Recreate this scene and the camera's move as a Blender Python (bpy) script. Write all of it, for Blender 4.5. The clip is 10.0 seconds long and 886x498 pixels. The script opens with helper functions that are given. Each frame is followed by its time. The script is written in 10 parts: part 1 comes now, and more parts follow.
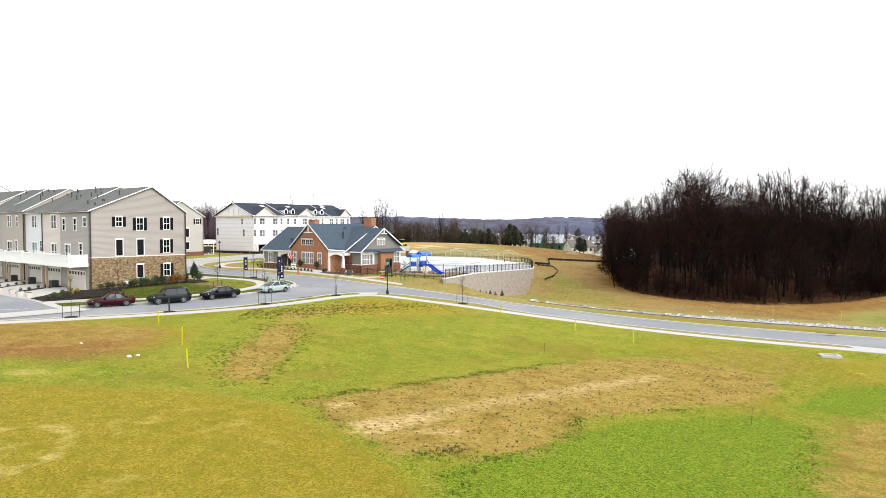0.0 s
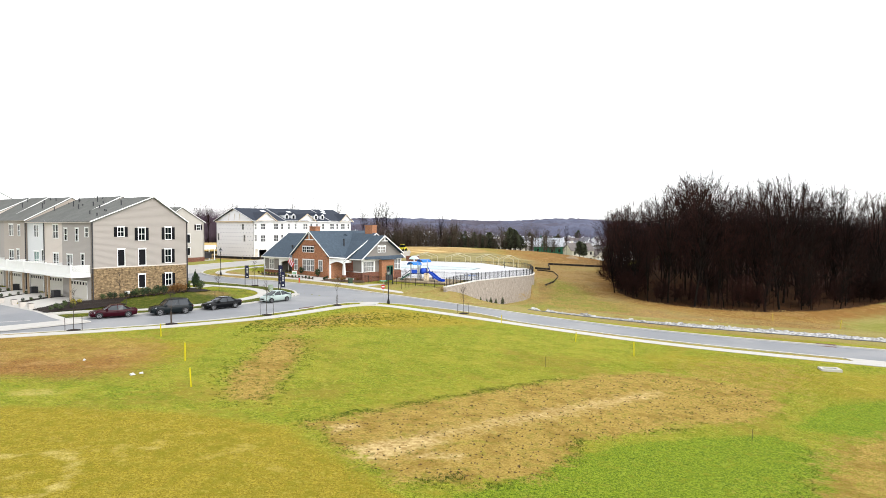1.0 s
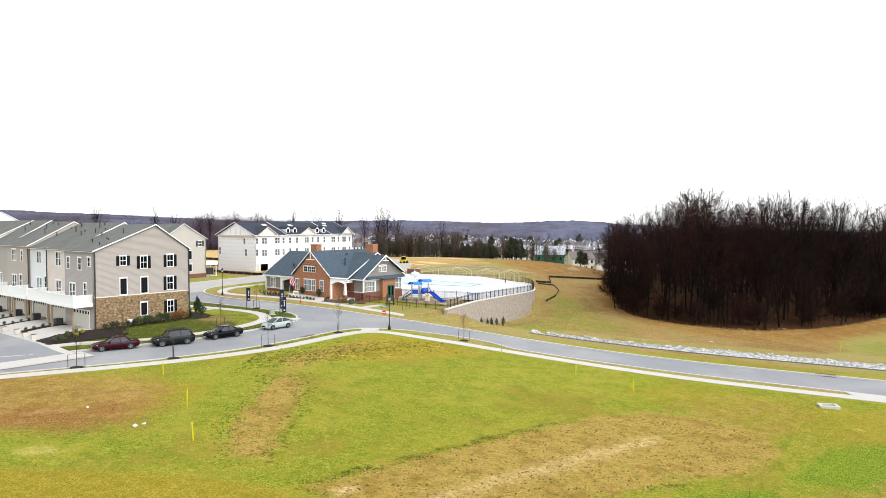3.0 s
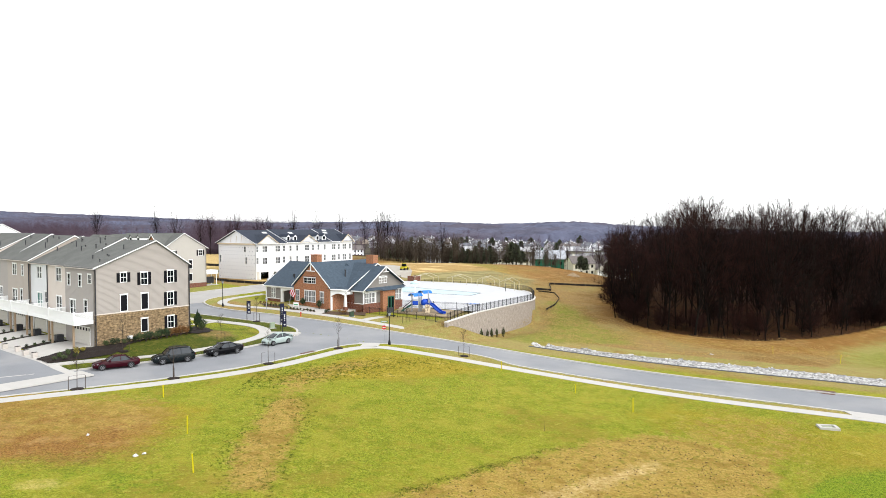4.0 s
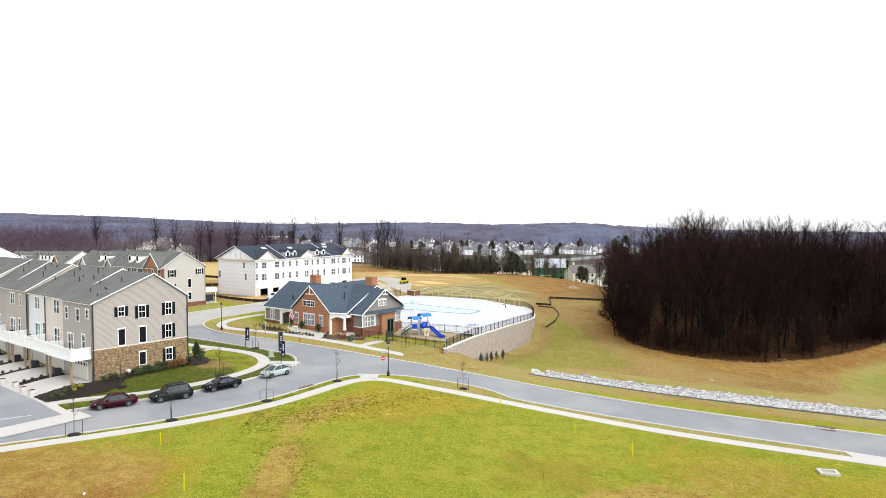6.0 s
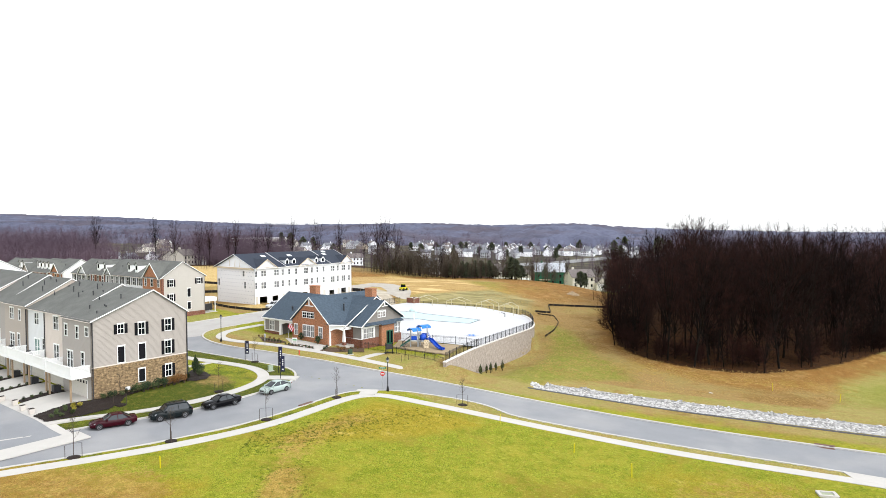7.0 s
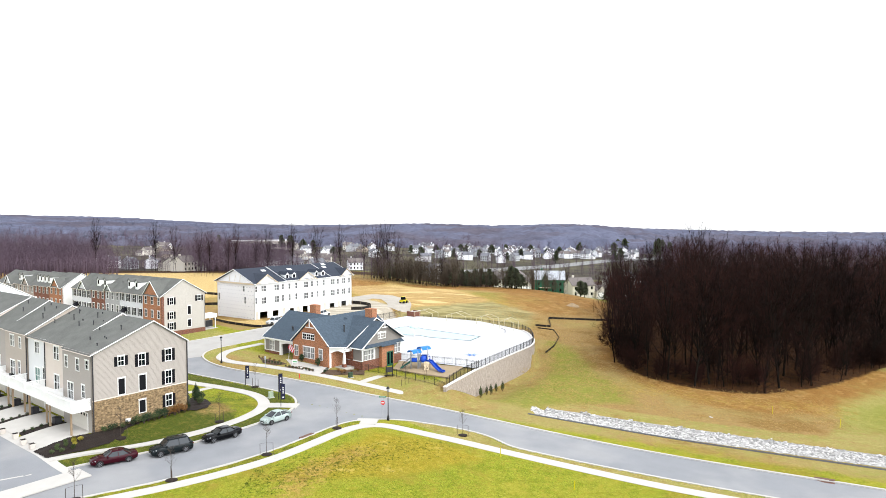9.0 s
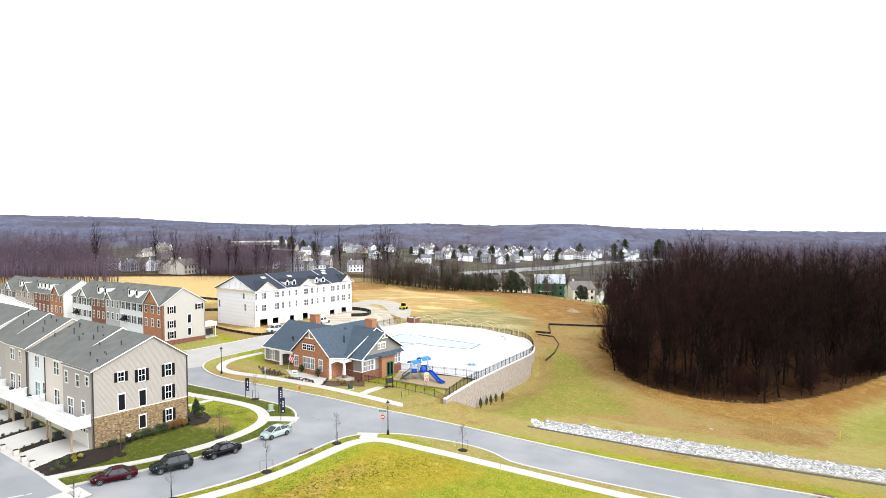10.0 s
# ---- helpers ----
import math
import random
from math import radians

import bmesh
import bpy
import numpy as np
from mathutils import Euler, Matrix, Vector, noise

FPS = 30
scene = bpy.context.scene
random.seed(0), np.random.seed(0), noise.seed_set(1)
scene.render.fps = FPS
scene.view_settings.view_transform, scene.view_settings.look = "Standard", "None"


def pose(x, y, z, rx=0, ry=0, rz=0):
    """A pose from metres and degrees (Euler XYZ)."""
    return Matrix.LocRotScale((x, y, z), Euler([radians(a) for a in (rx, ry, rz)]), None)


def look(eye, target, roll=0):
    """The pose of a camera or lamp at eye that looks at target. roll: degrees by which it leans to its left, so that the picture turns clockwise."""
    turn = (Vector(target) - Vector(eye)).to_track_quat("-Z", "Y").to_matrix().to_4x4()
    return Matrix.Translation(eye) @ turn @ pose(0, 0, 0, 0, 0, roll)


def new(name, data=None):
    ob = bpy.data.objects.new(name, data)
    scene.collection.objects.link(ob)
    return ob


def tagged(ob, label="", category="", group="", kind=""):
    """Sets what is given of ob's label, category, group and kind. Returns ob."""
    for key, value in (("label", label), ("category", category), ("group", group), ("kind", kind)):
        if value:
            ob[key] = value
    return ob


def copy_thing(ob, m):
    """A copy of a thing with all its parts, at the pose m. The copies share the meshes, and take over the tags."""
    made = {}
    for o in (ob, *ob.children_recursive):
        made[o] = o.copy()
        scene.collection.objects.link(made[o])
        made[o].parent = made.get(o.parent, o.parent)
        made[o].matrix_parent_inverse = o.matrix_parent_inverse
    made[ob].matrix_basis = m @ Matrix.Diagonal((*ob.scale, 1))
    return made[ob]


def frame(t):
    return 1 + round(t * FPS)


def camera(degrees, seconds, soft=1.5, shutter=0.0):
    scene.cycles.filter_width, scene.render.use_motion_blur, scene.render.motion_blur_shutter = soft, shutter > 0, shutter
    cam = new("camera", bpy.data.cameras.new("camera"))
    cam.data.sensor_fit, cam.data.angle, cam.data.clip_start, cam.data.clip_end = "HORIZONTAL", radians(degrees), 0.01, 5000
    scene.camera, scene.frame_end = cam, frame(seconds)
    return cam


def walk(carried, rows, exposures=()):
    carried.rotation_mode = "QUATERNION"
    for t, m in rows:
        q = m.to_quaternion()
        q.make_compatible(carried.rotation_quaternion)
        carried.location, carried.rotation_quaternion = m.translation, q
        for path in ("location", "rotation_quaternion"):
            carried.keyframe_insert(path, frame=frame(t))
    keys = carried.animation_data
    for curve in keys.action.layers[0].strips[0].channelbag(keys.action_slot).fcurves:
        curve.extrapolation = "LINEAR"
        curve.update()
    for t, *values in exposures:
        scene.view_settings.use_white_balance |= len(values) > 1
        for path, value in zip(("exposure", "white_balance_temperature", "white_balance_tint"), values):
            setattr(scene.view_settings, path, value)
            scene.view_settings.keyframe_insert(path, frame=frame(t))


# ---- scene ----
# The camera: a drone that climbs straight up.
cam = camera(68.0, 10.0, soft=0.5)
METRES, EYE, TILT, LEAN, TURN = 20.7, 8.5, -2.094, 0.0, 0.0
ROWS = [
    (0, 0.0000, 0.0000, 0.0000, 0.000, 0.000, -0.000),
    (0.5, -0.0035, -0.0045, 0.0289, -0.017, 0.017, -0.010),
    (1, -0.0069, -0.0110, 0.0620, -0.008, 0.042, -0.050),
    (1.5, -0.0077, -0.0166, 0.0994, 0.025, 0.042, -0.060),
    (2, -0.0057, -0.0217, 0.1422, 0.109, 0.050, -0.030),
    (2.5, -0.0038, -0.0258, 0.1908, 0.101, 0.042, -0.020),
    (4, 0.0022, -0.0330, 0.3470, 0.159, -0.008, 0.030),
    (4.5, 0.0060, -0.0307, 0.4014, 0.218, -0.025, 0.060),
    (5, 0.0087, -0.0235, 0.4556, 0.209, -0.042, 0.090),
    (5.5, 0.0120, -0.0190, 0.5107, 0.209, -0.101, 0.090),
    (7, 0.0124, -0.0173, 0.6778, 0.142, -0.209, 0.130),
    (7.5, 0.0104, -0.0192, 0.7303, 0.134, -0.243, 0.130),
    (8, 0.0093, -0.0193, 0.7835, 0.151, -0.293, 0.130),
    (8.5, 0.0093, -0.0168, 0.8364, 0.151, -0.327, 0.140),
    (9, 0.0112, -0.0152, 0.8902, 0.142, -0.385, 0.150),
    (9.5, 0.0132, -0.0146, 0.9434, 0.151, -0.444, 0.160),
    (10, 0.0156, -0.0158, 0.9968, 0.168, -0.494, 0.190),
]
walk(cam, [(t, pose(0, 0, EYE, TILT, LEAN, TURN) @ pose(METRES * x, METRES * y, METRES * z, 90 + pitch, roll, yaw)) for t, x, y, z, yaw, pitch, roll in ROWS],
     [(0, 1.37, 6450, 10), (2.5, 1.35, 6420, 10), (5.5, 1.34, 6380, 10), (7, 1.41, 6340, 10), (10, 1.6, 6300, 10)])

# ---- light: a bright overcast day ----
SUN_UP, SUN_TURN = 52.0, 125.0
world = bpy.data.worlds.new("overcast_sky")
scene.world = world
world.use_nodes = True
wn = world.node_tree.nodes
sky = wn.new("ShaderNodeTexSky")
sky.sky_type, sky.sun_disc = "NISHITA", False
sky.sun_elevation, sky.sun_rotation = radians(SUN_UP), radians(SUN_TURN)
sky.air_density, sky.dust_density, sky.ozone_density = 1.0, 1.0, 1.0
pale = wn.new("ShaderNodeHueSaturation")
pale.inputs["Saturation"].default_value = 0.12
world.node_tree.links.new(sky.outputs[0], pale.inputs["Color"])
world.node_tree.links.new(pale.outputs[0], wn["Background"].inputs[0])
wn["Background"].inputs[1].default_value = 0.162
sun_lamp = bpy.data.lights.new("sun", "SUN")
sun_lamp.energy, sun_lamp.angle, sun_lamp.color = 0.5, radians(40), (1.0, 0.96, 0.9)
sun = new("sun", sun_lamp)
a, e = radians(SUN_TURN), radians(SUN_UP)
sun.matrix_world = look((60 * math.sin(a), 60 * math.cos(a), 60 * math.tan(e)), (0, 0, 0))

# ---- lie of the land ----
SWELLS = (  # heights of broad swells, 30 m apart, rows from y = 10, columns from x = -90
    (-0.93, -0.84, -0.42, 0.3, 0.53, 0.26, -0.02, -0.03),
    (-0.2, 0.67, 0.62, 0.34, -1.95, -1.16, -0.02, 0.22),
    (0.18, -0.63, -1.08, 0.34, -0.41, 1.7, 0.52, 0.37),
    (-0.42, -1.46, 1.1, 0.66, -1.02, 0.57, -2.26, -0.93),
    (0.43, -1.39, 1.09, -0.09, -2.4, 0.12, -1.82, -1.55),
    (1.06, -0.37, 1.75, 0.37, -2.01, 1.97, 0.65, -1.24),
    (-0.02, -1.6, 0.91, 0.21, -1.08, 1.02, -0.1, -0.92),
    (0.41, -0.61, 0.84, 1.97, 2.23, 0.26, -1.42, -0.67),
    (0.44, 0.29, 0.16, 0.02, 0.47, -0.59, -1.19, -0.25),
    (0.22, 0.3, -0.37, -1.12, 0.8, 2.38, 1.18, 0.34),
)


def ease(lo, hi, q):
    q = np.clip((q - lo) / (hi - lo), 0, 1)
    return q * q * (3 - 2 * q)


UX, UY = math.cos(radians(52)), math.sin(radians(52))
SW = np.array(SWELLS)


def land(x, y):
    """Height of the natural ground, arrays or numbers."""
    x, y = np.asarray(x, float), np.asarray(y, float)
    s = (x + 43.9) * UX + (y - 81.5) * UY
    r = -(x + 43.9) * UY + (y - 81.5) * UX
    z = -1.5 - 0.045 * np.clip(x, -60, 90)
    z = z + ease(-11, -1, s) * (1 - ease(13, 22, s)) * ease(-7, -0.5, r) * (1 - ease(60, 90, r))
    for j in range(SW.shape[0]):
        for i in range(SW.shape[1]):
            z = z + SW[j, i] * np.exp(-((x + 90 - 30 * i) ** 2 + (y - 10 - 30 * j) ** 2) / 1800.0)
    z = z - 0.62 * np.exp(-((x + 34.6) ** 2 + (y - 131.0) ** 2) / 30.0)
    far = ease(325, 440, y)
    crest = ease(0, 55, 0.71 * (x - 59) + 0.70 * (y - 226)) * ease(-85, -40, x) * (1 - ease(75, 115, x))
    z = z - np.maximum(7.0 * far, 6.0 * crest) * (1 - 0.6 * ease(450, 640, y)) + 14.0 * ease(640, 1000, y) + (20.0 * ease(150, 900, -x) - 7.0 * ease(0, 700, x) - 8.0 * ease(380, 900, x)) * ease(500, 800, y) - 45.0 * ease(1200, 2600, y)
    return z


# ---- mesh helpers ----
class Shape:
    """Collects faces for one mesh."""

    def __init__(self):
        self.v, self.f = [], []

    def face(self, *pts):
        n = len(self.v)
        self.v.extend(tuple(p) for p in pts)
        self.f.append(tuple(range(n, n + len(pts))))
        return self

    def solid(self, low, high):
        """A closed prism between two rings of the same length."""
        n, k = len(self.v), len(low)
        self.v.extend(tuple(p) for p in low)
        self.v.extend(tuple(p) for p in high)
        self.f.append(tuple(range(n + k - 1, n - 1, -1)))
        self.f.append(tuple(range(n + k, n + 2 * k)))
        for i in range(k):
            j = (i + 1) % k
            self.f.append((n + i, n + j, n + k + j, n + k + i))
        return self

    def box(self, x0, x1, y0, y1, z0, z1):
        return self.solid([(x0, y0, z0), (x1, y0, z0), (x1, y1, z0), (x0, y1, z0)], [(x0, y0, z1), (x1, y0, z1), (x1, y1, z1), (x0, y1, z1)])

    def rod(self, a, b, r0, r1=None, k=6):
        a, b = Vector(a), Vector(b)
        r1 = r0 if r1 is None else r1
        d = (b - a).normalized()
        p = d.orthogonal().normalized()
        q = d.cross(p)
        turn = [(math.cos(2 * math.pi * i / k), math.sin(2 * math.pi * i / k)) for i in range(k)]
        return self.solid([a + r0 * (c * p + s * q) for c, s in turn], [b + r1 * (c * p + s * q) for c, s in turn])

    def turned(self, cx, cy, rings, k=10):
        """A lathed form: rings of (radius, z)."""
        n = len(self.v)
        for r, z in rings:
            self.v.extend((cx + r * math.cos(2 * math.pi * i / k), cy + r * math.sin(2 * math.pi * i / k), z) for i in range(k))
        for m in range(len(rings) - 1):
            for i in range(k):
                j = (i + 1) % k
                self.f.append((n + m * k + i, n + m * k + j, n + m * k + k + j, n + m * k + k + i))
        self.f.append(tuple(range(n + k - 1, n - 1, -1)))
        self.f.append(tuple(range(n + (len(rings) - 1) * k, n + len(rings) * k)))
        return self

    def mesh(self, name, material=None, smooth=False):
        me = bpy.data.meshes.new(name)
        me.from_pydata(self.v, [], self.f)
        if material:
            me.materials.append(material)
        if smooth:
            me.polygons.foreach_set("use_smooth", [True] * len(me.polygons))
        me.update()
        return me


def part(name, shape, material, parent=None, label="", smooth=False):
    ob = new(name, shape.mesh(name, material, smooth) if isinstance(shape, Shape) else shape)
    if parent is not None:
        ob.parent = parent
    return tagged(ob, label)


def thing(name, m, label, category, group="", kind=""):
    ob = new(name)
    ob.empty_display_size = 0.3
    ob.matrix_world = m
    return tagged(ob, label, category, group, kind)


def lone(name, shape, material, label, category, group="", kind="", smooth=False):
    return tagged(part(name, shape, material, None, "", smooth), label, category, group, kind)


# ---- materials ----
def material(name, colour, rough=0.8, metal=0.0, spread=0.15, scale=3.0, fine=60.0, bump=0.0, bump_scale=40.0, island=0.0, spec=0.3, stretch=(1, 1, 1), other=None, other_scale=0.6, other_low=0.5, other_high=0.65):
    """A surface with broad and fine variation, optional relief, a second colour in patches, and variation by piece."""
    mat = bpy.data.materials.new(name)
    mat.use_nodes = True
    nt = mat.node_tree
    N, L = nt.nodes.new, nt.links.new
    b = nt.nodes["Principled BSDF"]
    b.inputs["Roughness"].default_value, b.inputs["Metallic"].default_value = rough, metal
    b.inputs["Specular IOR Level"].default_value = spec
    co, mp = N("ShaderNodeTexCoord"), N("ShaderNodeMapping")
    mp.inputs["Scale"].default_value = stretch
    L(co.outputs["Object"], mp.inputs["Vector"])

    def noise_at(s, detail):
        n = N("ShaderNodeTexNoise")
        n.inputs["Scale"].default_value, n.inputs["Detail"].default_value = s, detail
        L(mp.outputs[0], n.inputs["Vector"])
        return n.outputs["Fac"]

    def math2(op, p, q):
        n = N("ShaderNodeMath")
        n.operation = op
        for sock, val in zip(n.inputs, (p, q)):
            if isinstance(val, (int, float)):
                sock.default_value = val
            else:
                L(val, sock)
        return n.outputs[0]

    broad, grain = noise_at(scale, 4), noise_at(fine, 2)
    level = math2("ADD", math2("MULTIPLY", math2("SUBTRACT", broad, 0.5), 2.4 * spread), math2("MULTIPLY", math2("SUBTRACT", grain, 0.5), 1.6 * spread))
    if island:
        info = N("ShaderNodeObjectInfo")
        geo = N("ShaderNodeNewGeometry")
        mixr = math2("FRACT", math2("ADD", info.outputs["Random"], geo.outputs["Random Per Island"]), 0)
        level = math2("ADD", level, math2("MULTIPLY", math2("SUBTRACT", mixr, 0.5), 2 * island))
    gain = math2("MAXIMUM", math2("ADD", level, 1.0), 0.1)
    tint = N("ShaderNodeRGB")
    tint.outputs[0].default_value = (*colour, 1)
    base = tint.outputs[0]
    if other:
        mx = N("ShaderNodeMix")
        mx.data_type = "RGBA"
        rr = N("ShaderNodeMapRange")
        rr.interpolation_type = "SMOOTHSTEP"
        rr.inputs["From Min"].default_value, rr.inputs["From Max"].default_value = other_low, other_high
        L(noise_at(other_scale, 5), rr.inputs["Value"])
        L(rr.outputs[0], mx.inputs["Factor"])
        L(base, mx.inputs["A"])
        mx.inputs["B"].default_value = (*other, 1)
        base = mx.outputs["Result"]
    sc = N("ShaderNodeVectorMath")
    sc.operation = "SCALE"
    L(base, sc.inputs[0])
    L(gain, sc.inputs["Scale"])
    L(sc.outputs[0], b.inputs["Base Color"])
    if bump:
        bp = N("ShaderNodeBump")
        bp.inputs["Strength"].default_value, bp.inputs["Distance"].default_value = bump, 0.05
        L(noise_at(bump_scale, 3), bp.inputs["Height"])
        L(bp.outputs[0], b.inputs["Normal"])
    return mat


M_asphalt = material("asphalt", (0.215, 0.221, 0.23), 0.9, spread=0.1, scale=0.35, fine=25, bump=0.3, other=(0.27, 0.27, 0.27), other_scale=0.12, other_low=0.4, other_high=0.7)
M_concrete = material("concrete", (0.45, 0.43, 0.395), 0.85, spread=0.08, scale=0.8, fine=30, bump=0.2)

# ---- plan of roads and walks (x, y) ----
A_SOUTH = [(-110, 14), (-60, 48), (-45, 58.5), (-35.7, 64.9), (-30.6, 68.6), (-24.7, 73.9), (-21.7, 77.4), (-19.6, 80.4), (-16.9, 84.9), (-15.5, 87.4), (-13.7, 89.8), (-11.8, 91.3), (-9.4, 92.1)]
A_NORTH = [(-110, 24), (-62, 57), (-46.9, 68.9), (-43.4, 71.4), (-40.4, 74.2), (-35.5, 77.7), (-31.2, 81.0), (-27.1, 86.0), (-24.5, 89.8), (-22.6, 92.9), (-21.9, 96.2), (-22.4, 99.2)]
B_NORTH = [(140, 34), (90, 58), (51.7, 76.4), (43.2, 80.2), (30.9, 85.8), (17.3, 92.2), (9.7, 95.7), (-0.4, 99.9), (-11.8, 104.0), (-18.2, 107.2), (-24.6, 110.2), (-31.9, 114.2), (-37.1, 116.8), (-42, 120.4), (-45.3, 124.1), (-47.2, 127.5)]
B_SOUTH = [(140, 22), (90, 46), (42.2, 70.9), (36.4, 73.4), (30.6, 75.8), (24.6, 78.3), (18.0, 81.0), (12.0, 83.6), (9.6, 84.7), (8.4, 85.6), (6.8, 88.0), (4.8, 89.6), (1.6, 91.0), (-2.8, 92.0), (-5.9, 92.6), (-9.4, 92.1), (-22.4, 99.2), (-23.5, 101.3), (-25.3, 103.1), (-34.0, 108.3), (-40.4, 112.3), (-45.4, 115.4), (-56, 123)]
C_EAST = [(-47.2, 127.5), (-47.7, 130.9), (-46.5, 133.9), (-43.4, 137.3), (-38.8, 142.4), (-26, 158), (-16, 172)]
C_WEST = [(-56, 123), (-75, 137), (-100, 156), (-98.5, 163.5), (-72, 147), (-58, 137), (-48.8, 147.5), (-44, 153.5), (-33, 167), (-23, 179)]
WALK_SOUTH = [(-110, 9), (-58, 46), (-40.8, 59.2), (-33.1, 64.3), (-26.8, 68.9), (-21.3, 74.2), (-18.8, 77.4), (-16.0, 82.0), (-13.9, 85.6), (-12.0, 88.2), (-9.9, 89.5), (-7.6, 89.5), (-3.6, 87.7), (1.5, 85.6), (5.8, 83.6), (11.6, 81.0), (18.2, 78.0), (24.1, 75.3), (30.0, 72.9), (37.3, 70.0), (42.3, 68.0), (52, 63.6), (90, 45), (140, 20)]
WALK_NORTH = [(-45.5, 74.3), (-40.1, 78.2), (-34.8, 82.1), (-31.8, 84.8), (-29.0, 88.3), (-27.0, 92.3), (-26.4, 95.4), (-27.0, 98.2), (-28.6, 100.8), (-31.0, 102.9), (-35.0, 105.2), (-40.3, 107.9), (-43.2, 109.4), (-52, 115.5)]
WALK_CLUB = [(-3.4, 104.6), (-8.0, 107.0), (-14.0, 110.0), (-20.3, 113.2), (-26.7, 116.3), (-33.6, 119.6), (-38.5, 121.6), (-41.6, 123.7), (-43.4, 126.4), (-43.5, 130.6), (-41.5, 134.2), (-38.2, 137.7)]
PATH_BACK = [(-40.6, 100.6), (-39.9, 102.4), (-38.9, 104.8), (-37.0, 106.4)]
ROAD_A = A_SOUTH + A_NORTH[::-1]
ROAD_B = B_NORTH + B_SOUTH[::-1]
ROAD_C = C_EAST + C_WEST[::-1]


def resample(line, n):
    p = np.array(line, float)
    d = np.r_[0, np.cumsum(np.hypot(*np.diff(p, axis=0).T))]
    q = np.linspace(0, d[-1], n)
    return np.c_[np.interp(q, d, p[:, 0]), np.interp(q, d, p[:, 1])]


def smoothed(line, step=1.0, rounds=2):
    """Corner-cut and evenly spaced."""
    p = np.array(line, float)
    for _ in range(rounds):
        a, b = 0.75 * p[:-1] + 0.25 * p[1:], 0.25 * p[:-1] + 0.75 * p[1:]
        p = np.vstack([p[:1], np.stack([a, b], 1).reshape(-1, 2), p[-1:]])
    return resample(p, max(2, int(np.hypot(*np.diff(p, axis=0).T).sum() / step) + 1))


def depth_in(poly, x, y):
    """Signed distance: positive inside the polygon."""
    p = np.array(poly, float)
    inside, best = np.zeros(x.shape, bool), np.full(x.shape, 1e9)
    for (ax, ay), (bx, by) in zip(p, np.roll(p, -1, 0)):
        hit = ((ay > y) != (by > y)) & (x < (bx - ax) * (y - ay) / (by - ay + 1e-12) + ax)
        inside ^= hit
        ex, ey = bx - ax, by - ay
        t = np.clip(((x - ax) * ex + (y - ay) * ey) / (ex * ex + ey * ey + 1e-12), 0, 1)
        best = np.minimum(best, np.hypot(x - ax - t * ex, y - ay - t * ey))
    return np.where(inside, best, -best)


# pool terrace: a level platform held by a retaining wall
DECK_Z = -0.3
WALL_LINE = [(0.2, 106.6), (0.7, 107.9), (6.2, 119.7), (12.0, 132.1), (18.0, 144.4), (19.9, 148.6), (21.0, 152.6), (21.4, 157.0), (21.2, 162.0), (20.0, 167.0)]
DECK_BACK = [(9.8, 176.9), (2.2, 181.8), (-5.8, 186), (-10.7, 187), (-19, 176), (-13, 140)]
DECK_INNER = [(-2.5, 125.5), (3.0, 136.5), (9.0, 148.8), (10.9, 153.0), (12.0, 157.0), (12.4, 161.4), (12.2, 166.4), (11.0, 171.5)]
TERRACE = WALL_LINE[1:] + [(17, 172.3)] + DECK_BACK + [(-17, 124), (-8.6, 116.4)]


def deck_z(x, y):
    """The terrace is level but for its outer strip, which falls along the retaining wall."""
    x, y = np.asarray(x, float), np.asarray(y, float)
    out = 0.898 * x - 0.44 * (y - 108.1)
    along = 0.44 * x + 0.898 * (y - 108.1)
    return DECK_Z - 1.2 * np.clip((along - 12) / 33, 0, 1) * ease(-9.9, -0.5, np.where(along > 44, np.maximum(out, -4.0), out))



DITCH_TOP = [(15.4, 108.8), (24.8, 107.4), (32.9, 103.9), (40.5, 100.2), (47.3, 96.6), (54.0, 93.7), (61.3, 90.8), (90, 77), (120, 62)]
DITCH_FOOT = [(13.8, 102.6), (22.8, 99.6), (30.3, 96.1), (37.5, 93.0), (43.9, 90.0), (50.2, 87.1), (56.9, 84.2), (87, 70), (116, 56)]
DITCH = DITCH_TOP + DITCH_FOOT[::-1]


def ditch_drop(x, y):
    """How far the stone-lined ditch lies below the land: deeper at its west end."""
    return (0.3 + 0.55 * (1 - ease(24, 46, x))) * ease(-0.6, 1.9, depth_in(DITCH, x, y))


def ground_z(x, y):
    """The finished ground: the land, cut down under the roads and levelled at the terrace."""
    x, y = np.asarray(x, float), np.asarray(y, float)
    z = land(x, y)
    d = np.maximum(np.maximum(depth_in(ROAD_A, x, y), depth_in(ROAD_B, x, y)), depth_in(ROAD_C, x, y))
    z = z - 0.4 * ease(-0.15, 0.55, d)
    z = z - ditch_drop(x, y)
    t = depth_in(TERRACE, x, y)
    level = deck_z(x, y) - 0.3
    out = 0.898 * x - 0.44 * (y - 108.1)  # metres beyond the retaining wall
    along = 0.44 * x + 0.898 * (y - 108.1)
    z = z - 2.3 * ease(0, 12, along) * (1 - ease(38, 64, along)) * np.exp(-(((out - 1.5) / 6.0) ** 2)) * (out > -1.5)
    z = z + 1.0 * np.exp(-((x - 1.5) ** 2 + (y - 107.6) ** 2) / 18.0) * (1 - ease(-1.5, 0.2, d))
    w = ease(-7, 0.2, t) * ease(0.15, 0.8, np.where(along > 44, 1.0, -out))
    w = np.where(along > 44, w * ease(-0.8, 0.3, t + 6.0 * ease(20, 14, x)), w)
    return z * (1 - w) + level * w


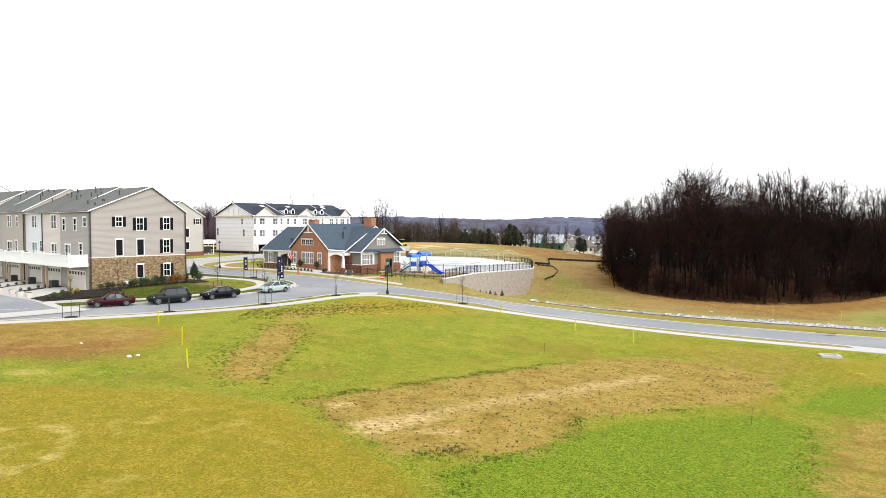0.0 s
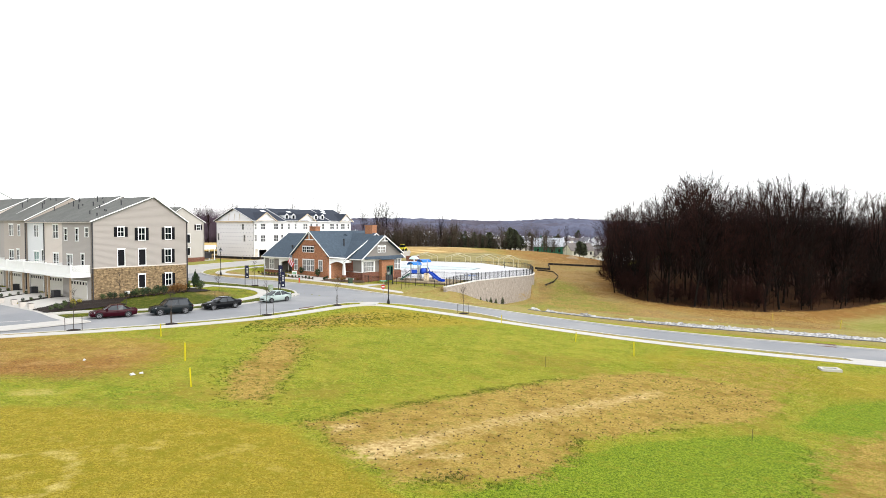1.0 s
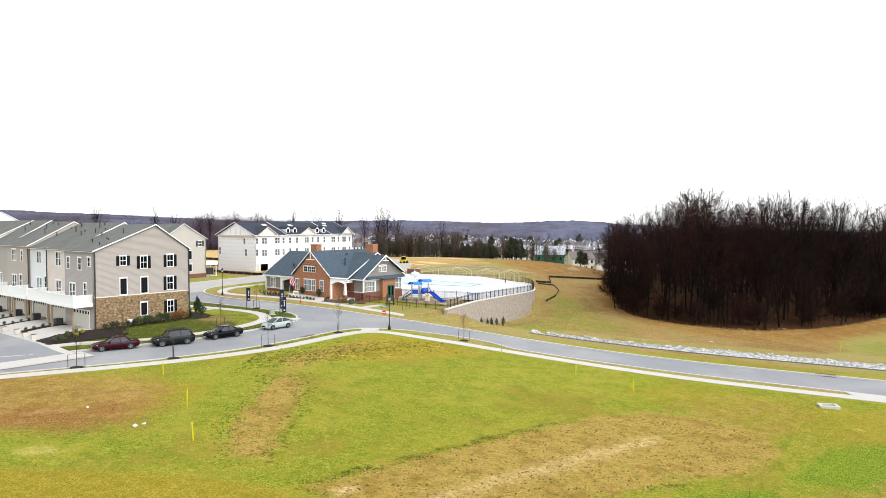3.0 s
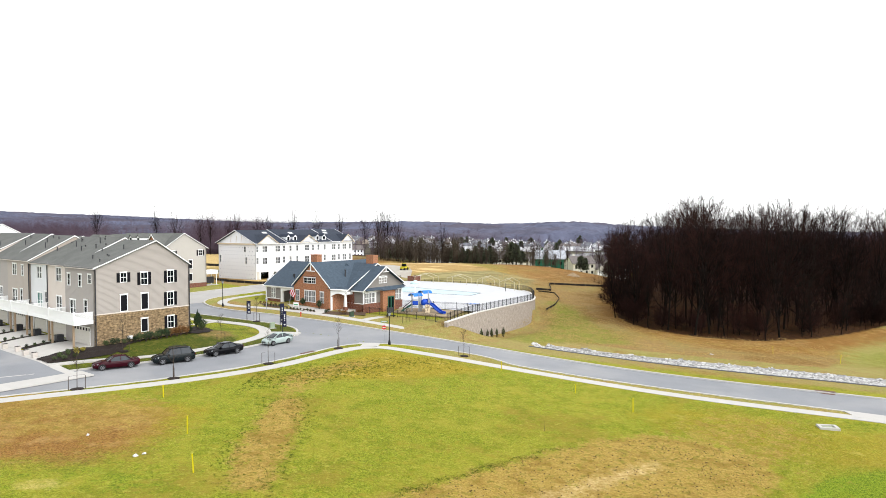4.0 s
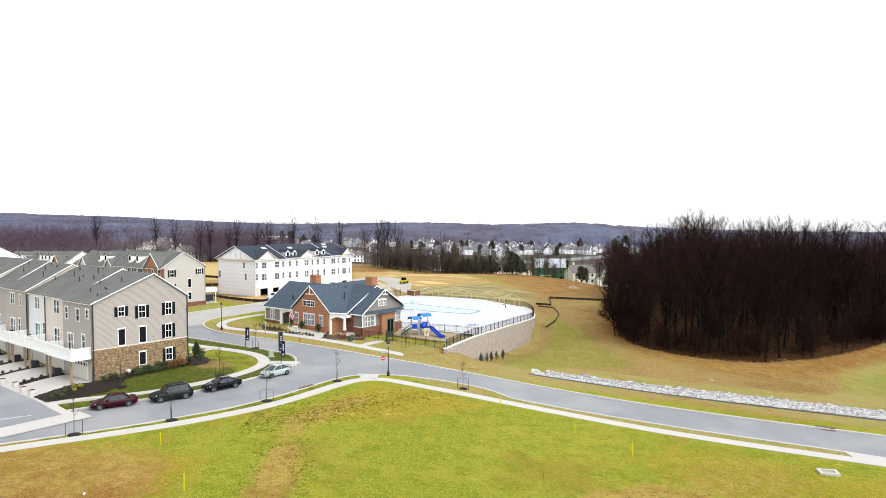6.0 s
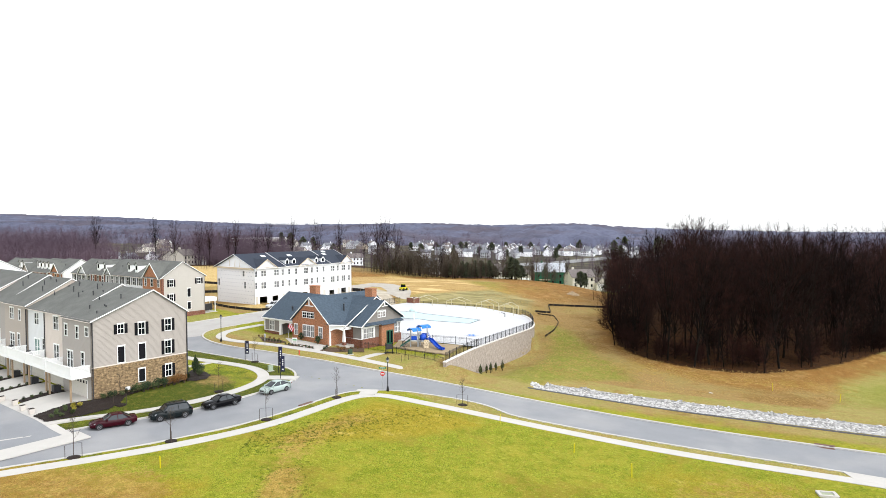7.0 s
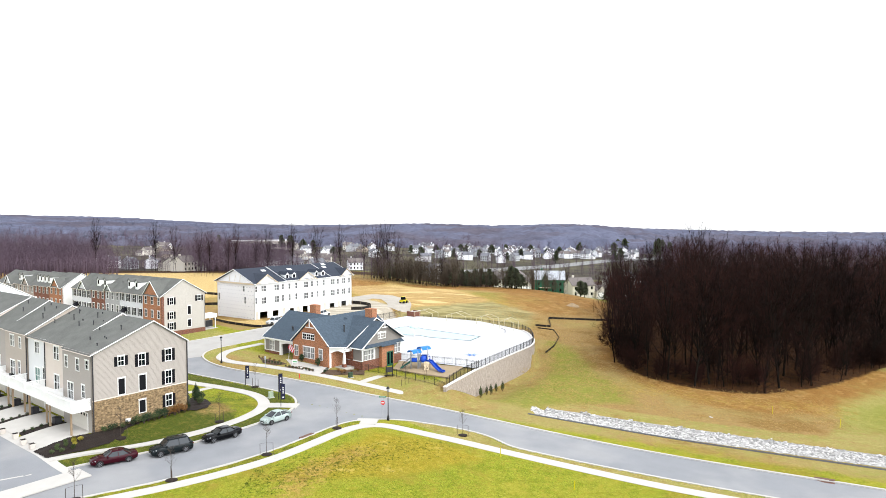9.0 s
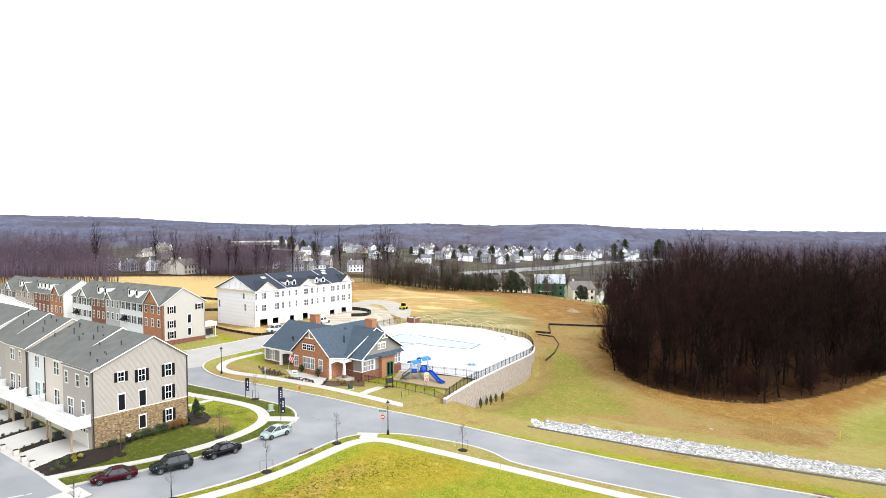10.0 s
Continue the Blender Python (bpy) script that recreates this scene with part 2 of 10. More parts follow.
def steps_of(lo, hi, fine_lo, fine_hi, step, grow=1.25):
    q = list(np.arange(fine_lo, fine_hi, step))
    s, v = step, fine_lo
    while v > lo:
        s *= grow
        v -= s
        q.insert(0, v)
    s, v = step, q[-1]
    while v < hi:
        s *= grow
        v += s
        q.append(v)
    return np.array(q)


GX, GY = steps_of(-2600, 2600, -60, 75, 0.62, 1.06), steps_of(-300, 3600, 14, 130, 0.62, 1.045)


def sheet(name, gx, gy, zfun, mat):
    X, Y = np.meshgrid(gx, gy)
    Z = zfun(X, Y)
    nx, ny = len(gx), len(gy)
    i = (np.arange(ny - 1)[:, None] * nx + np.arange(nx - 1)[None]).ravel()
    me = bpy.data.meshes.new(name)
    me.from_pydata(np.c_[X.ravel(), Y.ravel(), Z.ravel()].tolist(), [], np.c_[i, i + 1, i + 1 + nx, i + nx].tolist())
    me.materials.append(mat)
    me.polygons.foreach_set("use_smooth", [True] * len(me.polygons))
    return me, X.ravel(), Y.ravel()


def ribbon(name, left, right, mat, dz, n, across, label, category, fun=land):
    a, b = resample(left, n), resample(right, n)
    s = Shape()
    for i in range(n):
        for j in range(across + 1):
            q = a[i] + (b[i] - a[i]) * j / across
            s.v.append((q[0], q[1], float(fun(q[0], q[1])) + dz))
    k = across + 1
    s.f = [(i * k + j, (i + 1) * k + j, (i + 1) * k + j + 1, i * k + j + 1) for i in range(n - 1) for j in range(across)]
    return lone(name, s, mat, label, category, kind="structure", smooth=True)


def swept(line, width, top, bottom, shape=None, fun=land, offset=0.0):
    """A slab of rectangular section that follows the ground along a line."""
    p = np.asarray(line, float)
    d = np.gradient(p, axis=0)
    d /= np.hypot(*d.T)[:, None] + 1e-9
    nrm = np.c_[-d[:, 1], d[:, 0]]
    s = shape or Shape()
    n0 = len(s.v)
    zz = fun(p[:, 0], p[:, 1])
    for i in range(len(p)):
        for w, z in ((-width / 2, bottom), (-width / 2, top), (width / 2, top), (width / 2, bottom)):
            q = p[i] + nrm[i] * (w + offset)
            s.v.append((q[0], q[1], float(zz[i]) + z))
    for i in range(len(p) - 1):
        for j in range(4):
            a, b = n0 + 4 * i + j, n0 + 4 * i + (j + 1) % 4
            s.f.append((a, a + 4, b + 4, b))
    m = n0 + 4 * (len(p) - 1)
    s.f += [(n0, n0 + 1, n0 + 2, n0 + 3), (m + 3, m + 2, m + 1, m)]
    return s


# ---- more materials ----
def courses(name, colours, mortar, width, height, rough=0.85, joint=0.06, bump=0.4, offset=0.5, spread=0.35):
    """Bricks or stones too small to tell apart, laid over walls of any direction."""
    mat = bpy.data.materials.new(name)
    mat.use_nodes = True
    nt = mat.node_tree
    N, L = nt.nodes.new, nt.links.new
    b = nt.nodes["Principled BSDF"]
    b.inputs["Roughness"].default_value = rough
    b.inputs["Specular IOR Level"].default_value = 0.25
    co, sx, ad, cb = N("ShaderNodeTexCoord"), N("ShaderNodeSeparateXYZ"), N("ShaderNodeMath"), N("ShaderNodeCombineXYZ")
    L(co.outputs["Object"], sx.inputs[0])
    L(sx.outputs["X"], ad.inputs[0])
    L(sx.outputs["Y"], ad.inputs[1])
    L(ad.outputs[0], cb.inputs["X"])
    L(sx.outputs["Z"], cb.inputs["Y"])
    br = N("ShaderNodeTexBrick")
    br.offset = offset
    br.inputs["Scale"].default_value = 1.0
    br.inputs["Brick Width"].default_value, br.inputs["Row Height"].default_value = width, height
    br.inputs["Mortar Size"].default_value = joint * height
    br.inputs["Color1"].default_value, br.inputs["Color2"].default_value = (*colours[0], 1), (*colours[1], 1)
    br.inputs["Mortar"].default_value = (*mortar, 1)
    L(cb.outputs[0], br.inputs["Vector"])
    ns = N("ShaderNodeTexNoise")
    ns.inputs["Scale"].default_value, ns.inputs["Detail"].default_value = 1.1 / height * 0.3, 4
    L(cb.outputs[0], ns.inputs["Vector"])
    mr = N("ShaderNodeMapRange")
    mr.inputs["From Min"].default_value, mr.inputs["From Max"].default_value = 0.3, 0.7
    mr.inputs["To Min"].default_value, mr.inputs["To Max"].default_value = 1 - spread, 1 + spread
    L(ns.outputs["Fac"], mr.inputs["Value"])
    sc = N("ShaderNodeVectorMath")
    sc.operation = "SCALE"
    L(br.outputs["Color"], sc.inputs[0])
    L(mr.outputs[0], sc.inputs["Scale"])
    L(sc.outputs[0], b.inputs["Base Color"])
    bp = N("ShaderNodeBump")
    bp.inputs["Strength"].default_value, bp.inputs["Distance"].default_value = bump, 0.02
    bp.invert = True
    L(br.outputs["Fac"], bp.inputs["Height"])
    L(bp.outputs[0], b.inputs["Normal"])
    return mat


def lapped(name, colour, lap=0.15, rough=0.55):
    """Horizontal lap siding: a shadowed step under each board."""
    mat = material(name, colour, rough, spread=0.035, scale=0.7, fine=12)
    nt = mat.node_tree
    N, L = nt.nodes.new, nt.links.new
    co, sx, m1, m2 = N("ShaderNodeTexCoord"), N("ShaderNodeSeparateXYZ"), N("ShaderNodeMath"), N("ShaderNodeMath")
    L(co.outputs["Object"], sx.inputs[0])
    m1.operation, m2.operation = "DIVIDE", "FRACT"
    L(sx.outputs["Z"], m1.inputs[0])
    m1.inputs[1].default_value = lap
    L(m1.outputs[0], m2.inputs[0])
    bp = N("ShaderNodeBump")
    bp.inputs["Strength"].default_value, bp.inputs["Distance"].default_value = 1.0, 0.06
    bp.invert = True
    L(m2.outputs[0], bp.inputs["Height"])
    L(bp.outputs[0], nt.nodes["Principled BSDF"].inputs["Normal"])
    return mat


M_tan = lapped("siding_warm_tan", (0.30, 0.27, 0.238))
M_taupe = lapped("siding_taupe", (0.34, 0.29, 0.24))
M_beige = lapped("siding_beige", (0.55, 0.48, 0.415))
M_cream = lapped("siding_cream", (0.43, 0.40, 0.35))
M_pale = lapped("siding_pale_grey", (0.60, 0.605, 0.60))
M_grey_siding = lapped("siding_grey", (0.34, 0.335, 0.32))
M_clubgrey = lapped("siding_stone_grey", (0.215, 0.195, 0.17))
M_brick = courses("red_brick", ((0.2, 0.074, 0.044), (0.145, 0.054, 0.034)), (0.2, 0.16, 0.13), 0.23, 0.08)
M_brick_orange = courses("orange_brick", ((0.37, 0.16, 0.078), (0.31, 0.13, 0.062)), (0.3, 0.21, 0.15), 0.23, 0.08)
M_stone = courses("ledge_stone", ((0.32, 0.225, 0.12), (0.15, 0.098, 0.05)), (0.25, 0.185, 0.115), 0.33, 0.1, offset=0.37, spread=0.5, bump=0.8)
M_block = courses("split_block", ((0.415, 0.358, 0.305), (0.35, 0.3, 0.255)), (0.24, 0.2, 0.17), 0.45, 0.2, spread=0.2, joint=0.08, bump=0.9)
M_shingle_club = material("slate_blue_shingle", (0.05, 0.071, 0.094), 0.85, spread=0.35, scale=2.2, fine=7, bump=0.5, bump_scale=9)
M_shingle_dark = material("dark_blue_shingle", (0.026, 0.033, 0.048), 0.85, spread=0.25, scale=2.0, fine=7, bump=0.4, bump_scale=9)
M_shingle = material("grey_shingle", (0.108, 0.11, 0.1), 0.9, spread=0.3, scale=0.6, fine=7, bump=0.4, bump_scale=9)
M_trim = material("white_trim", (0.8, 0.8, 0.78), 0.45, spread=0.03, scale=2)
M_wrap = material("house_wrap", (0.8, 0.8, 0.8), 0.5, spread=0.04, scale=0.5, fine=3)
M_mark = material("printed_mark", (0.42, 0.43, 0.47), 0.6, spread=0.2)
M_black = material("black_paint", (0.008, 0.008, 0.009), 0.4, spread=0.2)
M_shutter = material("black_shutter", (0.007, 0.007, 0.009), 0.6, spread=0.2, spec=0.1)
# near-black that stands in for the shade inside openings
M_void = material("inner_shade_black", (0.01, 0.009, 0.008), 0.9, spread=0.3)
M_teal = material("teal_door", (0.03, 0.14, 0.11), 0.4, spread=0.1)
M_green_door = material("green_door", (0.015, 0.09, 0.05), 0.4, spread=0.1)
M_timber = material("weathered_timber", (0.30, 0.22, 0.14), 0.8, spread=0.2, scale=2, fine=20, stretch=(1, 1, 0.15))
M_plywood = material("plywood", (0.55, 0.46, 0.33), 0.8, spread=0.2, scale=2)
M_garage = material("garage_door_paint", (0.55, 0.52, 0.46), 0.5, spread=0.04)
M_metal = material("vent_metal", (0.05, 0.05, 0.055), 0.5, 0.6, spread=0.2)
M_mulch = material("mulch", (0.017, 0.011, 0.008), 0.95, spread=0.5, scale=6, fine=25, bump=0.8, bump_scale=25)


def glass_material():
    mat = bpy.data.materials.new("window_glass")
    mat.use_nodes = True
    b = mat.node_tree.nodes["Principled BSDF"]
    b.inputs["Base Color"].default_value = (0.006, 0.009, 0.010, 1)
    b.inputs["Roughness"].default_value = 0.12
    b.inputs["IOR"].default_value = 1.18
    b.inputs["Specular IOR Level"].default_value = 0.12
    return mat


M_glass = glass_material()
M_curtain = material("curtained_glass", (0.2, 0.2, 0.195), 0.15, spread=0.35, scale=1.2, fine=6)
# panes of the unfinished block: sky reflection put into a greyer base colour
M_dull_glass = material("sky_greyed_glass", (0.045, 0.047, 0.052), 0.2, spread=0.3, scale=0.8)


# ---- building helpers ----
class Wall:
    """A wall face: from p along d (both in plan), outward to the right of d. t runs along it, o outward."""

    def __init__(self, p, d, lift=0.0):
        self.p, self.d, self.o, self.lift = Vector(p), Vector(d).normalized(), None, lift
        self.o = Vector((self.d.y, -self.d.x))

    def at(self, t, z, out=0.0):
        q = self.p + self.d * t + self.o * out
        return Vector((q.x, q.y, z + self.lift))

    def block(self, shape, t0, t1, z0, z1, o0, o1):
        return shape.solid([self.at(t0, z0, o0), self.at(t1, z0, o0), self.at(t1, z0, o1), self.at(t0, z0, o1)],
                           [self.at(t0, z1, o0), self.at(t1, z1, o0), self.at(t1, z1, o1), self.at(t0, z1, o1)])

    def prism(self, shape, outline, o0, o1):
        return shape.solid([self.at(t, z, o0) for t, z in outline], [self.at(t, z, o1) for t, z in outline])


def pierced(wall, t0, t1, z0, z1, holes, shape=None, thick=0.25):
    """The wall's body as one skin, with its openings left out."""
    s = shape or Shape()
    ts = sorted({t0, t1, *(h[k] for h in holes for k in (0, 1) if t0 < h[k] < t1)})
    zs = sorted({z0, z1, *(h[k] for h in holes for k in (2, 3) if z0 < h[k] < z1)})
    nt_, nz = len(ts) - 1, len(zs) - 1
    full = [[not any(h[0] < (ts[i] + ts[i + 1]) / 2 < h[1] and h[2] < (zs[j] + zs[j + 1]) / 2 < h[3] for h in holes) for j in range(nz)] for i in range(nt_)]
    seen = {}

    def corner(i, j, back):
        if (i, j, back) not in seen:
            seen[i, j, back] = len(s.v)
            s.v.append(tuple(wall.at(ts[i], zs[j], -thick if back else 0.0)))
        return seen[i, j, back]

    solid = lambda i, j: 0 <= i < nt_ and 0 <= j < nz and full[i][j]
    for i in range(nt_):
        for j in range(nz):
            if not full[i][j]:
                continue
            s.f.append((corner(i, j, 0), corner(i + 1, j, 0), corner(i + 1, j + 1, 0), corner(i, j + 1, 0)))
            s.f.append((corner(i, j + 1, 1), corner(i + 1, j + 1, 1), corner(i + 1, j, 1), corner(i, j, 1)))
            for (di, dj), (a, b) in (((-1, 0), ((i, j), (i, j + 1))), ((1, 0), ((i + 1, j + 1), (i + 1, j))), ((0, -1), ((i + 1, j), (i, j))), ((0, 1), ((i, j + 1), (i + 1, j + 1)))):
                if not solid(i + di, j + dj):
                    s.f.append((corner(*a, 0), corner(*b, 0), corner(*b, 1), corner(*a, 1)))
    return s


def hole(w):
    return (w[0] - w[2] / 2, w[0] + w[2] / 2, w[1], w[1] + w[3])


def opening(parent, wall, w, trim=None, glass=None):
    """Fits a window or door. w: centre along the wall, sill height, width, height, kind, and an optional extra."""
    t, z, wd, h, kind = w[:5]
    trim, glass = trim or M_trim, glass or M_glass
    a, b = t - wd / 2, t + wd / 2
    f = Shape()
    e = 0.085
    if kind in ("sash", "double", "triple", "blind", "patio", "arch"):
        ring = [(a - e, z - e), (b + e, z - e), (b + e, z + h + e), (a - e, z + h + e)]
        inner = [(a, z), (b, z), (b, z + h), (a, z + h)]
        for pts, o in ((ring, 0.045), (inner, 0.045), (inner, -0.05), (ring, 0.001)):
            f.v.extend(tuple(wall.at(tt, zz, o)) for tt, zz in pts)
        for lo, hi in ((0, 4), (4, 8), (12, 0)):
            f.f.extend((lo + i, lo + (i + 1) % 4, hi + (i + 1) % 4, hi + i) for i in range(4))
        k = {"double": 2, "triple": 3, "patio": 2, "arch": 3}.get(kind, 1)
        bars = []
        for i in range(1, k):
            c = a + wd * i / k
            bars.append(("mullion", (c - 0.05, c + 0.05, z, z + h, -0.06, 0.02)))
        if kind != "blind":
            bars.append(("meeting_rail", (a, b, z + h / 2 - 0.035, z + h / 2 + 0.035, -0.06, -0.01)))
            for i in range(k):
                c = a + wd * (i + 0.5) / k
                bars.append(("glazing_bar", (c - 0.018, c + 0.018, z, z + h, -0.055, -0.03)))
        bars.append(("head_trim", (a - e - 0.04, b + e + 0.04, z + h + e, z + h + e + 0.1, 0.0, 0.07)))
        win = part("window" if kind != "patio" else "patio_door", f, trim, parent)
        for nm, q in bars:
            part(nm, wall.block(Shape(), *q), trim, win)
        g = Shape()
        wall.block(g, a, b, z, z + h, -0.075, -0.05)
        part("pane", g, M_shutter if kind == "blind" else (M_teal if kind == "patio" and len(w) > 5 else glass), win)
        if len(w) > 5 and w[5] == "shutters":
            for c0, c1 in ((a - e - 0.42, a - e - 0.02), (b + e + 0.02, b + e + 0.42)):
                s = Shape()
                wall.block(s, c0, c1, z - 0.05, z + h + 0.05, 0.002, 0.05)
                for i in range(5):
                    zz = z + h * (i + 0.5) / 5
                    wall.block(s, c0 + 0.05, c1 - 0.05, zz - 0.09, zz + 0.09, 0.05, 0.07)
                part("shutter", s, M_shutter, win, "black panelled shutter")
        return win
    if kind == "garage":
        for i in range(4):
            wall.block(f, a + 0.02, b - 0.02, z + h * i / 4 + 0.01, z + h * (i + 1) / 4 - 0.01, -0.16, -0.1)
        wall.block(f, a, b, z, z + h, -0.2, -0.16)
        door = part("garage_door", f, M_garage, parent)
        for q in ((a - e, a, z, z + h + e), (b, b + e, z, z + h + e), (a, b, z + h, z + h + e)):
            s = Shape()
            wall.block(s, *q, -0.12, 0.045)
            part("jamb", s, trim, door)
        for i in range(6):
            s = Shape()
            c = a + wd * (i + 0.5) / 6
            wall.block(s, c - 0.2, c + 0.2, z + h * 0.8, z + h * 0.95, -0.1, -0.09)
            part("pane", s, M_shutter, door)
        return door
    if kind == "void":
        # a near-black panel and floor put the unlit inside into colour
        wall.block(f, a, b, z, z + h, -3.0, -2.9)
        wall.block(f, a, b, z - 0.05, z, -2.9, -0.02)
        return part("dark_opening", f, M_void, parent)
    if kind == "door":
        for q in ((a - e, a, z, z + h + e), (b, b + e, z, z + h + e), (a, b, z + h, z + h + e)):
            wall.block(f, *q, -0.12, 0.045)
        fr = part("door_frame", f, trim, parent)
        g = Shape()
        wall.block(g, a, b, z, z + h, -0.13, -0.06)
        for q in ((0.15, 0.45), (0.55, 0.85)):
            wall.block(g, a + wd * q[0], a + wd * q[1], z + 0.2, z + h * 0.5, -0.06, -0.045)
            wall.block(g, a + wd * q[0], a + wd * q[1], z + h * 0.58, z + h - 0.15, -0.06, -0.045)
        part("door", g, w[5] if len(w) > 5 else M_shutter, fr)
        return fr


def slab(shape, pts, thick=0.18):
    """A flat sheet of that thickness below the outline."""
    p = [Vector(q) for q in pts]
    n = (p[1] - p[0]).cross(p[2] - p[0]).normalized()
    if n.z < 0:
        n = -n
        p = p[::-1]
    return shape.solid([q - n * thick for q in p], p)


def gable_roof(parent, x0, x1, y_front, y_ridge, y_back, z_front, z_ridge, z_back, mat, trim=None, ends=(True, True), vents=(), slim=False):
    """Two slopes with the ridge along x; rakes and eaves in white."""
    s = Shape()
    slab(s, [(x0, y_front, z_front), (x1, y_front, z_front), (x1, y_ridge, z_ridge), (x0, y_ridge, z_ridge)])
    slab(s, [(x0, y_ridge, z_ridge), (x1, y_ridge, z_ridge), (x1, y_back, z_back), (x0, y_back, z_back)])
    roof = part("roof", s, mat, parent)
    for x, on in ((x0, ends[0]), (x1, ends[1])):
        if on:
            t = Shape()
            sx = -1 if x == x0 else 1
            for (ya, za), (yb, zb) in (((y_front, z_front), (y_ridge, z_ridge)), ((y_ridge, z_ridge), (y_back, z_back))):
                t.solid([(x - 0.02 * sx, ya, za - 0.11), (x - 0.02 * sx, yb, zb - 0.11), (x - 0.02 * sx, yb, zb + 0.03), (x - 0.02 * sx, ya, za + 0.03)],
                        [(x + 0.05 * sx, ya, za - 0.11), (x + 0.05 * sx, yb, zb - 0.11), (x + 0.05 * sx, yb, zb + 0.03), (x + 0.05 * sx, ya, za + 0.03)])
            part("rake_trim", t, trim or M_trim, roof)
    for y, z, sy in ((y_front, z_front, 1 if y_front > y_ridge else -1), (y_back, z_back, 1 if y_back > y_ridge else -1)):
        g = Shape().box(x0, x1, min(y, y + 0.12 * sy), max(y, y + 0.12 * sy), z - (0.13 if slim else 0.15), z - (0.06 if slim else 0.02))
        part("gutter", g, trim or (M_beige if slim else M_trim), roof)
    for x, q, hgt in vents:
        y, z = y_front + (y_ridge - y_front) * q, z_front + (z_ridge - z_front) * q
        part("roof_vent", Shape().turned(x, y, [(0.07, z - 0.1), (0.07, z + hgt), (0.1, z + hgt + 0.02), (0.1, z + hgt + 0.1)], 8), M_metal, roof)
    return roof


# ---- ground ----
def ground_material():
    mat = bpy.data.materials.new("turf")
    mat.use_nodes = True
    nt = mat.node_tree
    N, L = nt.nodes.new, nt.links.new
    b = nt.nodes["Principled BSDF"]
    b.inputs["Roughness"].default_value = 0.95
    b.inputs["Specular IOR Level"].default_value = 0.1
    co = N("ShaderNodeTexCoord")

    def noise_at(s, detail=4, rough=0.6):
        n = N("ShaderNodeTexNoise")
        n.inputs["Scale"].default_value, n.inputs["Detail"].default_value, n.inputs["Roughness"].default_value = s, detail, rough
        L(co.outputs["Object"], n.inputs["Vector"])
        return n.outputs["Fac"]

    def ramp(val, lo, hi, smooth=True):
        r = N("ShaderNodeMapRange")
        r.interpolation_type = "SMOOTHSTEP" if smooth else "LINEAR"
        r.inputs["From Min"].default_value, r.inputs["From Max"].default_value = lo, hi
        L(val, r.inputs["Value"])
        return r.outputs[0]

    def op(kind, p, q):
        n = N("ShaderNodeMath")
        n.operation = kind
        for sock, val in zip(n.inputs, (p, q)):
            if isinstance(val, (int, float)):
                sock.default_value = val
            else:
                L(val, sock)
        return n.outputs[0]

    def mix(fac, p, q):
        n = N("ShaderNodeMix")
        n.data_type = "RGBA"
        L(fac, n.inputs["Factor"])
        for sock, val in (("A", p), ("B", q)):
            if isinstance(val, tuple):
                n.inputs[sock].default_value = (*val, 1)
            else:
                L(val, n.inputs[sock])
        return n.outputs["Result"]

    def weight(name, lo=0.35, hi=0.65, scale=0.5, amount=0.7, scale2=3.0):
        at = N("ShaderNodeAttribute")
        at.attribute_name = name
        j = op("ADD", op("MULTIPLY", op("SUBTRACT", noise_at(scale, 5, 0.65), 0.5), amount), op("MULTIPLY", op("SUBTRACT", noise_at(scale2, 3), 0.5), amount * 0.7))
        return ramp(op("ADD", at.outputs["Fac"], j), lo, hi)

    fine, mid, broad = noise_at(7.0, 5, 0.8), noise_at(1.3, 5, 0.65), noise_at(0.16, 4)
    blade = op("ADD", op("MULTIPLY", fine, 0.45), op("MULTIPLY", noise_at(17.0, 4, 0.75), 0.55))
    green = mix(ramp(blade, 0.42, 0.58), (0.062, 0.088, 0.003), (0.33, 0.35, 0.028))
    green = mix(ramp(mid, 0.46, 0.72), green, (0.255, 0.215, 0.02))
    lush = mix(ramp(blade, 0.42, 0.58), (0.035, 0.075, 0.002), (0.25, 0.32, 0.018))
    lush = mix(ramp(mid, 0.52, 0.75), lush, (0.19, 0.2, 0.012))
    dry = mix(ramp(blade, 0.4, 0.6), (0.13, 0.1, 0.004), (0.4, 0.315, 0.032))
    dry = mix(ramp(mid, 0.42, 0.68), dry, (0.19, 0.17, 0.008))
    dry = mix(op("MULTIPLY", ramp(noise_at(0.35, 6, 0.7), 0.56, 0.7), 0.55), dry, (0.5, 0.38, 0.1))
    tan = mix(ramp(fine, 0.3, 0.7), (0.176, 0.103, 0.034), (0.369, 0.242, 0.094))
    tan = mix(op("MULTIPLY", ramp(mid, 0.45, 0.7), 0.6), tan, (0.246, 0.189, 0.070))
    soil = noise_at(3.2, 6, 0.75)
    dirt = mix(ramp(fine, 0.34, 0.66), (0.2, 0.13, 0.018), (0.43, 0.3, 0.075))
    dirt = mix(op("MULTIPLY", ramp(soil, 0.5, 0.66), 0.75), dirt, (0.38, 0.265, 0.085))
    dirt = mix(op("MULTIPLY", ramp(mid, 0.5, 0.66), 0.7), dirt, (0.17, 0.155, 0.016))
    dirt = mix(op("MULTIPLY", ramp(noise_at(0.5, 6, 0.7), 0.48, 0.62), 0.55), dirt, (0.18, 0.105, 0.014))
    dirt = mix(weight("sand", 0.15, 1.1, 0.9, 1.2, 5.0), dirt, mix(ramp(soil, 0.36, 0.62), (0.3, 0.19, 0.06), (0.6, 0.45, 0.2)))
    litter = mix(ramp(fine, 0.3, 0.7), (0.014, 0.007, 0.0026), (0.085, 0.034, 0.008))
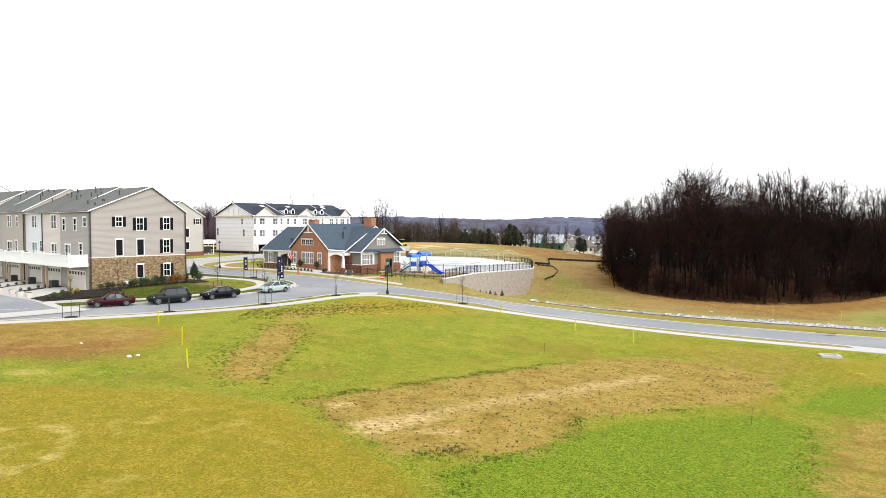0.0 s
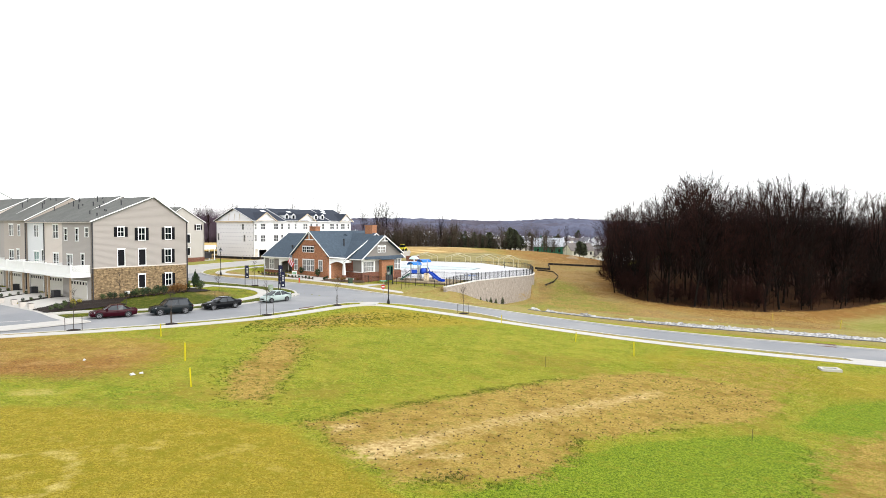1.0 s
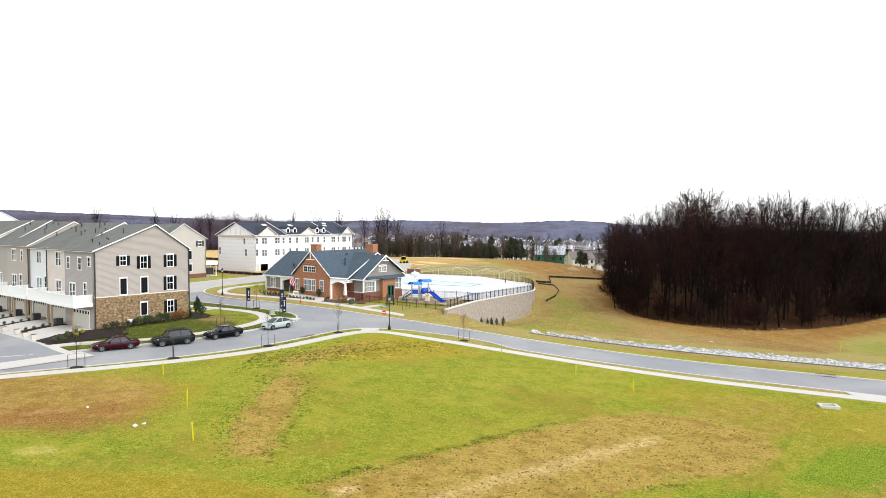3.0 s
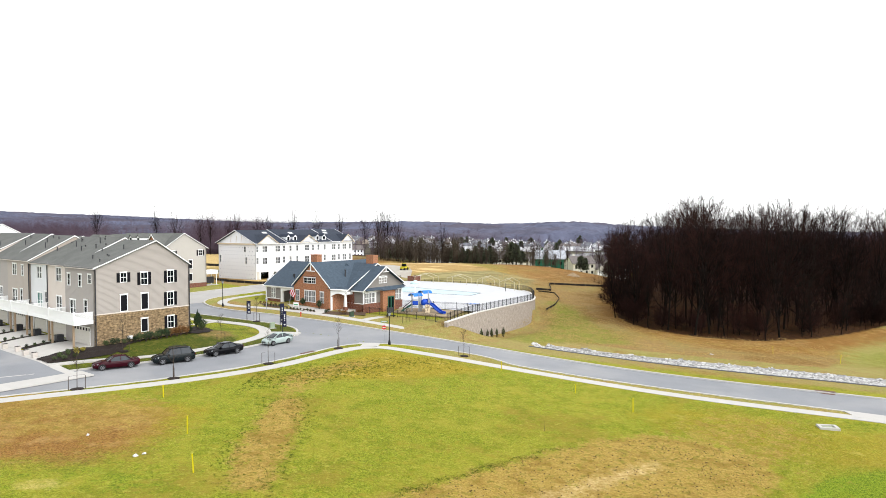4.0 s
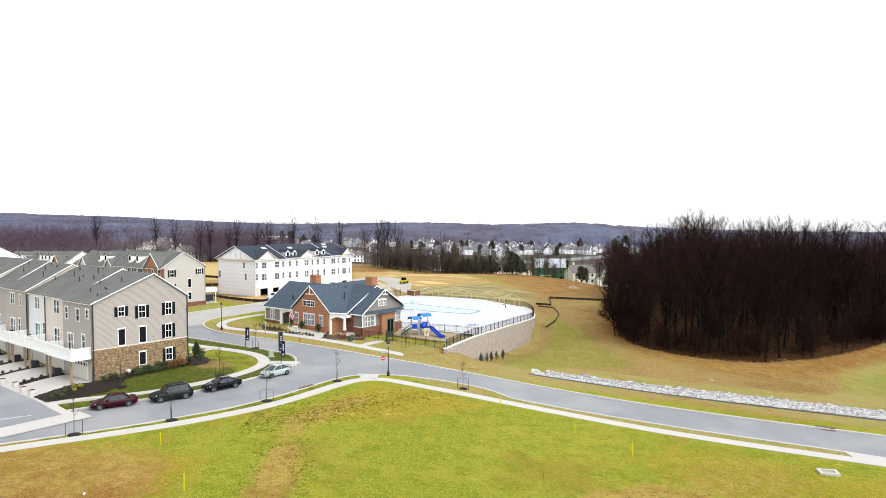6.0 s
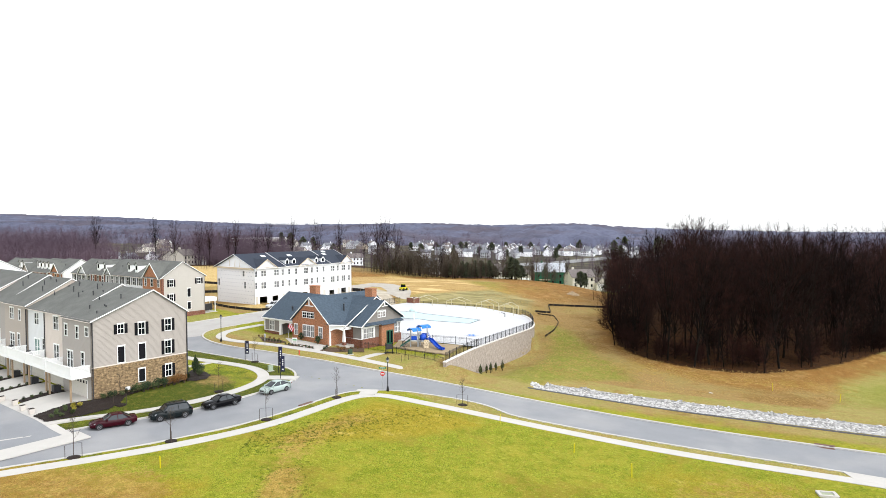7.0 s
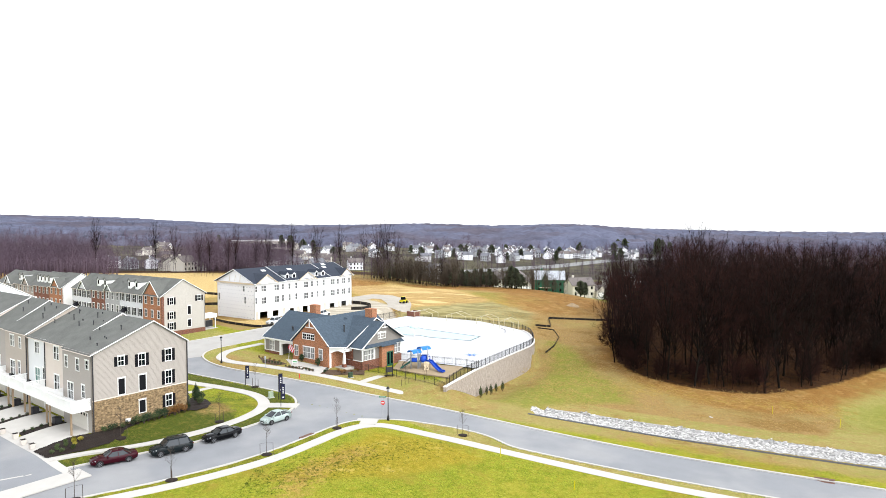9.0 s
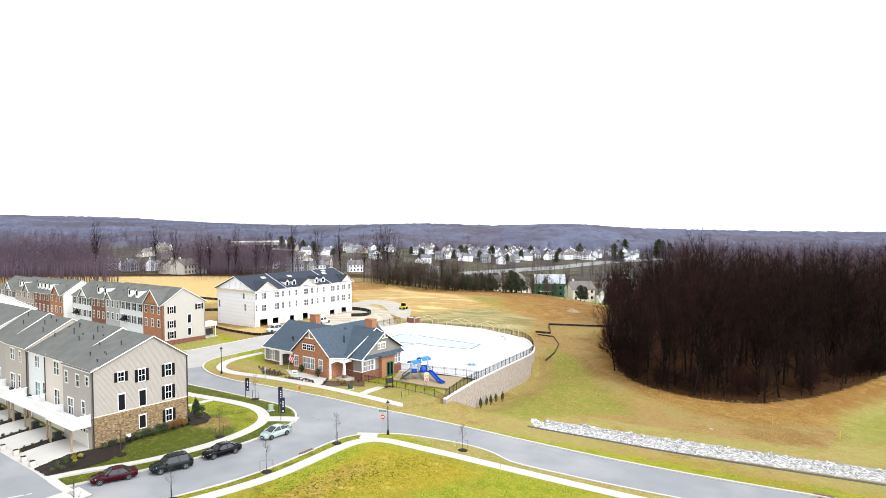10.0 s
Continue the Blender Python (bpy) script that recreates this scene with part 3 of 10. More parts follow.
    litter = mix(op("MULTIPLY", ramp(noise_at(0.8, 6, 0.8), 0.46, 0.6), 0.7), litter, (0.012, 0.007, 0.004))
    green = mix(op("MULTIPLY", ramp(broad, 0.42, 0.66), 0.55), green, (0.285, 0.25, 0.028))
    green = mix(op("MULTIPLY", ramp(noise_at(0.09, 5, 0.7), 0.5, 0.64), 0.7), green, (0.225, 0.165, 0.022))
    green = mix(op("MULTIPLY", ramp(noise_at(0.55, 6, 0.75), 0.48, 0.6), 0.6), green, mix(ramp(fine, 0.4, 0.6), (0.075, 0.105, 0.003), (0.19, 0.225, 0.01)))
    green = mix(op("MULTIPLY", ramp(noise_at(2.3, 5, 0.8), 0.54, 0.64), 0.55), green, (0.39, 0.36, 0.055))
    lush = mix(op("MULTIPLY", ramp(noise_at(2.0, 5, 0.8), 0.54, 0.64), 0.5), lush, (0.29, 0.33, 0.03))
    dry = mix(op("MULTIPLY", ramp(noise_at(2.6, 5, 0.8), 0.53, 0.64), 0.55), dry, (0.46, 0.36, 0.06))
    tan = mix(op("MULTIPLY", ramp(noise_at(0.07, 6, 0.7), 0.5, 0.6), 0.75), tan, (0.18, 0.1, 0.024))
    tan = mix(op("MULTIPLY", ramp(noise_at(0.055, 5, 0.65), 0.48, 0.6), 0.75), tan, (0.262, 0.209, 0.070))
    tan = mix(op("MULTIPLY", ramp(noise_at(2.4, 5, 0.8), 0.53, 0.64), 0.5), tan, (0.443, 0.316, 0.123))
    tan = mix(op("MULTIPLY", ramp(noise_at(1.0, 5, 0.8), 0.56, 0.68), 0.55), tan, (0.15, 0.095, 0.024))
    base = mix(weight("lush"), green, lush)
    deep = mix(ramp(blade, 0.42, 0.58), (0.02, 0.033, 0.004), (0.095, 0.112, 0.015))
    deep = mix(op("MULTIPLY", ramp(mid, 0.5, 0.68), 0.6), deep, (0.15, 0.125, 0.026))
    base = mix(weight("deep", 0.25, 0.75), base, deep)
    base = mix(weight("dry", 0.25, 0.75), base, dry)
    pale = mix(ramp(fine, 0.38, 0.62), (0.17, 0.155, 0.035), (0.37, 0.325, 0.105))
    pale = mix(op("MULTIPLY", ramp(noise_at(0.12, 6, 0.7), 0.46, 0.6), 0.6), pale, (0.2, 0.215, 0.04))
    pale = mix(op("MULTIPLY", ramp(noise_at(1.6, 5, 0.75), 0.52, 0.64), 0.6), pale, (0.42, 0.34, 0.14))
    base = mix(weight("pale", 0.2, 0.75), base, pale)
    base = mix(weight("straw", 0.25, 0.85, 1.5, 0.9, 5.0), base, mix(ramp(blade, 0.4, 0.6), (0.33, 0.26, 0.06), (0.56, 0.45, 0.14)))
    base = mix(weight("tan", 0.25, 0.7), base, tan)
    moss = mix(ramp(fine, 0.38, 0.62), (0.09, 0.105, 0.01), (0.27, 0.275, 0.045))
    moss = mix(op("MULTIPLY", ramp(noise_at(0.9, 5, 0.75), 0.52, 0.64), 0.6), moss, (0.36, 0.27, 0.07))
    base = mix(weight("moss", 0.1, 0.75, 0.25, 0.9), base, moss)
    rust = mix(ramp(fine, 0.36, 0.64), (0.115, 0.054, 0.012), (0.35, 0.18, 0.046))
    rust = mix(op("MULTIPLY", ramp(noise_at(0.3, 6, 0.75), 0.5, 0.62), 0.6), rust, (0.38, 0.235, 0.085))
    rust = mix(op("MULTIPLY", ramp(noise_at(1.4, 5, 0.8), 0.54, 0.66), 0.6), rust, (0.11, 0.06, 0.018))
    base = mix(weight("rust", 0.1, 0.8, 0.2, 0.9), base, rust)
    base = mix(weight("dirt", 0.2, 0.8, 0.8, 1.7, 4.0), base, dirt)
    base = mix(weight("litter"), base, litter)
    base = mix(weight("far", 0.2, 0.8, 0.02, 0.4, 0.1), base, mix(ramp(noise_at(0.03, 5, 0.7), 0.42, 0.6), (0.045, 0.039, 0.03), (0.095, 0.088, 0.05)))
    mp = N("ShaderNodeMapping")
    mp.inputs["Scale"].default_value, mp.inputs["Rotation"].default_value = (0.16, 0.75, 1), (0, 0, 0.25)
    L(co.outputs["Object"], mp.inputs["Vector"])

    def streak(s, at=0.0):
        n = N("ShaderNodeTexNoise")
        n.inputs["Scale"].default_value, n.inputs["Detail"].default_value, n.inputs["Roughness"].default_value, n.inputs["Distortion"].default_value = s, 5, 0.7, 0.6 + at
        L(mp.outputs[0], n.inputs["Vector"])
        return n.outputs["Fac"]

    graded = mix(ramp(fine, 0.35, 0.65), (0.27, 0.17, 0.055), (0.44, 0.3, 0.115))
    graded = mix(op("MULTIPLY", ramp(streak(0.33), 0.5, 0.6), 0.85), graded, (0.6, 0.44, 0.2))
    graded = mix(op("MULTIPLY", ramp(streak(0.55, 0.3), 0.54, 0.64), 0.75), graded, (0.19, 0.115, 0.04))
    base = mix(weight("graded", 0.2, 0.75, 0.15, 0.8, 1.0), base, graded)
    sage = mix(ramp(streak(0.4, 0.5), 0.42, 0.62), (0.2, 0.172, 0.07), (0.34, 0.29, 0.135))
    base = mix(weight("sage", 0.2, 0.8, 0.12, 0.8, 1.0), base, sage)
    dust = mix(ramp(streak(0.6), 0.4, 0.65), (0.34, 0.3, 0.23), (0.5, 0.45, 0.36))
    base = mix(weight("dust", 0.2, 0.75, 0.2, 0.7, 1.5), base, dust)
    L(base, b.inputs["Base Color"])
    bp = N("ShaderNodeBump")
    bp.inputs["Strength"].default_value, bp.inputs["Distance"].default_value = 0.8, 0.12
    L(op("ADD", fine, op("MULTIPLY", mid, 0.8)), bp.inputs["Height"])
    L(bp.outputs[0], b.inputs["Normal"])
    return mat


DIRT_PATCHES = (
    ([(-8.1, 37.0), (-4.3, 40.3), (-1.5, 43.1), (3.3, 47.8), (7.7, 51.9), (13.7, 56.8), (18.6, 59.3), (24, 58), (27, 54.5), (26, 49.5), (21.1, 44.6), (17.3, 43.3), (11.6, 39.6), (7.8, 37.5), (6.7, 34.4), (4.1, 30.3), (1.3, 29.4), (-0.8, 29.5), (-2.2, 29.0), (-4.2, 31.0), (-6.5, 34.9)], 0.92, 1.7),
    ([(18, 57), (23, 64), (29.7, 68), (36.4, 65.6), (34.4, 58.4), (28.7, 51.5), (24, 48), (20, 50)], 0.52, 3.5),
    ([(-13.6, 40.5), (-15.4, 46), (-15.8, 52), (-16.3, 62), (-14.2, 63.6), (-12.4, 56), (-12.0, 49), (-11.4, 41)], 1.0, 1.6),
    ([(-16.5, 62), (-18, 70), (-15.5, 76), (-11, 81.5), (-7.5, 80), (-12, 74), (-14, 66)], 0.62, 2.0),
    ([(23.5, 40.1), (27.4, 43.1), (33, 46), (40, 45), (30, 24), (15.4, 24), (15.8, 27.5), (17.3, 31.0), (20.4, 35.7)], 0.72, 2.2),
    ([(30, 125), (45, 118), (72, 112), (78, 124), (52, 125), (38, 138)], 0.42, 5.0),
    ([(-40, 49), (-26.5, 49.5), (-22.5, 51), (-24, 57), (-27, 61.5), (-33, 62.5), (-42, 65), (-52, 58)], 0.55, 3.0),
    ([(-24, 196), (18, 190), (22, 205), (-10, 250), (-50, 245)], 0.85, 8.0),
    ([(-33, 246), (-24, 296), (1, 250), (14, 208), (2, 196), (-11, 191), (-22, 199)], 1.0, 6.0),
    ([(-175, 282), (-190, 345), (-122, 336), (-85, 302), (-60, 262), (-62, 222), (-100, 215), (-132, 268)], 1.0, 6.0),
    ([(-60.4, 173.2), (-52.1, 165.5), (-50.0, 167.4), (-47.5, 168.8), (-42.2, 162), (-41, 157), (-44.7, 155.4), (-48.9, 158.6), (-54.8, 163.8), (-60, 169)], 1.0, 1.0),
)
SAND_PATCHES = (
    ([(-33, 246), (-24, 296), (1, 250), (14, 208), (2, 196), (-11, 191), (-22, 199)], 0.95, 6.0),
    ([(-175, 282), (-190, 345), (-122, 336), (-85, 302), (-60, 262), (-62, 222), (-100, 215), (-132, 268)], 1.0, 6.0),
    ([(-60.4, 173.2), (-52.1, 165.5), (-50.0, 167.4), (-47.5, 168.8), (-42.2, 162), (-41, 157), (-44.7, 155.4), (-48.9, 158.6), (-54.8, 163.8), (-60, 169)], 1.0, 1.0),
    ([(-4.9, 33.3), (-3.1, 34.8), (-0.3, 37.4), (4.6, 41.7), (11.6, 48.0), (17.6, 52.8), (16.8, 50.4), (10.9, 45.2), (5.5, 40.7), (1.6, 37.5), (-1.2, 34.6), (-2.8, 32.1), (-4.3, 31.8)], 0.95, 1.7),
    ([(-4.9, 33.3), (-3.1, 34.8), (-1.0, 36.0), (0.0, 35.2), (-1.2, 34.0), (-2.8, 31.8), (-4.3, 31.6)], 1.1, 1.2),
    ([(-6.9, 36.6), (-4.8, 37.4), (-5.0, 36.0), (-6.4, 35.3)], 0.85, 0.4),
    ([(-1.8, 33.1), (0.9, 33.8), (0.9, 32.6), (-1.8, 31.9)], 0.8, 0.4),
)
DRY_FIELD = ([(-60, -10), (-60, 34), (-26, 37), (-15.5, 37.5), (-9, 36.0), (-2.2, 27.5), (2, 18), (4, -10)], 1.0, 2.0)
DRY_PATCHES = (
    DRY_FIELD,
    ([(-46, 44), (-22, 47), (-20, 52), (-20, 60), (-38, 61), (-60, 50)], 0.6, 3.0),
    ([(-19, 70), (-9, 87), (-2, 85), (6, 80), (-6, 72)], 0.95, 4.0),
    ([(22, 58), (16, 66), (24, 72), (44, 63), (60, 52), (30, 52)], 0.55, 4.0),
    ([(80, 92), (100, 120), (130, 150), (160, 120), (100, 60)], 0.7, 6.0),
    ([(-4, 100), (12, 95), (24, 93), (20, 110), (10, 112), (2, 110)], 0.55, 3.0),
    ([(24, 92), (95, 60), (100, 70), (30, 103)], 0.6, 2.0),
)
B_NORTH_STRIP = [(-45, 119), (-34, 111), (-20, 103.5), (-4, 98), (-2, 101), (-18, 107.5), (-33, 115), (-43, 122)]
LAWN_DRY = [(-37.3, 93.5), (-35.5, 97.5), (-31.5, 97.0), (-29.2, 93.5), (-30.5, 89.8), (-34.5, 89.5)]
TAN_MAIN = ([(16, 112), (26, 112), (46, 103), (58, 99), (68, 111), (74, 124), (68, 131), (62, 131), (50, 130), (42, 137), (36, 150), (38, 200), (60, 250), (-70, 300), (-110, 230), (-70, 180), (-20, 190), (22, 175), (22, 150), (16, 130)], 1.0, 3.0)
TAN_PATCHES = (
    ([(8, 99), (30, 92), (40, 98), (26, 114), (12, 112)], 0.42, 1.5),
    ([(34, 98), (60, 85), (100, 62), (114, 80), (72, 110), (48, 114), (28, 116)], 0.42, 3.0),
    ([(-75, 250), (-20, 240), (50, 225), (52, 262), (-20, 318), (-75, 345)], 1.0, 4.0),
    ([(-230, 165), (-100, 166), (-62, 152), (-45, 176), (-60, 215), (-90, 260), (-110, 330), (-260, 330)], 1.0, 4.0),
    TAN_MAIN,
    ([(32, 138), (44, 133), (50, 160), (62, 215), (75, 262), (40, 266), (30, 200)], 1.0, 3.0),
    ([(0, 99), (16, 99), (24, 104), (30, 125), (31, 160), (28, 190), (16, 178), (15, 152), (7, 133), (1, 119), (-3, 106)], 0.5, 2.0),
    ([(-2, 101), (12, 96), (24, 91), (60, 75), (100, 54), (110, 64), (64, 92), (26, 106), (12, 108)], 0.5, 2.0),
    ([(-19, 176), (20, 168), (40, 190), (30, 215), (-20, 215), (-60, 200), (-24, 180)], 1.0, 4.0),
    ([(-47, 120), (-20, 105), (0, 99), (8, 98), (2, 110), (-8, 117), (-20, 121), (-30, 129), (-44, 134)], 0.42, 2.0),
    ([(-70, 176), (-48, 152), (-34, 160), (-10, 190), (-40, 215), (-90, 215)], 0.9, 2.0),
    ([(-12, 105), (2, 101), (4, 106), (-2, 110), (-9, 113)], 0.3, 2.0),
    (LAWN_DRY, 0.5, 2.0),
    (B_SOUTH[1:15] + WALK_SOUTH[13:], 0.4, 0.6),
    ([(-46, 121), (-34, 112), (-31, 116), (-34, 122), (-39, 127), (-44, 132)], 0.62, 2.0),
    (B_NORTH_STRIP, 0.55, 1.0),
)
LUSH_PATCHES = (
    ([(0, 27), (3, 31), (6.5, 34.5), (12.5, 38.5), (21, 42), (23, 38), (17, 26), (8, 12), (2, 10)], 1.0, 2.0),
    ([(23, 44), (30, 51), (45, 57), (55, 48), (36, 41)], 0.9, 2.0),
    ([(-45, 42.5), (-24, 44.5), (-15, 41.8), (-14, 38.5), (-24, 38.8), (-45, 37)], 0.45, 1.5),
    ([(-9, 40), (-10, 56), (-9, 72), (4, 78), (17, 66), (14, 57), (4, 49)], 0.3, 5.0),
    ([(-44, 80), (-35.5, 82.5), (-29, 89), (-27.5, 95), (-29, 99), (-35, 104), (-38, 98), (-36, 90)], 0.5, 2.5),
    ([(-26, 103), (-24, 100), (-28, 101), (-44, 111), (-44, 113.5), (-34, 108)], 0.4, 1.5),
    ([(-56, 139), (-49, 147), (-56, 153), (-62, 143)], 0.0, 1.0),
    ([(4, 108), (10, 107), (20, 128), (26, 150), (20, 150)], 0.2, 3.0),
)
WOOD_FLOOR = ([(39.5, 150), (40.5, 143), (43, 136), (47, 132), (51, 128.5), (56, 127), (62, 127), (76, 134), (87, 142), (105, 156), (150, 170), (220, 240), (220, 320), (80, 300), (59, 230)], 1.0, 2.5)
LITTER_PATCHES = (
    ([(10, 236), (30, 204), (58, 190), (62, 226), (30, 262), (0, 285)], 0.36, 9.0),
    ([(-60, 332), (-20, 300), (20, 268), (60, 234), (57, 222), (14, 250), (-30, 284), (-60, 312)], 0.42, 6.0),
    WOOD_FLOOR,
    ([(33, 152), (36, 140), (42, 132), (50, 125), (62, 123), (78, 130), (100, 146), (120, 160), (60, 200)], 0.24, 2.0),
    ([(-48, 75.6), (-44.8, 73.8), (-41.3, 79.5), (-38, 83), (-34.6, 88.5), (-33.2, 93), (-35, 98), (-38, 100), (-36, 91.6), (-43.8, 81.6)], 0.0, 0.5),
)
# darker green turf; the first patch also has the end townhouse's shade in its colour
DEEP_PATCHES = (
    ([(-49, 74), (-44, 75), (-35, 82), (-30, 87.5), (-29, 91), (-33, 97), (-38, 98), (-37, 90), (-44, 80)], 1.0, 1.5),
    ([(-66, 138), (-45, 122), (-40, 128), (-48, 147), (-58, 158), (-70, 168), (-74, 160)], 0.1, 2.0),
    ([(-29, 88.3), (-27, 92.3), (-26.4, 95.4), (-28.6, 100.8), (-35, 105), (-38, 100), (-33, 92)], 0.45, 2.0),
    (A_NORTH[1:] + WALK_NORTH[8::-1], 0.7, 0.6),
    (WALK_NORTH[6:] + [(-45, 116), (-34, 108.3), (-25.3, 103.1), (-23.5, 101.3), (-22.4, 99.2)], 0.7, 0.8),
    (A_SOUTH[1:] + WALK_SOUTH[10:1:-1], 0.45, 0.6),
    (B_SOUTH[1:15] + WALK_SOUTH[13:], 0.5, 0.6),
    ([(-39, 53), (-33, 54.5), (-30, 57), (-31, 59), (-38, 58.5)], 0.8, 1.5),
    ([(-44, 46), (-33, 45), (-32, 48), (-38, 50), (-46, 50)], 0.6, 2.0),
    ([(-27, 43), (-23.5, 43.5), (-23, 46), (-26, 47.5), (-29, 46)], 0.45, 1.5),
)
PALE_PATCHES = (
    ([(-66, 138), (-45, 122), (-40, 128), (-48, 147), (-58, 158), (-70, 168), (-74, 160)], 0.9, 2.0),
    ([(-47, 120), (-20, 105), (0, 99), (8, 98), (2, 110), (-8, 117), (-20, 121), (-30, 129), (-44, 134)], 0.75, 2.0),
    (B_SOUTH[1:15] + WALK_SOUTH[13:], 0.8, 0.6),
    ([(0, 99), (34, 90), (100, 54), (160, 60), (160, 170), (108, 162), (62, 130), (58, 100), (28, 118), (8, 114)], 0.85, 3.0),
    ([(0, 99), (16, 99), (24, 104), (30, 125), (31, 160), (28, 190), (16, 178), (15, 152), (7, 133), (1, 119), (-3, 106)], 0.8, 2.0),
)
MOSS_PATCHES = (
    ([(6, 108), (14, 106), (24, 112), (34, 116), (36, 128), (33, 142), (33, 156), (29, 166), (26, 166), (24, 150), (18, 132)], 0.62, 4.0),
    ([(66, 108), (80, 99), (110, 84), (150, 90), (150, 150), (108, 146), (84, 128), (70, 116)], 0.5, 6.0),
    ([(-2, 214), (14, 206), (34, 208), (38, 222), (20, 232), (4, 226)], 0.5, 6.0),
)
RUST_PATCHES = (
    ([(-52, 43), (-38, 42), (-27, 42.5), (-21.5, 46), (-21.5, 53), (-26, 58), (-40, 62), (-54, 60)], 0.66, 4.0),
    ([(35, 152), (36, 142), (40, 130), (46, 118), (56, 112), (66, 114), (76, 124), (92, 136), (110, 150), (100, 158), (62, 134), (46, 140), (42, 152), (58, 205), (48, 206)], 0.72, 4.0),
    ([(-44, 262), (-20, 250), (16, 236), (44, 214), (62, 204), (66, 232), (30, 262), (0, 285), (-44, 300)], 0.85, 7.0),
    ([(-18, 198), (10, 193), (16, 203), (-6, 224), (-22, 232)], 0.42, 6.0),
    ([(22, 196), (40, 193), (58, 196), (62, 222), (40, 240), (18, 236), (16, 214)], 0.6, 7.0),
)
STRAW_PATCHES = (
    ([(-19.2, 30.4), (-18.0, 30.8), (-16.6, 29.6), (-15.9, 28.2), (-15.8, 27.0), (-16.4, 27.0), (-16.7, 28.2), (-17.3, 29.2), (-18.6, 29.7)], 0.75, 0.5),
    ([(-16.4, 27.2), (-15.4, 26.8), (-15.3, 26.0), (-15.9, 25.6), (-16.4, 26.3)], 0.95, 0.4),
    ([(-17.6, 25.2), (-16.2, 25.4), (-15.8, 24.9), (-16.2, 24.1), (-17.4, 24.3)], 0.75, 0.5),
    ([(-21.0, 29.6), (-19.4, 29.7), (-19.2, 29.1), (-20.6, 28.9)], 0.9, 0.4),
    ([(-19.0, 27.6), (-17.6, 28.0), (-17.4, 27.2), (-18.8, 26.6)], 0.6, 0.6),
    ([(-15.0, 31.6), (-14.0, 31.7), (-13.8, 31.2), (-14.7, 31.0)], 0.8, 0.4),
    ([(-27.6, 40.6), (-24.9, 41.3), (-23.3, 40.4), (-24.3, 39.4), (-26.5, 39.0)], 0.6, 0.8),
)
GRADED_PATCHES = (
    ([(-39, 259), (-27, 278), (-5.1, 236), (14.8, 210), (9.4, 200.3), (-9.3, 192.8), (-20, 202.0), (-29.9, 222.6)], 1.0, 4.0),
)
SAGE_PATCHES = (
    ([(-14.6, 190.0), (-4.3, 194), (14.8, 208.3), (20.6, 202), (27.6, 195), (22.2, 178.1), (14.5, 176), (2.2, 176), (-10, 178)], 0.9, 4.0),
)
DUST_PATCHES = (
    ([(-37, 188), (-33, 199), (-27, 208), (-16, 193), (-14, 186), (-13.0, 176.2), (-21.6, 168), (-30, 160), (-37, 160), (-34, 172)], 1.0, 2.0),
)
turf = ground_material()
me, vx, vy = sheet("ground", GX, GY, ground_z, turf)
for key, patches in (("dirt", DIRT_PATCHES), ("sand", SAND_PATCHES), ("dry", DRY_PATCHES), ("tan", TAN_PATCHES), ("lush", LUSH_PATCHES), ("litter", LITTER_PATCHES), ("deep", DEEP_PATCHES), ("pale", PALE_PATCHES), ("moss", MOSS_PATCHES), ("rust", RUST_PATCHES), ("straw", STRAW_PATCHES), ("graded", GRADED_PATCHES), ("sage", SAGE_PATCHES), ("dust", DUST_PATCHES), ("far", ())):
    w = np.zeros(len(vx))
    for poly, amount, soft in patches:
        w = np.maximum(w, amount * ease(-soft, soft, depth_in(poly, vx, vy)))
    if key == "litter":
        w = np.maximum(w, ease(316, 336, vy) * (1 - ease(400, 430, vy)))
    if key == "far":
        w = ease(400, 440, vy)
    me.attributes.new(key, "FLOAT", "POINT").data.foreach_set("value", w)
ground = tagged(new("ground", me), "rolling turf, green and dry tan with bare earth patches", "ground", kind="structure")

ribbon("road", A_SOUTH, A_NORTH, M_asphalt, -0.12, 110, 8, "grey asphalt side street meeting the main road", "road")
ribbon("road", B_SOUTH, B_NORTH, M_asphalt, -0.12, 200, 8, "grey asphalt road curving past the clubhouse", "road")
ribbon("road", C_WEST, C_EAST, material("pale_asphalt", (0.36, 0.345, 0.32), 0.9, spread=0.12, scale=0.3, fine=20), -0.116, 90, 10, "pale grey asphalt street before the unfinished building", "road")

ribbon("road", [(-33, 208), (-23.9, 218), (-16.8, 213), (-10.5, 201), (-9.6, 194), (-10, 190.5)], [(-28, 198), (-22.5, 206), (-19.5, 204), (-17.1, 196), (-16.5, 192.5), (-16.6, 190)], material("pale_gravel", (0.36, 0.33, 0.28), 0.95, spread=0.2, scale=0.5, fine=8), 0.06, 40, 6, "pale gravel turning loop beyond the clubhouse", "road", ground_z)

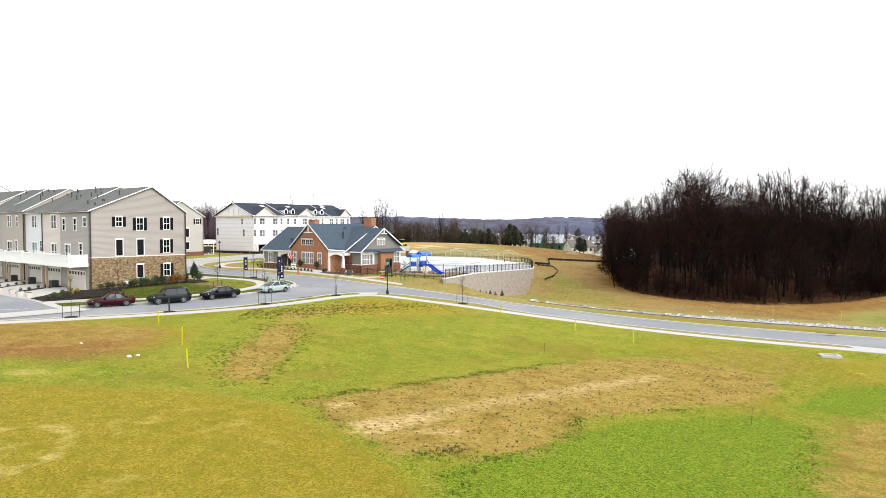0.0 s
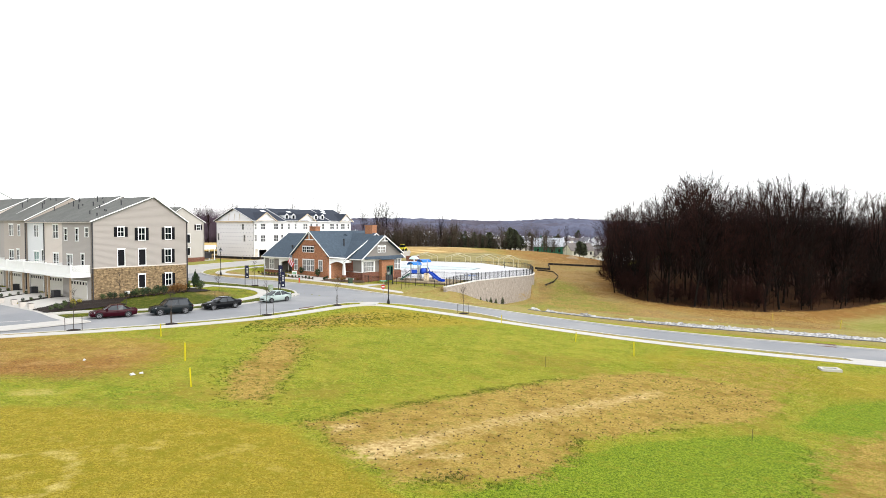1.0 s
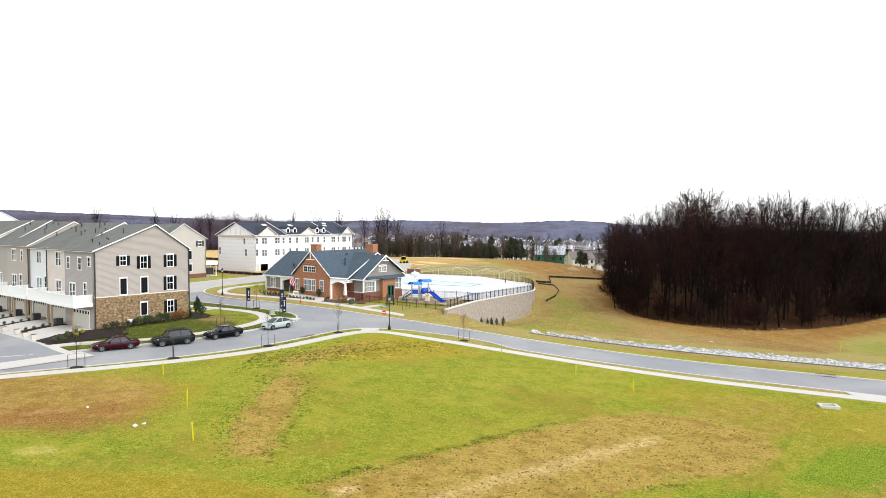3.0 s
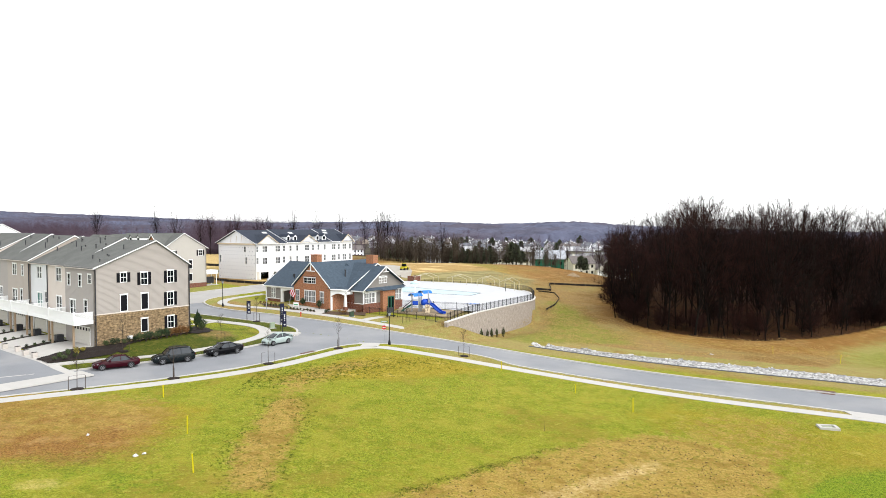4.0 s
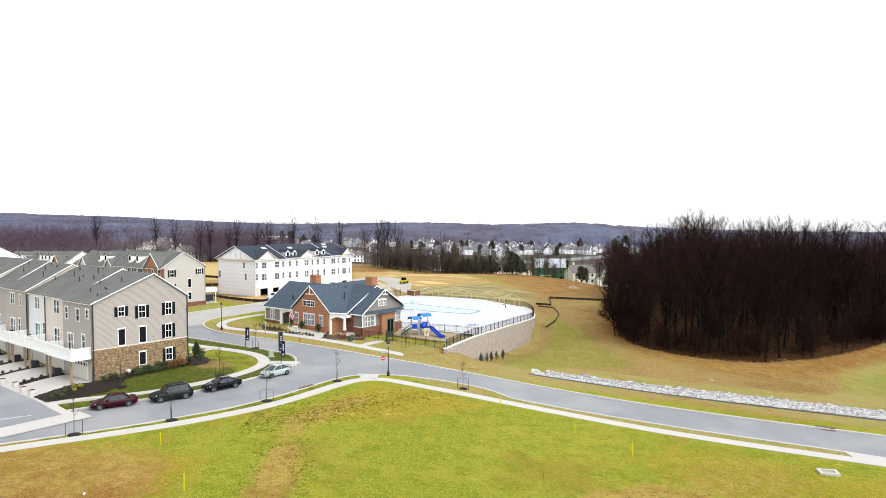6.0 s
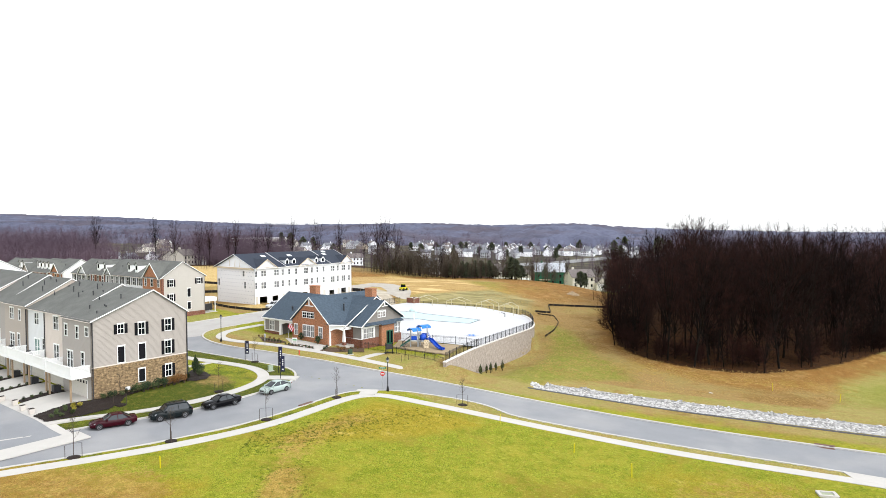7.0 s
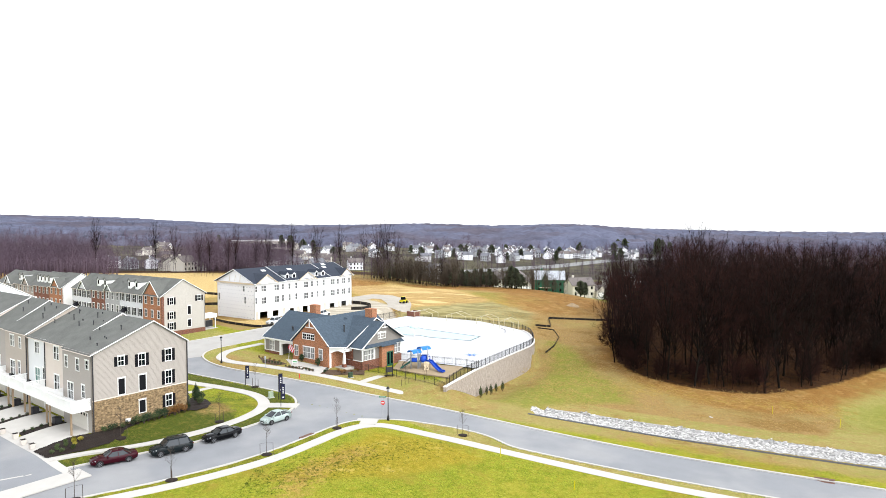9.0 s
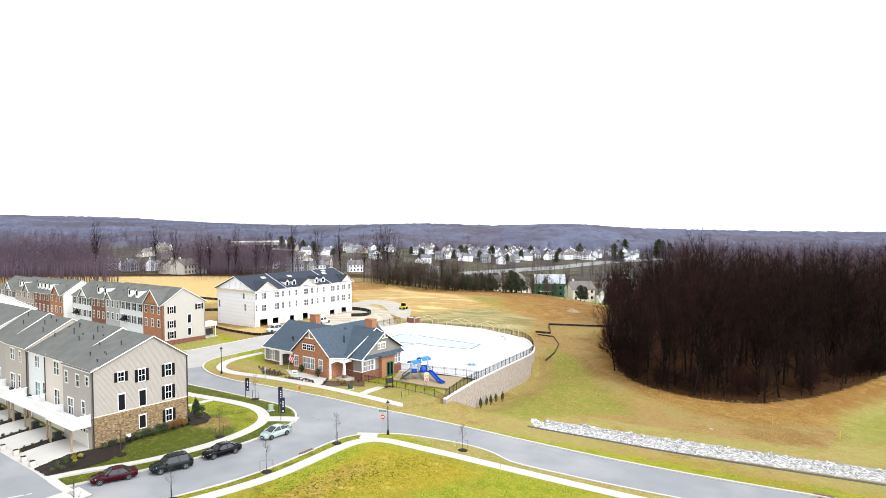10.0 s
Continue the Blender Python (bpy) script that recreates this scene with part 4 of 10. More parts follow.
for line, ends in ((A_SOUTH + B_SOUTH[14::-1], "south"), (A_NORTH + B_SOUTH[17:], "corner lawn"), (B_NORTH + C_EAST[1:], "clubhouse"), (C_WEST, "far")):
    s = swept(smoothed(line, 0.8), 0.32, 0.035, -0.35)
    lone("kerb", s, M_concrete, f"pale concrete kerb along the road, {ends} side", "kerb", kind="structure")
for line, w, txt in ((WALK_SOUTH, 1.7, "pale concrete pavement along the grass field"), (WALK_NORTH, 1.7, "pale concrete pavement round the townhouse lawn"), (WALK_CLUB, 1.8, "pale concrete pavement before the clubhouse"),
                     ([(-26.5, 96.4), (-23.9, 96.6), (-21.6, 96.4)], 2.2, "short concrete ramp at the street corner"), ([(-10.8, 89.6), (-10.6, 92.0)], 3.0, "concrete ramp at the street corner"), ([(-9.7, 118.0), (-12.5, 113.8), (-14.2, 110.4)], 1.5, "concrete path to the clubhouse fence gate")):
    lone("pavement", swept(smoothed(line, 0.8), w, 0.05, -0.2), M_concrete, txt, "pavement", kind="structure")


lone("pavement", swept(smoothed(PATH_BACK, 0.8), 1.2, 0.05, -0.2), M_concrete, "narrow concrete path to the townhouse back door", "pavement", kind="structure")


# ---- townhouse row by the side street: one thing for each dwelling ----
ROW = pose(-43.9, 81.5, 0.75, 0, 0, 142)  # local x along the row, local y towards the drives


def townhouse_near(x0, x1, front, siding, rise, windows, end_wall=None, base=M_stone, deck=(0.4, 6.8), label="", roof_step=0.0, open_end=False, vents=(), rake_on=True, ridge=-8.1):
    t = thing("townhouse", ROW @ pose(x0, 0, 0), label, "townhouse", "townhouses by the side street")
    w = x1 - x0
    fw = Wall((w, front), (-1, 0))
    holes = [hole(q) for q in windows]
    part("front_wall", pierced(fw, 0, w, -1.2, 9.6 + rise, holes), siding, t)
    for q in windows:
        opening(t, fw, q)
    part("back_wall", Shape().box(0, w, -13.0, -12.75, -1.2, 9.6 + rise), siding, t)
    zr = 12.9 + rise + roof_step
    if end_wall:
        gw = Wall((0, front), (0, -1))
        part("stone_base", pierced(gw, 0, 13, -1.2, 3.65, [hole(q) for q in end_wall]), base, t, "brown ledge-stone facing")
        b = pierced(gw, 0, 13, 3.65, 9.6 + rise, [hole(q) for q in end_wall])
        part("gable_wall", b, siding, t)
        part("gable_peak", gw.prism(Shape(), [(-0.0, 9.6), (13, 9.6), (8.1, zr - 0.15)], -0.25, 0), siding, t)
        s = Shape()
        gw.block(s, 0, 13, 3.58, 3.72, 0.002, 0.05)
        part("band", s, M_beige, t)
        for q in end_wall:
            opening(t, gw, q)
        for tt in (0.12, 12.9):
            s = Shape()
            gw.block(s, tt - 0.05, tt + 0.05, -0.4, 9.4, 0.01, 0.1)
            part("downspout", s, M_metal, t)
        s = Shape()
        gw.block(s, 4.1, 4.7, 0.1, 0.5, 0.0, 0.2)
        part("meter_box", s, M_trim, t)
    else:
        s = Shape()
        g = Wall((0, front), (0, -1))
        g.prism(s, [(0, -1.0), (13 + front, -1.0), (13 + front, 9.6 + rise), (front - ridge, zr - 0.2), (0, 9.6 + rise)], -0.2, 0)
        part("party_wall", s, M_trim if open_end else siding, t)
    if not end_wall:
        s = Shape().box(0.05, 0.15, front + 0.01, front + 0.11, -0.4, 9.4)
        part("downspout", s, M_metal, t)
    gable_roof(t, -0.18 if end_wall else -0.02, w, front + 0.2, ridge, -13.1, 9.5 + rise, zr, 9.5 + rise, M_shingle, ends=(rake_on, False), vents=vents, slim=True)
    if deck:
        a, b = deck
        y0, y1 = front + 0.004, 2.25 + 0.5 * (front < -0.3) * -0.6
        d = part("deck", Shape().box(a, b, y0, y1, 2.85, 3.0), M_trim, t, "white balcony deck on timber posts")
        part("fascia", Shape().box(a, b, y1, y1 + 0.06, 2.55, 3.0).box(a - 0.06, a, y0, y1 + 0.06, 2.55, 3.0), M_trim, d)
        part("top_rail", Shape().box(a - 0.02, b, y1 - 0.06, y1 + 0.08, 3.98, 4.07).box(a - 0.06, a + 0.08, y0, y1 - 0.06, 3.98, 4.07), M_trim, d)
        s = Shape()
        x = a
        while x < b:
            s.box(x, x + 0.07, y1 - 0.02, y1 + 0.03, 3.0, 3.98)
            x += 0.115
        y = y0 + 0.05
        while y < y1:
            s.box(a - 0.03, a + 0.02, y, y + 0.07, 3.0, 3.98)
            y += 0.115
        tagged(part("balustrade", s, M_trim, d), kind="stuff")
        for x in (a, b - 0.15):
            part("newel", Shape().box(x - 0.04, x + 0.14, y1 - 0.09, y1 + 0.09, 3.0, 4.2), M_trim, d)
        for x in (a + 0.9, b - 0.5):
            part("post", Shape().box(x - 0.1, x + 0.1, y1 - 0.35, y1 - 0.15, -1.2, 2.85), M_timber, d, "timber deck post")
    return t


near_end = [(3.4 + 0.3, 7.6, 0.75, 1.15, "sash", "shutters"), (6.45, 7.1, 0.85, 1.55, "sash", "shutters"), (10.15, 7.15, 0.85, 1.55, "sash", "shutters"),
            (3.7, 3.82, 0.85, 2.05, "blind"), (6.47, 3.8, 0.9, 2.05, "blind"), (10.1, 4.0, 0.85, 1.75, "sash", "shutters"),
            (6.4, 0.85, 0.85, 1.65, "blind"), (10.12, 0.9, 0.85, 1.55, "sash", "shutters")]
townhouse_near(0, 8.4, 0.0, M_tan, 0.0, [(8.4 - 7.2, 7.1, 0.8, 1.45, "sash"), (8.4 - 3.9, 7.05, 0.85, 1.5, "sash"), (8.4 - 1.2, 7.6, 0.85, 1.05, "sash"), (8.4 - 6.1, 3.05, 1.6, 2.1, "patio"), (8.4 - 2.4, 3.75, 0.85, 1.6, "sash"), (8.4 - 3.8, -0.5, 4.9, 2.4, "garage")], deck=(0.4, 8.1),
               end_wall=near_end, label="tan-sided end townhouse with stone base and white balcony", vents=((1.9, 0.22, 0.25), (2.6, 0.4, 0.12), (3.4, 0.42, 0.12), (3.0, 0.66, 0.5), (5.4, 0.3, 0.35), (7.2, 0.55, 0.3)))
townhouse_near(8.4, 15.8, -0.7, M_beige, 0.0, [(3.7, 7.3, 1.6, 1.75, "double"), (3.7, 3.05, 1.6, 2.1, "patio"), (3.6, -0.5, 4.9, 2.4, "garage")], deck=(0.1, 7.2), rake_on=True, roof_step=0.28, label="beige-sided townhouse with a double garage below its balcony", vents=((1.2, 0.72, 0.12), (2.2, 0.6, 0.5), (3.9, 0.78, 0.7), (5.0, 0.5, 0.55), (6.2, 0.64, 0.12), (4.4, 0.9, 0.15)))
townhouse_near(15.8, 21.8, -0.7, M_pale, 0.0, [(3.2, 7.4, 1.5, 1.6, "double"), (3.2, 3.05, 1.7, 2.2, "patio", "teal"), (5.4, 3.9, 0.8, 1.6, "sash"), (3.0, -0.5, 4.7, 2.4, "garage")], deck=(0.1, 5.8), label="pale grey townhouse with teal balcony door", roof_step=0.28, rake_on=False, vents=((1.4, 0.62, 0.7), (2.8, 0.8, 0.6), (3.6, 0.86, 0.12), (4.8, 0.45, 0.45), (5.2, 0.74, 0.12)))
townhouse_near(21.8, 30.2, -0.5, M_taupe, 0.25, [(2.9, 7.5, 1.5, 1.6, "double"), (5.9, 7.5, 0.7, 1.5, "sash"), (2.9, 3.05, 1.7, 2.2, "patio"), (5.4, 3.6, 0.8, 1.8, "sash"), (4.0, -0.5, 4.9, 2.4, "garage")], deck=(0.1, 8.2), label="taupe-sided townhouse with white balcony", roof_step=0.2, ridge=-6.9, vents=((2.2, 0.5, 0.7), (3.0, 0.84, 0.3), (5.0, 0.7, 0.6), (6.0, 0.9, 0.3)))
townhouse_near(30.2, 37.4, -0.7, M_tan, 0.25, [(2.2, 7.5, 1.5, 1.6, "double"), (3.6, 3.05, 1.7, 2.2, "patio"), (3.6, -0.5, 4.9, 2.4, "garage")], deck=(0.1, 7.0), rake_on=True, roof_step=0.4, ridge=-6.9, label="tan-sided townhouse in the middle of the row", vents=((2.6, 0.55, 0.6), (4.9, 0.8, 0.5)))
townhouse_near(37.4, 44.8, -0.2, M_beige, 0.7, [(3.4, 7.7, 1.5, 1.6, "double"), (3.6, 3.05, 1.7, 2.2, "patio"), (3.6, -0.5, 4.9, 2.4, "garage")], deck=(0.1, 7.0), label="beige townhouse with a raised roof", roof_step=0.0, ridge=-6.9, vents=((2.6, 0.4, 0.6),))
townhouse_near(44.8, 52, -0.4, M_pale, 0.7, [(3.4, 7.7, 1.5, 1.6, "double"), (3.6, 3.05, 1.7, 2.2, "patio"), (3.6, -0.5, 4.9, 2.4, "garage")], deck=(0.1, 7.0), rake_on=False, ridge=-6.9, label="pale townhouse towards the end of the row")
townhouse_near(52, 59.4, 0.0, M_tan, 2.3, [(3.4, 7.7, 1.5, 1.6, "double"), (3.6, -0.5, 4.9, 2.4, "garage")], deck=None, label="tan townhouse with a taller white end wall", open_end=True, ridge=-7.0)
townhouse_near(59.4, 67, -0.3, M_beige, 2.3, [(3.4, 7.7, 1.5, 1.6, "double"), (3.6, -0.5, 4.9, 2.4, "garage")], deck=None, label="beige townhouse at the end of the row", rake_on=False, ridge=-7.0)


# ---- second townhouse row, beyond ----
ROW2 = pose(-62.0, 144.0, 1.5, 0, 0, 142)


def dormer(parent, x, y, z, w=1.3, h=1.5, depth=2.6, mat=None):
    s = Shape().box(x - w / 2, x + w / 2, y - depth, y, z - 0.2, z + h)
    s.solid([(x - w / 2, y, z + h), (x + w / 2, y, z + h), (x, y, z + h + 0.6)], [(x - w / 2, y - depth, z + h), (x + w / 2, y - depth, z + h), (x, y - depth, z + h + 0.6)])
    d = part("dormer", s, M_trim, parent, "white gabled dormer")
    r = Shape()
    for q in (-1, 1):
        slab(r, [(x + q * (w / 2 + 0.15), y + 0.2, z + h - 0.06), (x, y + 0.2, z + h + 0.72), (x, y - depth - 0.8, z + h + 0.72), (x + q * (w / 2 + 0.15), y - depth - 0.8, z + h - 0.06)], 0.08)
    part("dormer_roof", r, mat or M_shingle, d)
    part("pane", Shape().box(x - w * 0.28, x + w * 0.28, y + 0.004, y + 0.03, z + 0.35, z + h - 0.1), M_glass, d)
    return d


def cross_gable(parent, x0, x1, y, z, rise, back, face, mat):
    xm = (x0 + x1) / 2
    s = Shape().solid([(x0, y, z), (x1, y, z), (xm, y, z + rise)], [(x0, y - 0.2, z), (x1, y - 0.2, z), (xm, y - 0.2, z + rise)])
    g = part("front_gable", s, face, parent)
    r = Shape()
    for q in (-1, 1):
        xe = x0 - 0.25 if q < 0 else x1 + 0.25
        ze = z - 0.25 * rise / (xm - x0)
        slab(r, [(xe, y + 0.3, ze + 0.12), (xm, y + 0.3, z + rise + 0.12), (xm, back, z + rise + 0.12), (xe, back, ze + 0.12)], 0.12)
    part("gable_roof", r, mat, g)
    t = Shape()
    for q in (-1, 1):
        xe = x0 - 0.25 if q < 0 else x1 + 0.25
        ze = z - 0.25 * rise / (xm - x0)
        t.solid([(xe, y + 0.3, ze - 0.06), (xm, y + 0.3, z + rise - 0.06), (xm, y + 0.3, z + rise + 0.14), (xe, y + 0.3, ze + 0.14)], [(xe, y + 0.38, ze - 0.06), (xm, y + 0.38, z + rise - 0.06), (xm, y + 0.38, z + rise + 0.14), (xe, y + 0.38, ze + 0.14)])
    part("rake_trim", t, M_trim, g)
    return g


def townhouse_far(x0, x1, face, siding, drop, gable=None, dormers=(), end_wall=None, label="", white_end=False, trim_rake=True, canopy=None):
    t = thing("townhouse", ROW2 @ pose(x0, 0, -drop), label, "townhouse", "townhouses of the second row")
    w = x1 - x0
    fw = Wall((w, 0), (-1, 0))
    k = max(2, round(w / 2.7))
    wins = [((i + 0.5) * w / k, z, 0.9, 1.6, "sash", "shutters" if face is M_pale else "") for i in range(k) for z in (6.9, 3.9)]
    wins = [q if q[5] else q[:5] for q in wins]
    part("front_wall", pierced(fw, 0, w, -1, 8.9, [hole(q) for q in wins]), face, t)
    for q in wins:
        opening(t, fw, q)
    part("back_wall", Shape().box(0, w, -10.5, -10.25, -1, 8.9), siding, t)
    gw = Wall((0, 0), (0, -1))
    if end_wall:
        b = pierced(gw, 0.0, 10.5, 0.9, 9.0, [hole(q) for q in end_wall])
        part("gable_wall", b, siding, t)
        part("gable_peak", gw.prism(Shape(), [(0, 9.0), (10.5, 9.0), (5.0, 12.2)], -0.25, 0), siding, t)
        s = Shape()
        gw.block(s, 0, 10.5, -1, 0.9, -0.25, 0.03)
        part("brick_base", s, M_brick, t)
        s = Shape()
        gw.block(s, -0.02, 0.5, -0.9, 8.8, -0.2, 0.03)
        part("brick_return", s, M_brick, t)
        for q in end_wall:
            opening(t, gw, q)
    else:
        b = Shape()
        gw.prism(b, [(0, 0), (10.5, 0), (10.5, 8.8), (5.0, 12.3), (0, 8.8)], -0.2, 0)
        part("party_wall", b, M_trim if white_end else siding, t)
    gable_roof(t, -0.18 if (end_wall or white_end) else -0.02, w, 0.4, -5.0, -10.9, 8.85, 12.4, 8.85, M_shingle, ends=(trim_rake, False), vents=((w * 0.4, 0.5, 0.4),), slim=True)
    if gable:
        cross_gable(t, *gable, 0.15, 8.85, (gable[1] - gable[0]) * 0.47, -4.8, face, M_shingle)
    for x in dormers:
        dormer(t, x, -0.9, 9.9)
    if canopy:
        part("door_canopy", Shape().solid([(canopy - 1.2, 0.02, 4.5), (canopy + 1.2, 0.02, 4.5), (canopy, 0.02, 5.5)], [(canopy - 1.2, 1.1, 4.4), (canopy + 1.2, 1.1, 4.4), (canopy, 0.7, 5.1)]), M_shutter, t, "dark metal door canopy")
    return t


far_end = [(2.25, 6.9, 0.9, 1.5, "sash", "shutters"), (9.0, 7.2, 0.9, 1.2, "sash", "shutters"), (2.2, 3.7, 0.9, 1.5, "sash", "shutters"), (6.5, 4.3, 0.8, 1.9, "blind"), (2.2, 1.3, 0.9, 1.5, "sash", "shutters"), (6.5, 1.5, 0.8, 1.6, "blind")]
townhouse_far(0, 8.3, M_brick_orange, M_cream, 0, (0.8, 7.6), end_wall=far_end, label="end townhouse with orange brick front and cream side")
townhouse_far(8.3, 19.2, M_pale, M_pale, 0.1, None, (4.4, 7.9), label="pale townhouse with two white dormers", canopy=8.2)
townhouse_far(19.2, 26.5, M_grey_siding, M_pale, 0.2, (3.7, 7.1), label="grey-sided townhouse with a small front gable")
townhouse_far(26.5, 34.0, M_brick, M_pale, 0.45, None, (1.9, 5.4), label="red brick townhouse with two white dormers")
townhouse_far(34.0, 45.0, M_pale, M_pale, 0.7, (2.2, 6.8), label="pale townhouse with a front gable", canopy=8.0)
townhouse_far(51.0, 59.4, M_brick_orange, M_pale, 1.15, (1.5, 6.7), label="brick townhouse with a white end wall", white_end=True)
townhouse_far(59.4, 70.0, M_brick, M_tan, 1.4, None, (2.4, 5.0, 7.4, 9.8), label="brick townhouse with four white dormers", trim_rake=False)
townhouse_far(70.0, 84.0, M_taupe, M_tan, 1.7, (3.0, 8.0), (10.0, 12.6), label="taupe townhouse with white dormers", trim_rake=False)
townhouse_far(84.0, 98.0, M_pale, M_tan, 2.1, (2.5, 7.5), label="pale townhouse at the end of the second row", trim_rake=False)


# ---- unfinished building wrapped in white sheeting ----
site = thing("unfinished_building", pose(-48.3, 167.2, 1.6, 0, 0, 52), "unfinished three-storey block in white house wrap", "building")
fw = Wall((0, 0), (1, 0))
wins = []
for x, wd in ((0.5, 0.6), (2.8, 1.4), (6.9, 1.4), (8.9, 0.64), (11.1, 0.64), (13.4, 0.64), (16.8, 1.4), (18.9, 0.64), (20.9, 0.64), (23.2, 0.64), (26.6, 1.4), (28.6, 0.64), (30.8, 1.4), (33.0, 0.64)):
    wins.append((x, 7.15, wd, 1.42, "double" if wd > 1 else "sash"))
    wins.append((x, 4.0 if wd > 1 else 4.1, wd, 1.6, "double" if wd > 1 else "sash"))
for x, z0, wd, ht in ((2.75, -0.4, 2.4, 2.3), (6.5, 0.35, 1.9, 1.5), (11.9, 0.35, 1.5, 1.5), (16.5, -0.3, 1.8, 2.3), (26.3, 0.35, 2.0, 1.4), (30.9, -0.3, 2.0, 2.3)):
    wins.append((x, z0, wd, ht, "void"))
for x in (0.6, 9.2, 14.0, 23.4, 28.8, 33.0):
    wins.append((x, -0.1, 0.9, 2.2, "door", M_garage))
part("front_wall", pierced(fw, 0, 34, -1.2, 9.4, [hole(q) for q in wins]), M_wrap, site)
for q in wins:
    opening(site, fw, q, glass=M_dull_glass)
sw = Wall((0, 16.5), (0, -1))
side = [(16.5 - 4.6, 7.1, 0.8, 1.4, "sash"), (16.5 - 4.0, 4.0, 0.8, 1.7, "sash"), (0.9, 4.2, 0.8, 1.8, "sash")]
b = pierced(sw, 0, 16.5, -1.2, 9.4, [hole(q) for q in side])
part("gable_wall", b, M_wrap, site)
part("gable_peak", sw.prism(Shape(), [(0, 9.4), (16.5, 9.4), (8.2, 12.6)], -0.25, 0), M_wrap, site)
for q in side:
    opening(site, sw, q, glass=M_dull_glass)
s = Shape()
sw.block(s, 0.1, 16.4, 9.0, 9.35, 0.003, 0.5)
part("pediment_ledge", s, M_plywood, site, "bare wooden ledge under the gable")
for t0 in (5.6, 8.0, 10.2):
    part("brace", sw.prism(Shape(), [(t0, 9.5), (t0 + 0.12, 9.5), (t0 + 0.4, 11.2), (t0 + 0.28, 11.2)], 0.01, 0.06), M_plywood, site, "timber brace in the gable")
part("back_wall", Shape().box(0, 34, 16.25, 16.5, -1.2, 9.4), M_wrap, site)
part("end_wall", Shape().solid([(34, 0, -1.2), (34, 16.5, -1.2), (34, 16.5, 9.4), (34, 8.2, 12.6), (34, 0, 9.4)], [(33.75, 0, -1.2), (33.75, 16.5, -1.2), (33.75, 16.5, 9.4), (33.75, 8.2, 12.6), (33.75, 0, 9.4)]), M_wrap, site)
marks = Shape()
rng = random.Random(4)
for r in range(9):
    for c in range(13):
        t0, z0 = 0.6 + c * 1.25 + (0.6 if r % 2 else 0), 0.3 + r * 0.98
        if t0 < 16 and not any(abs(t0 - q[0]) < 0.9 and q[1] - 0.4 < z0 < q[1] + q[3] + 0.4 for q in side):
            sw.block(marks, t0, t0 + 0.42, z0, z0 + 0.17, 0.002, 0.006)
for r in range(8):
    for c in range(24):
        t0, z0 = 0.9 + c * 1.4, 0.6 + r * 1.1
        if rng.random() < 0.6 and not any(abs(t0 - q[0]) < q[2] / 2 + 0.6 and q[1] - 0.4 < z0 < q[1] + q[3] + 0.4 for q in wins):
            fw.block(marks, t0, t0 + 0.3, z0, z0 + 0.12, 0.002, 0.006)
tagged(part("print_pattern", marks, M_mark, site, "faint grey marks printed on the wrap"), kind="stuff")
for i, (x0, x1, up) in enumerate(((-0.6, 9.7, 0.0), (9.7, 17.4, 0.12), (17.4, 25.6, 0.02), (25.6, 34.5, 0.12))):
    gable_roof(site, x0, x1, -0.6, 8.2, 17.1, 9.35 + up, 12.75 + up, 9.35 + up, M_shingle_dark, trim=M_trim, ends=(i != 0 or True, i == 3), vents=())


def site_gable(x0, x1, rise):
    """A cross gable on the front, its triangle still bare wrap edged with wood."""
    xm = (x0 + x1) / 2
    g = part("front_gable", Shape().solid([(x0, -0.35, 9.4), (x1, -0.35, 9.4), (xm, -0.35, 9.4 + rise)], [(x0, 0.2, 9.4), (x1, 0.2, 9.4), (xm, 0.2, 9.4 + rise)]), M_wrap, site)
    r, t = Shape(), Shape()
    for q, xe in ((-1, x0 - 0.3), (1, x1 + 0.3)):
        ze = 9.4 - 0.3 * rise / (xm - x0)
        slab(r, [(xe, -0.7, ze + 0.12), (xm, -0.7, 9.52 + rise), (xm, 7.0, 9.52 + rise), (xe, 7.0, ze + 0.12)], 0.12)
        t.solid([(xe, -0.7, ze - 0.14), (xm, -0.7, 9.26 + rise), (xm, -0.7, 9.5 + rise), (xe, -0.7, ze + 0.1)], [(xe, -0.78, ze - 0.14), (xm, -0.78, 9.26 + rise), (xm, -0.78, 9.5 + rise), (xe, -0.78, ze + 0.1)])
    t.box(x0, x1, -0.62, -0.36, 9.25, 9.4)
    part("gable_roof", r, M_shingle_dark, g)
    part("wood_edge", t, M_plywood, g)


for x0, x1, rise in ((0.4, 6.6, 2.1), (14.0, 20.0, 1.9), (29.3, 34.0, 2.0)):
    site_gable(x0, x1, rise)
for x in (11.0, 13.3, 21.2, 23.6):
    s = Shape().box(x - 0.65, x + 0.65, 0.7, 3.6, 9.7, 11.0)
    s.solid([(x - 0.65, 0.7, 11.0), (x + 0.65, 0.7, 11.0), (x, 0.7, 11.6)], [(x - 0.65, 3.6, 11.0), (x + 0.65, 3.6, 11.0), (x, 3.6, 11.6)])
    d = part("dormer", s, M_wrap, site)
    r = Shape()
    for q in (-1, 1):
        slab(r, [(x + q * 0.8, 0.5, 10.95), (x, 0.5, 11.7), (x, 4.2, 11.7), (x + q * 0.8, 4.2, 10.95)], 0.08)
    part("dormer_roof", r, M_shingle_dark, d)
    part("pane", Shape().box(x - 0.35, x + 0.35, 0.66, 0.696, 10.0, 10.9), M_glass, d)
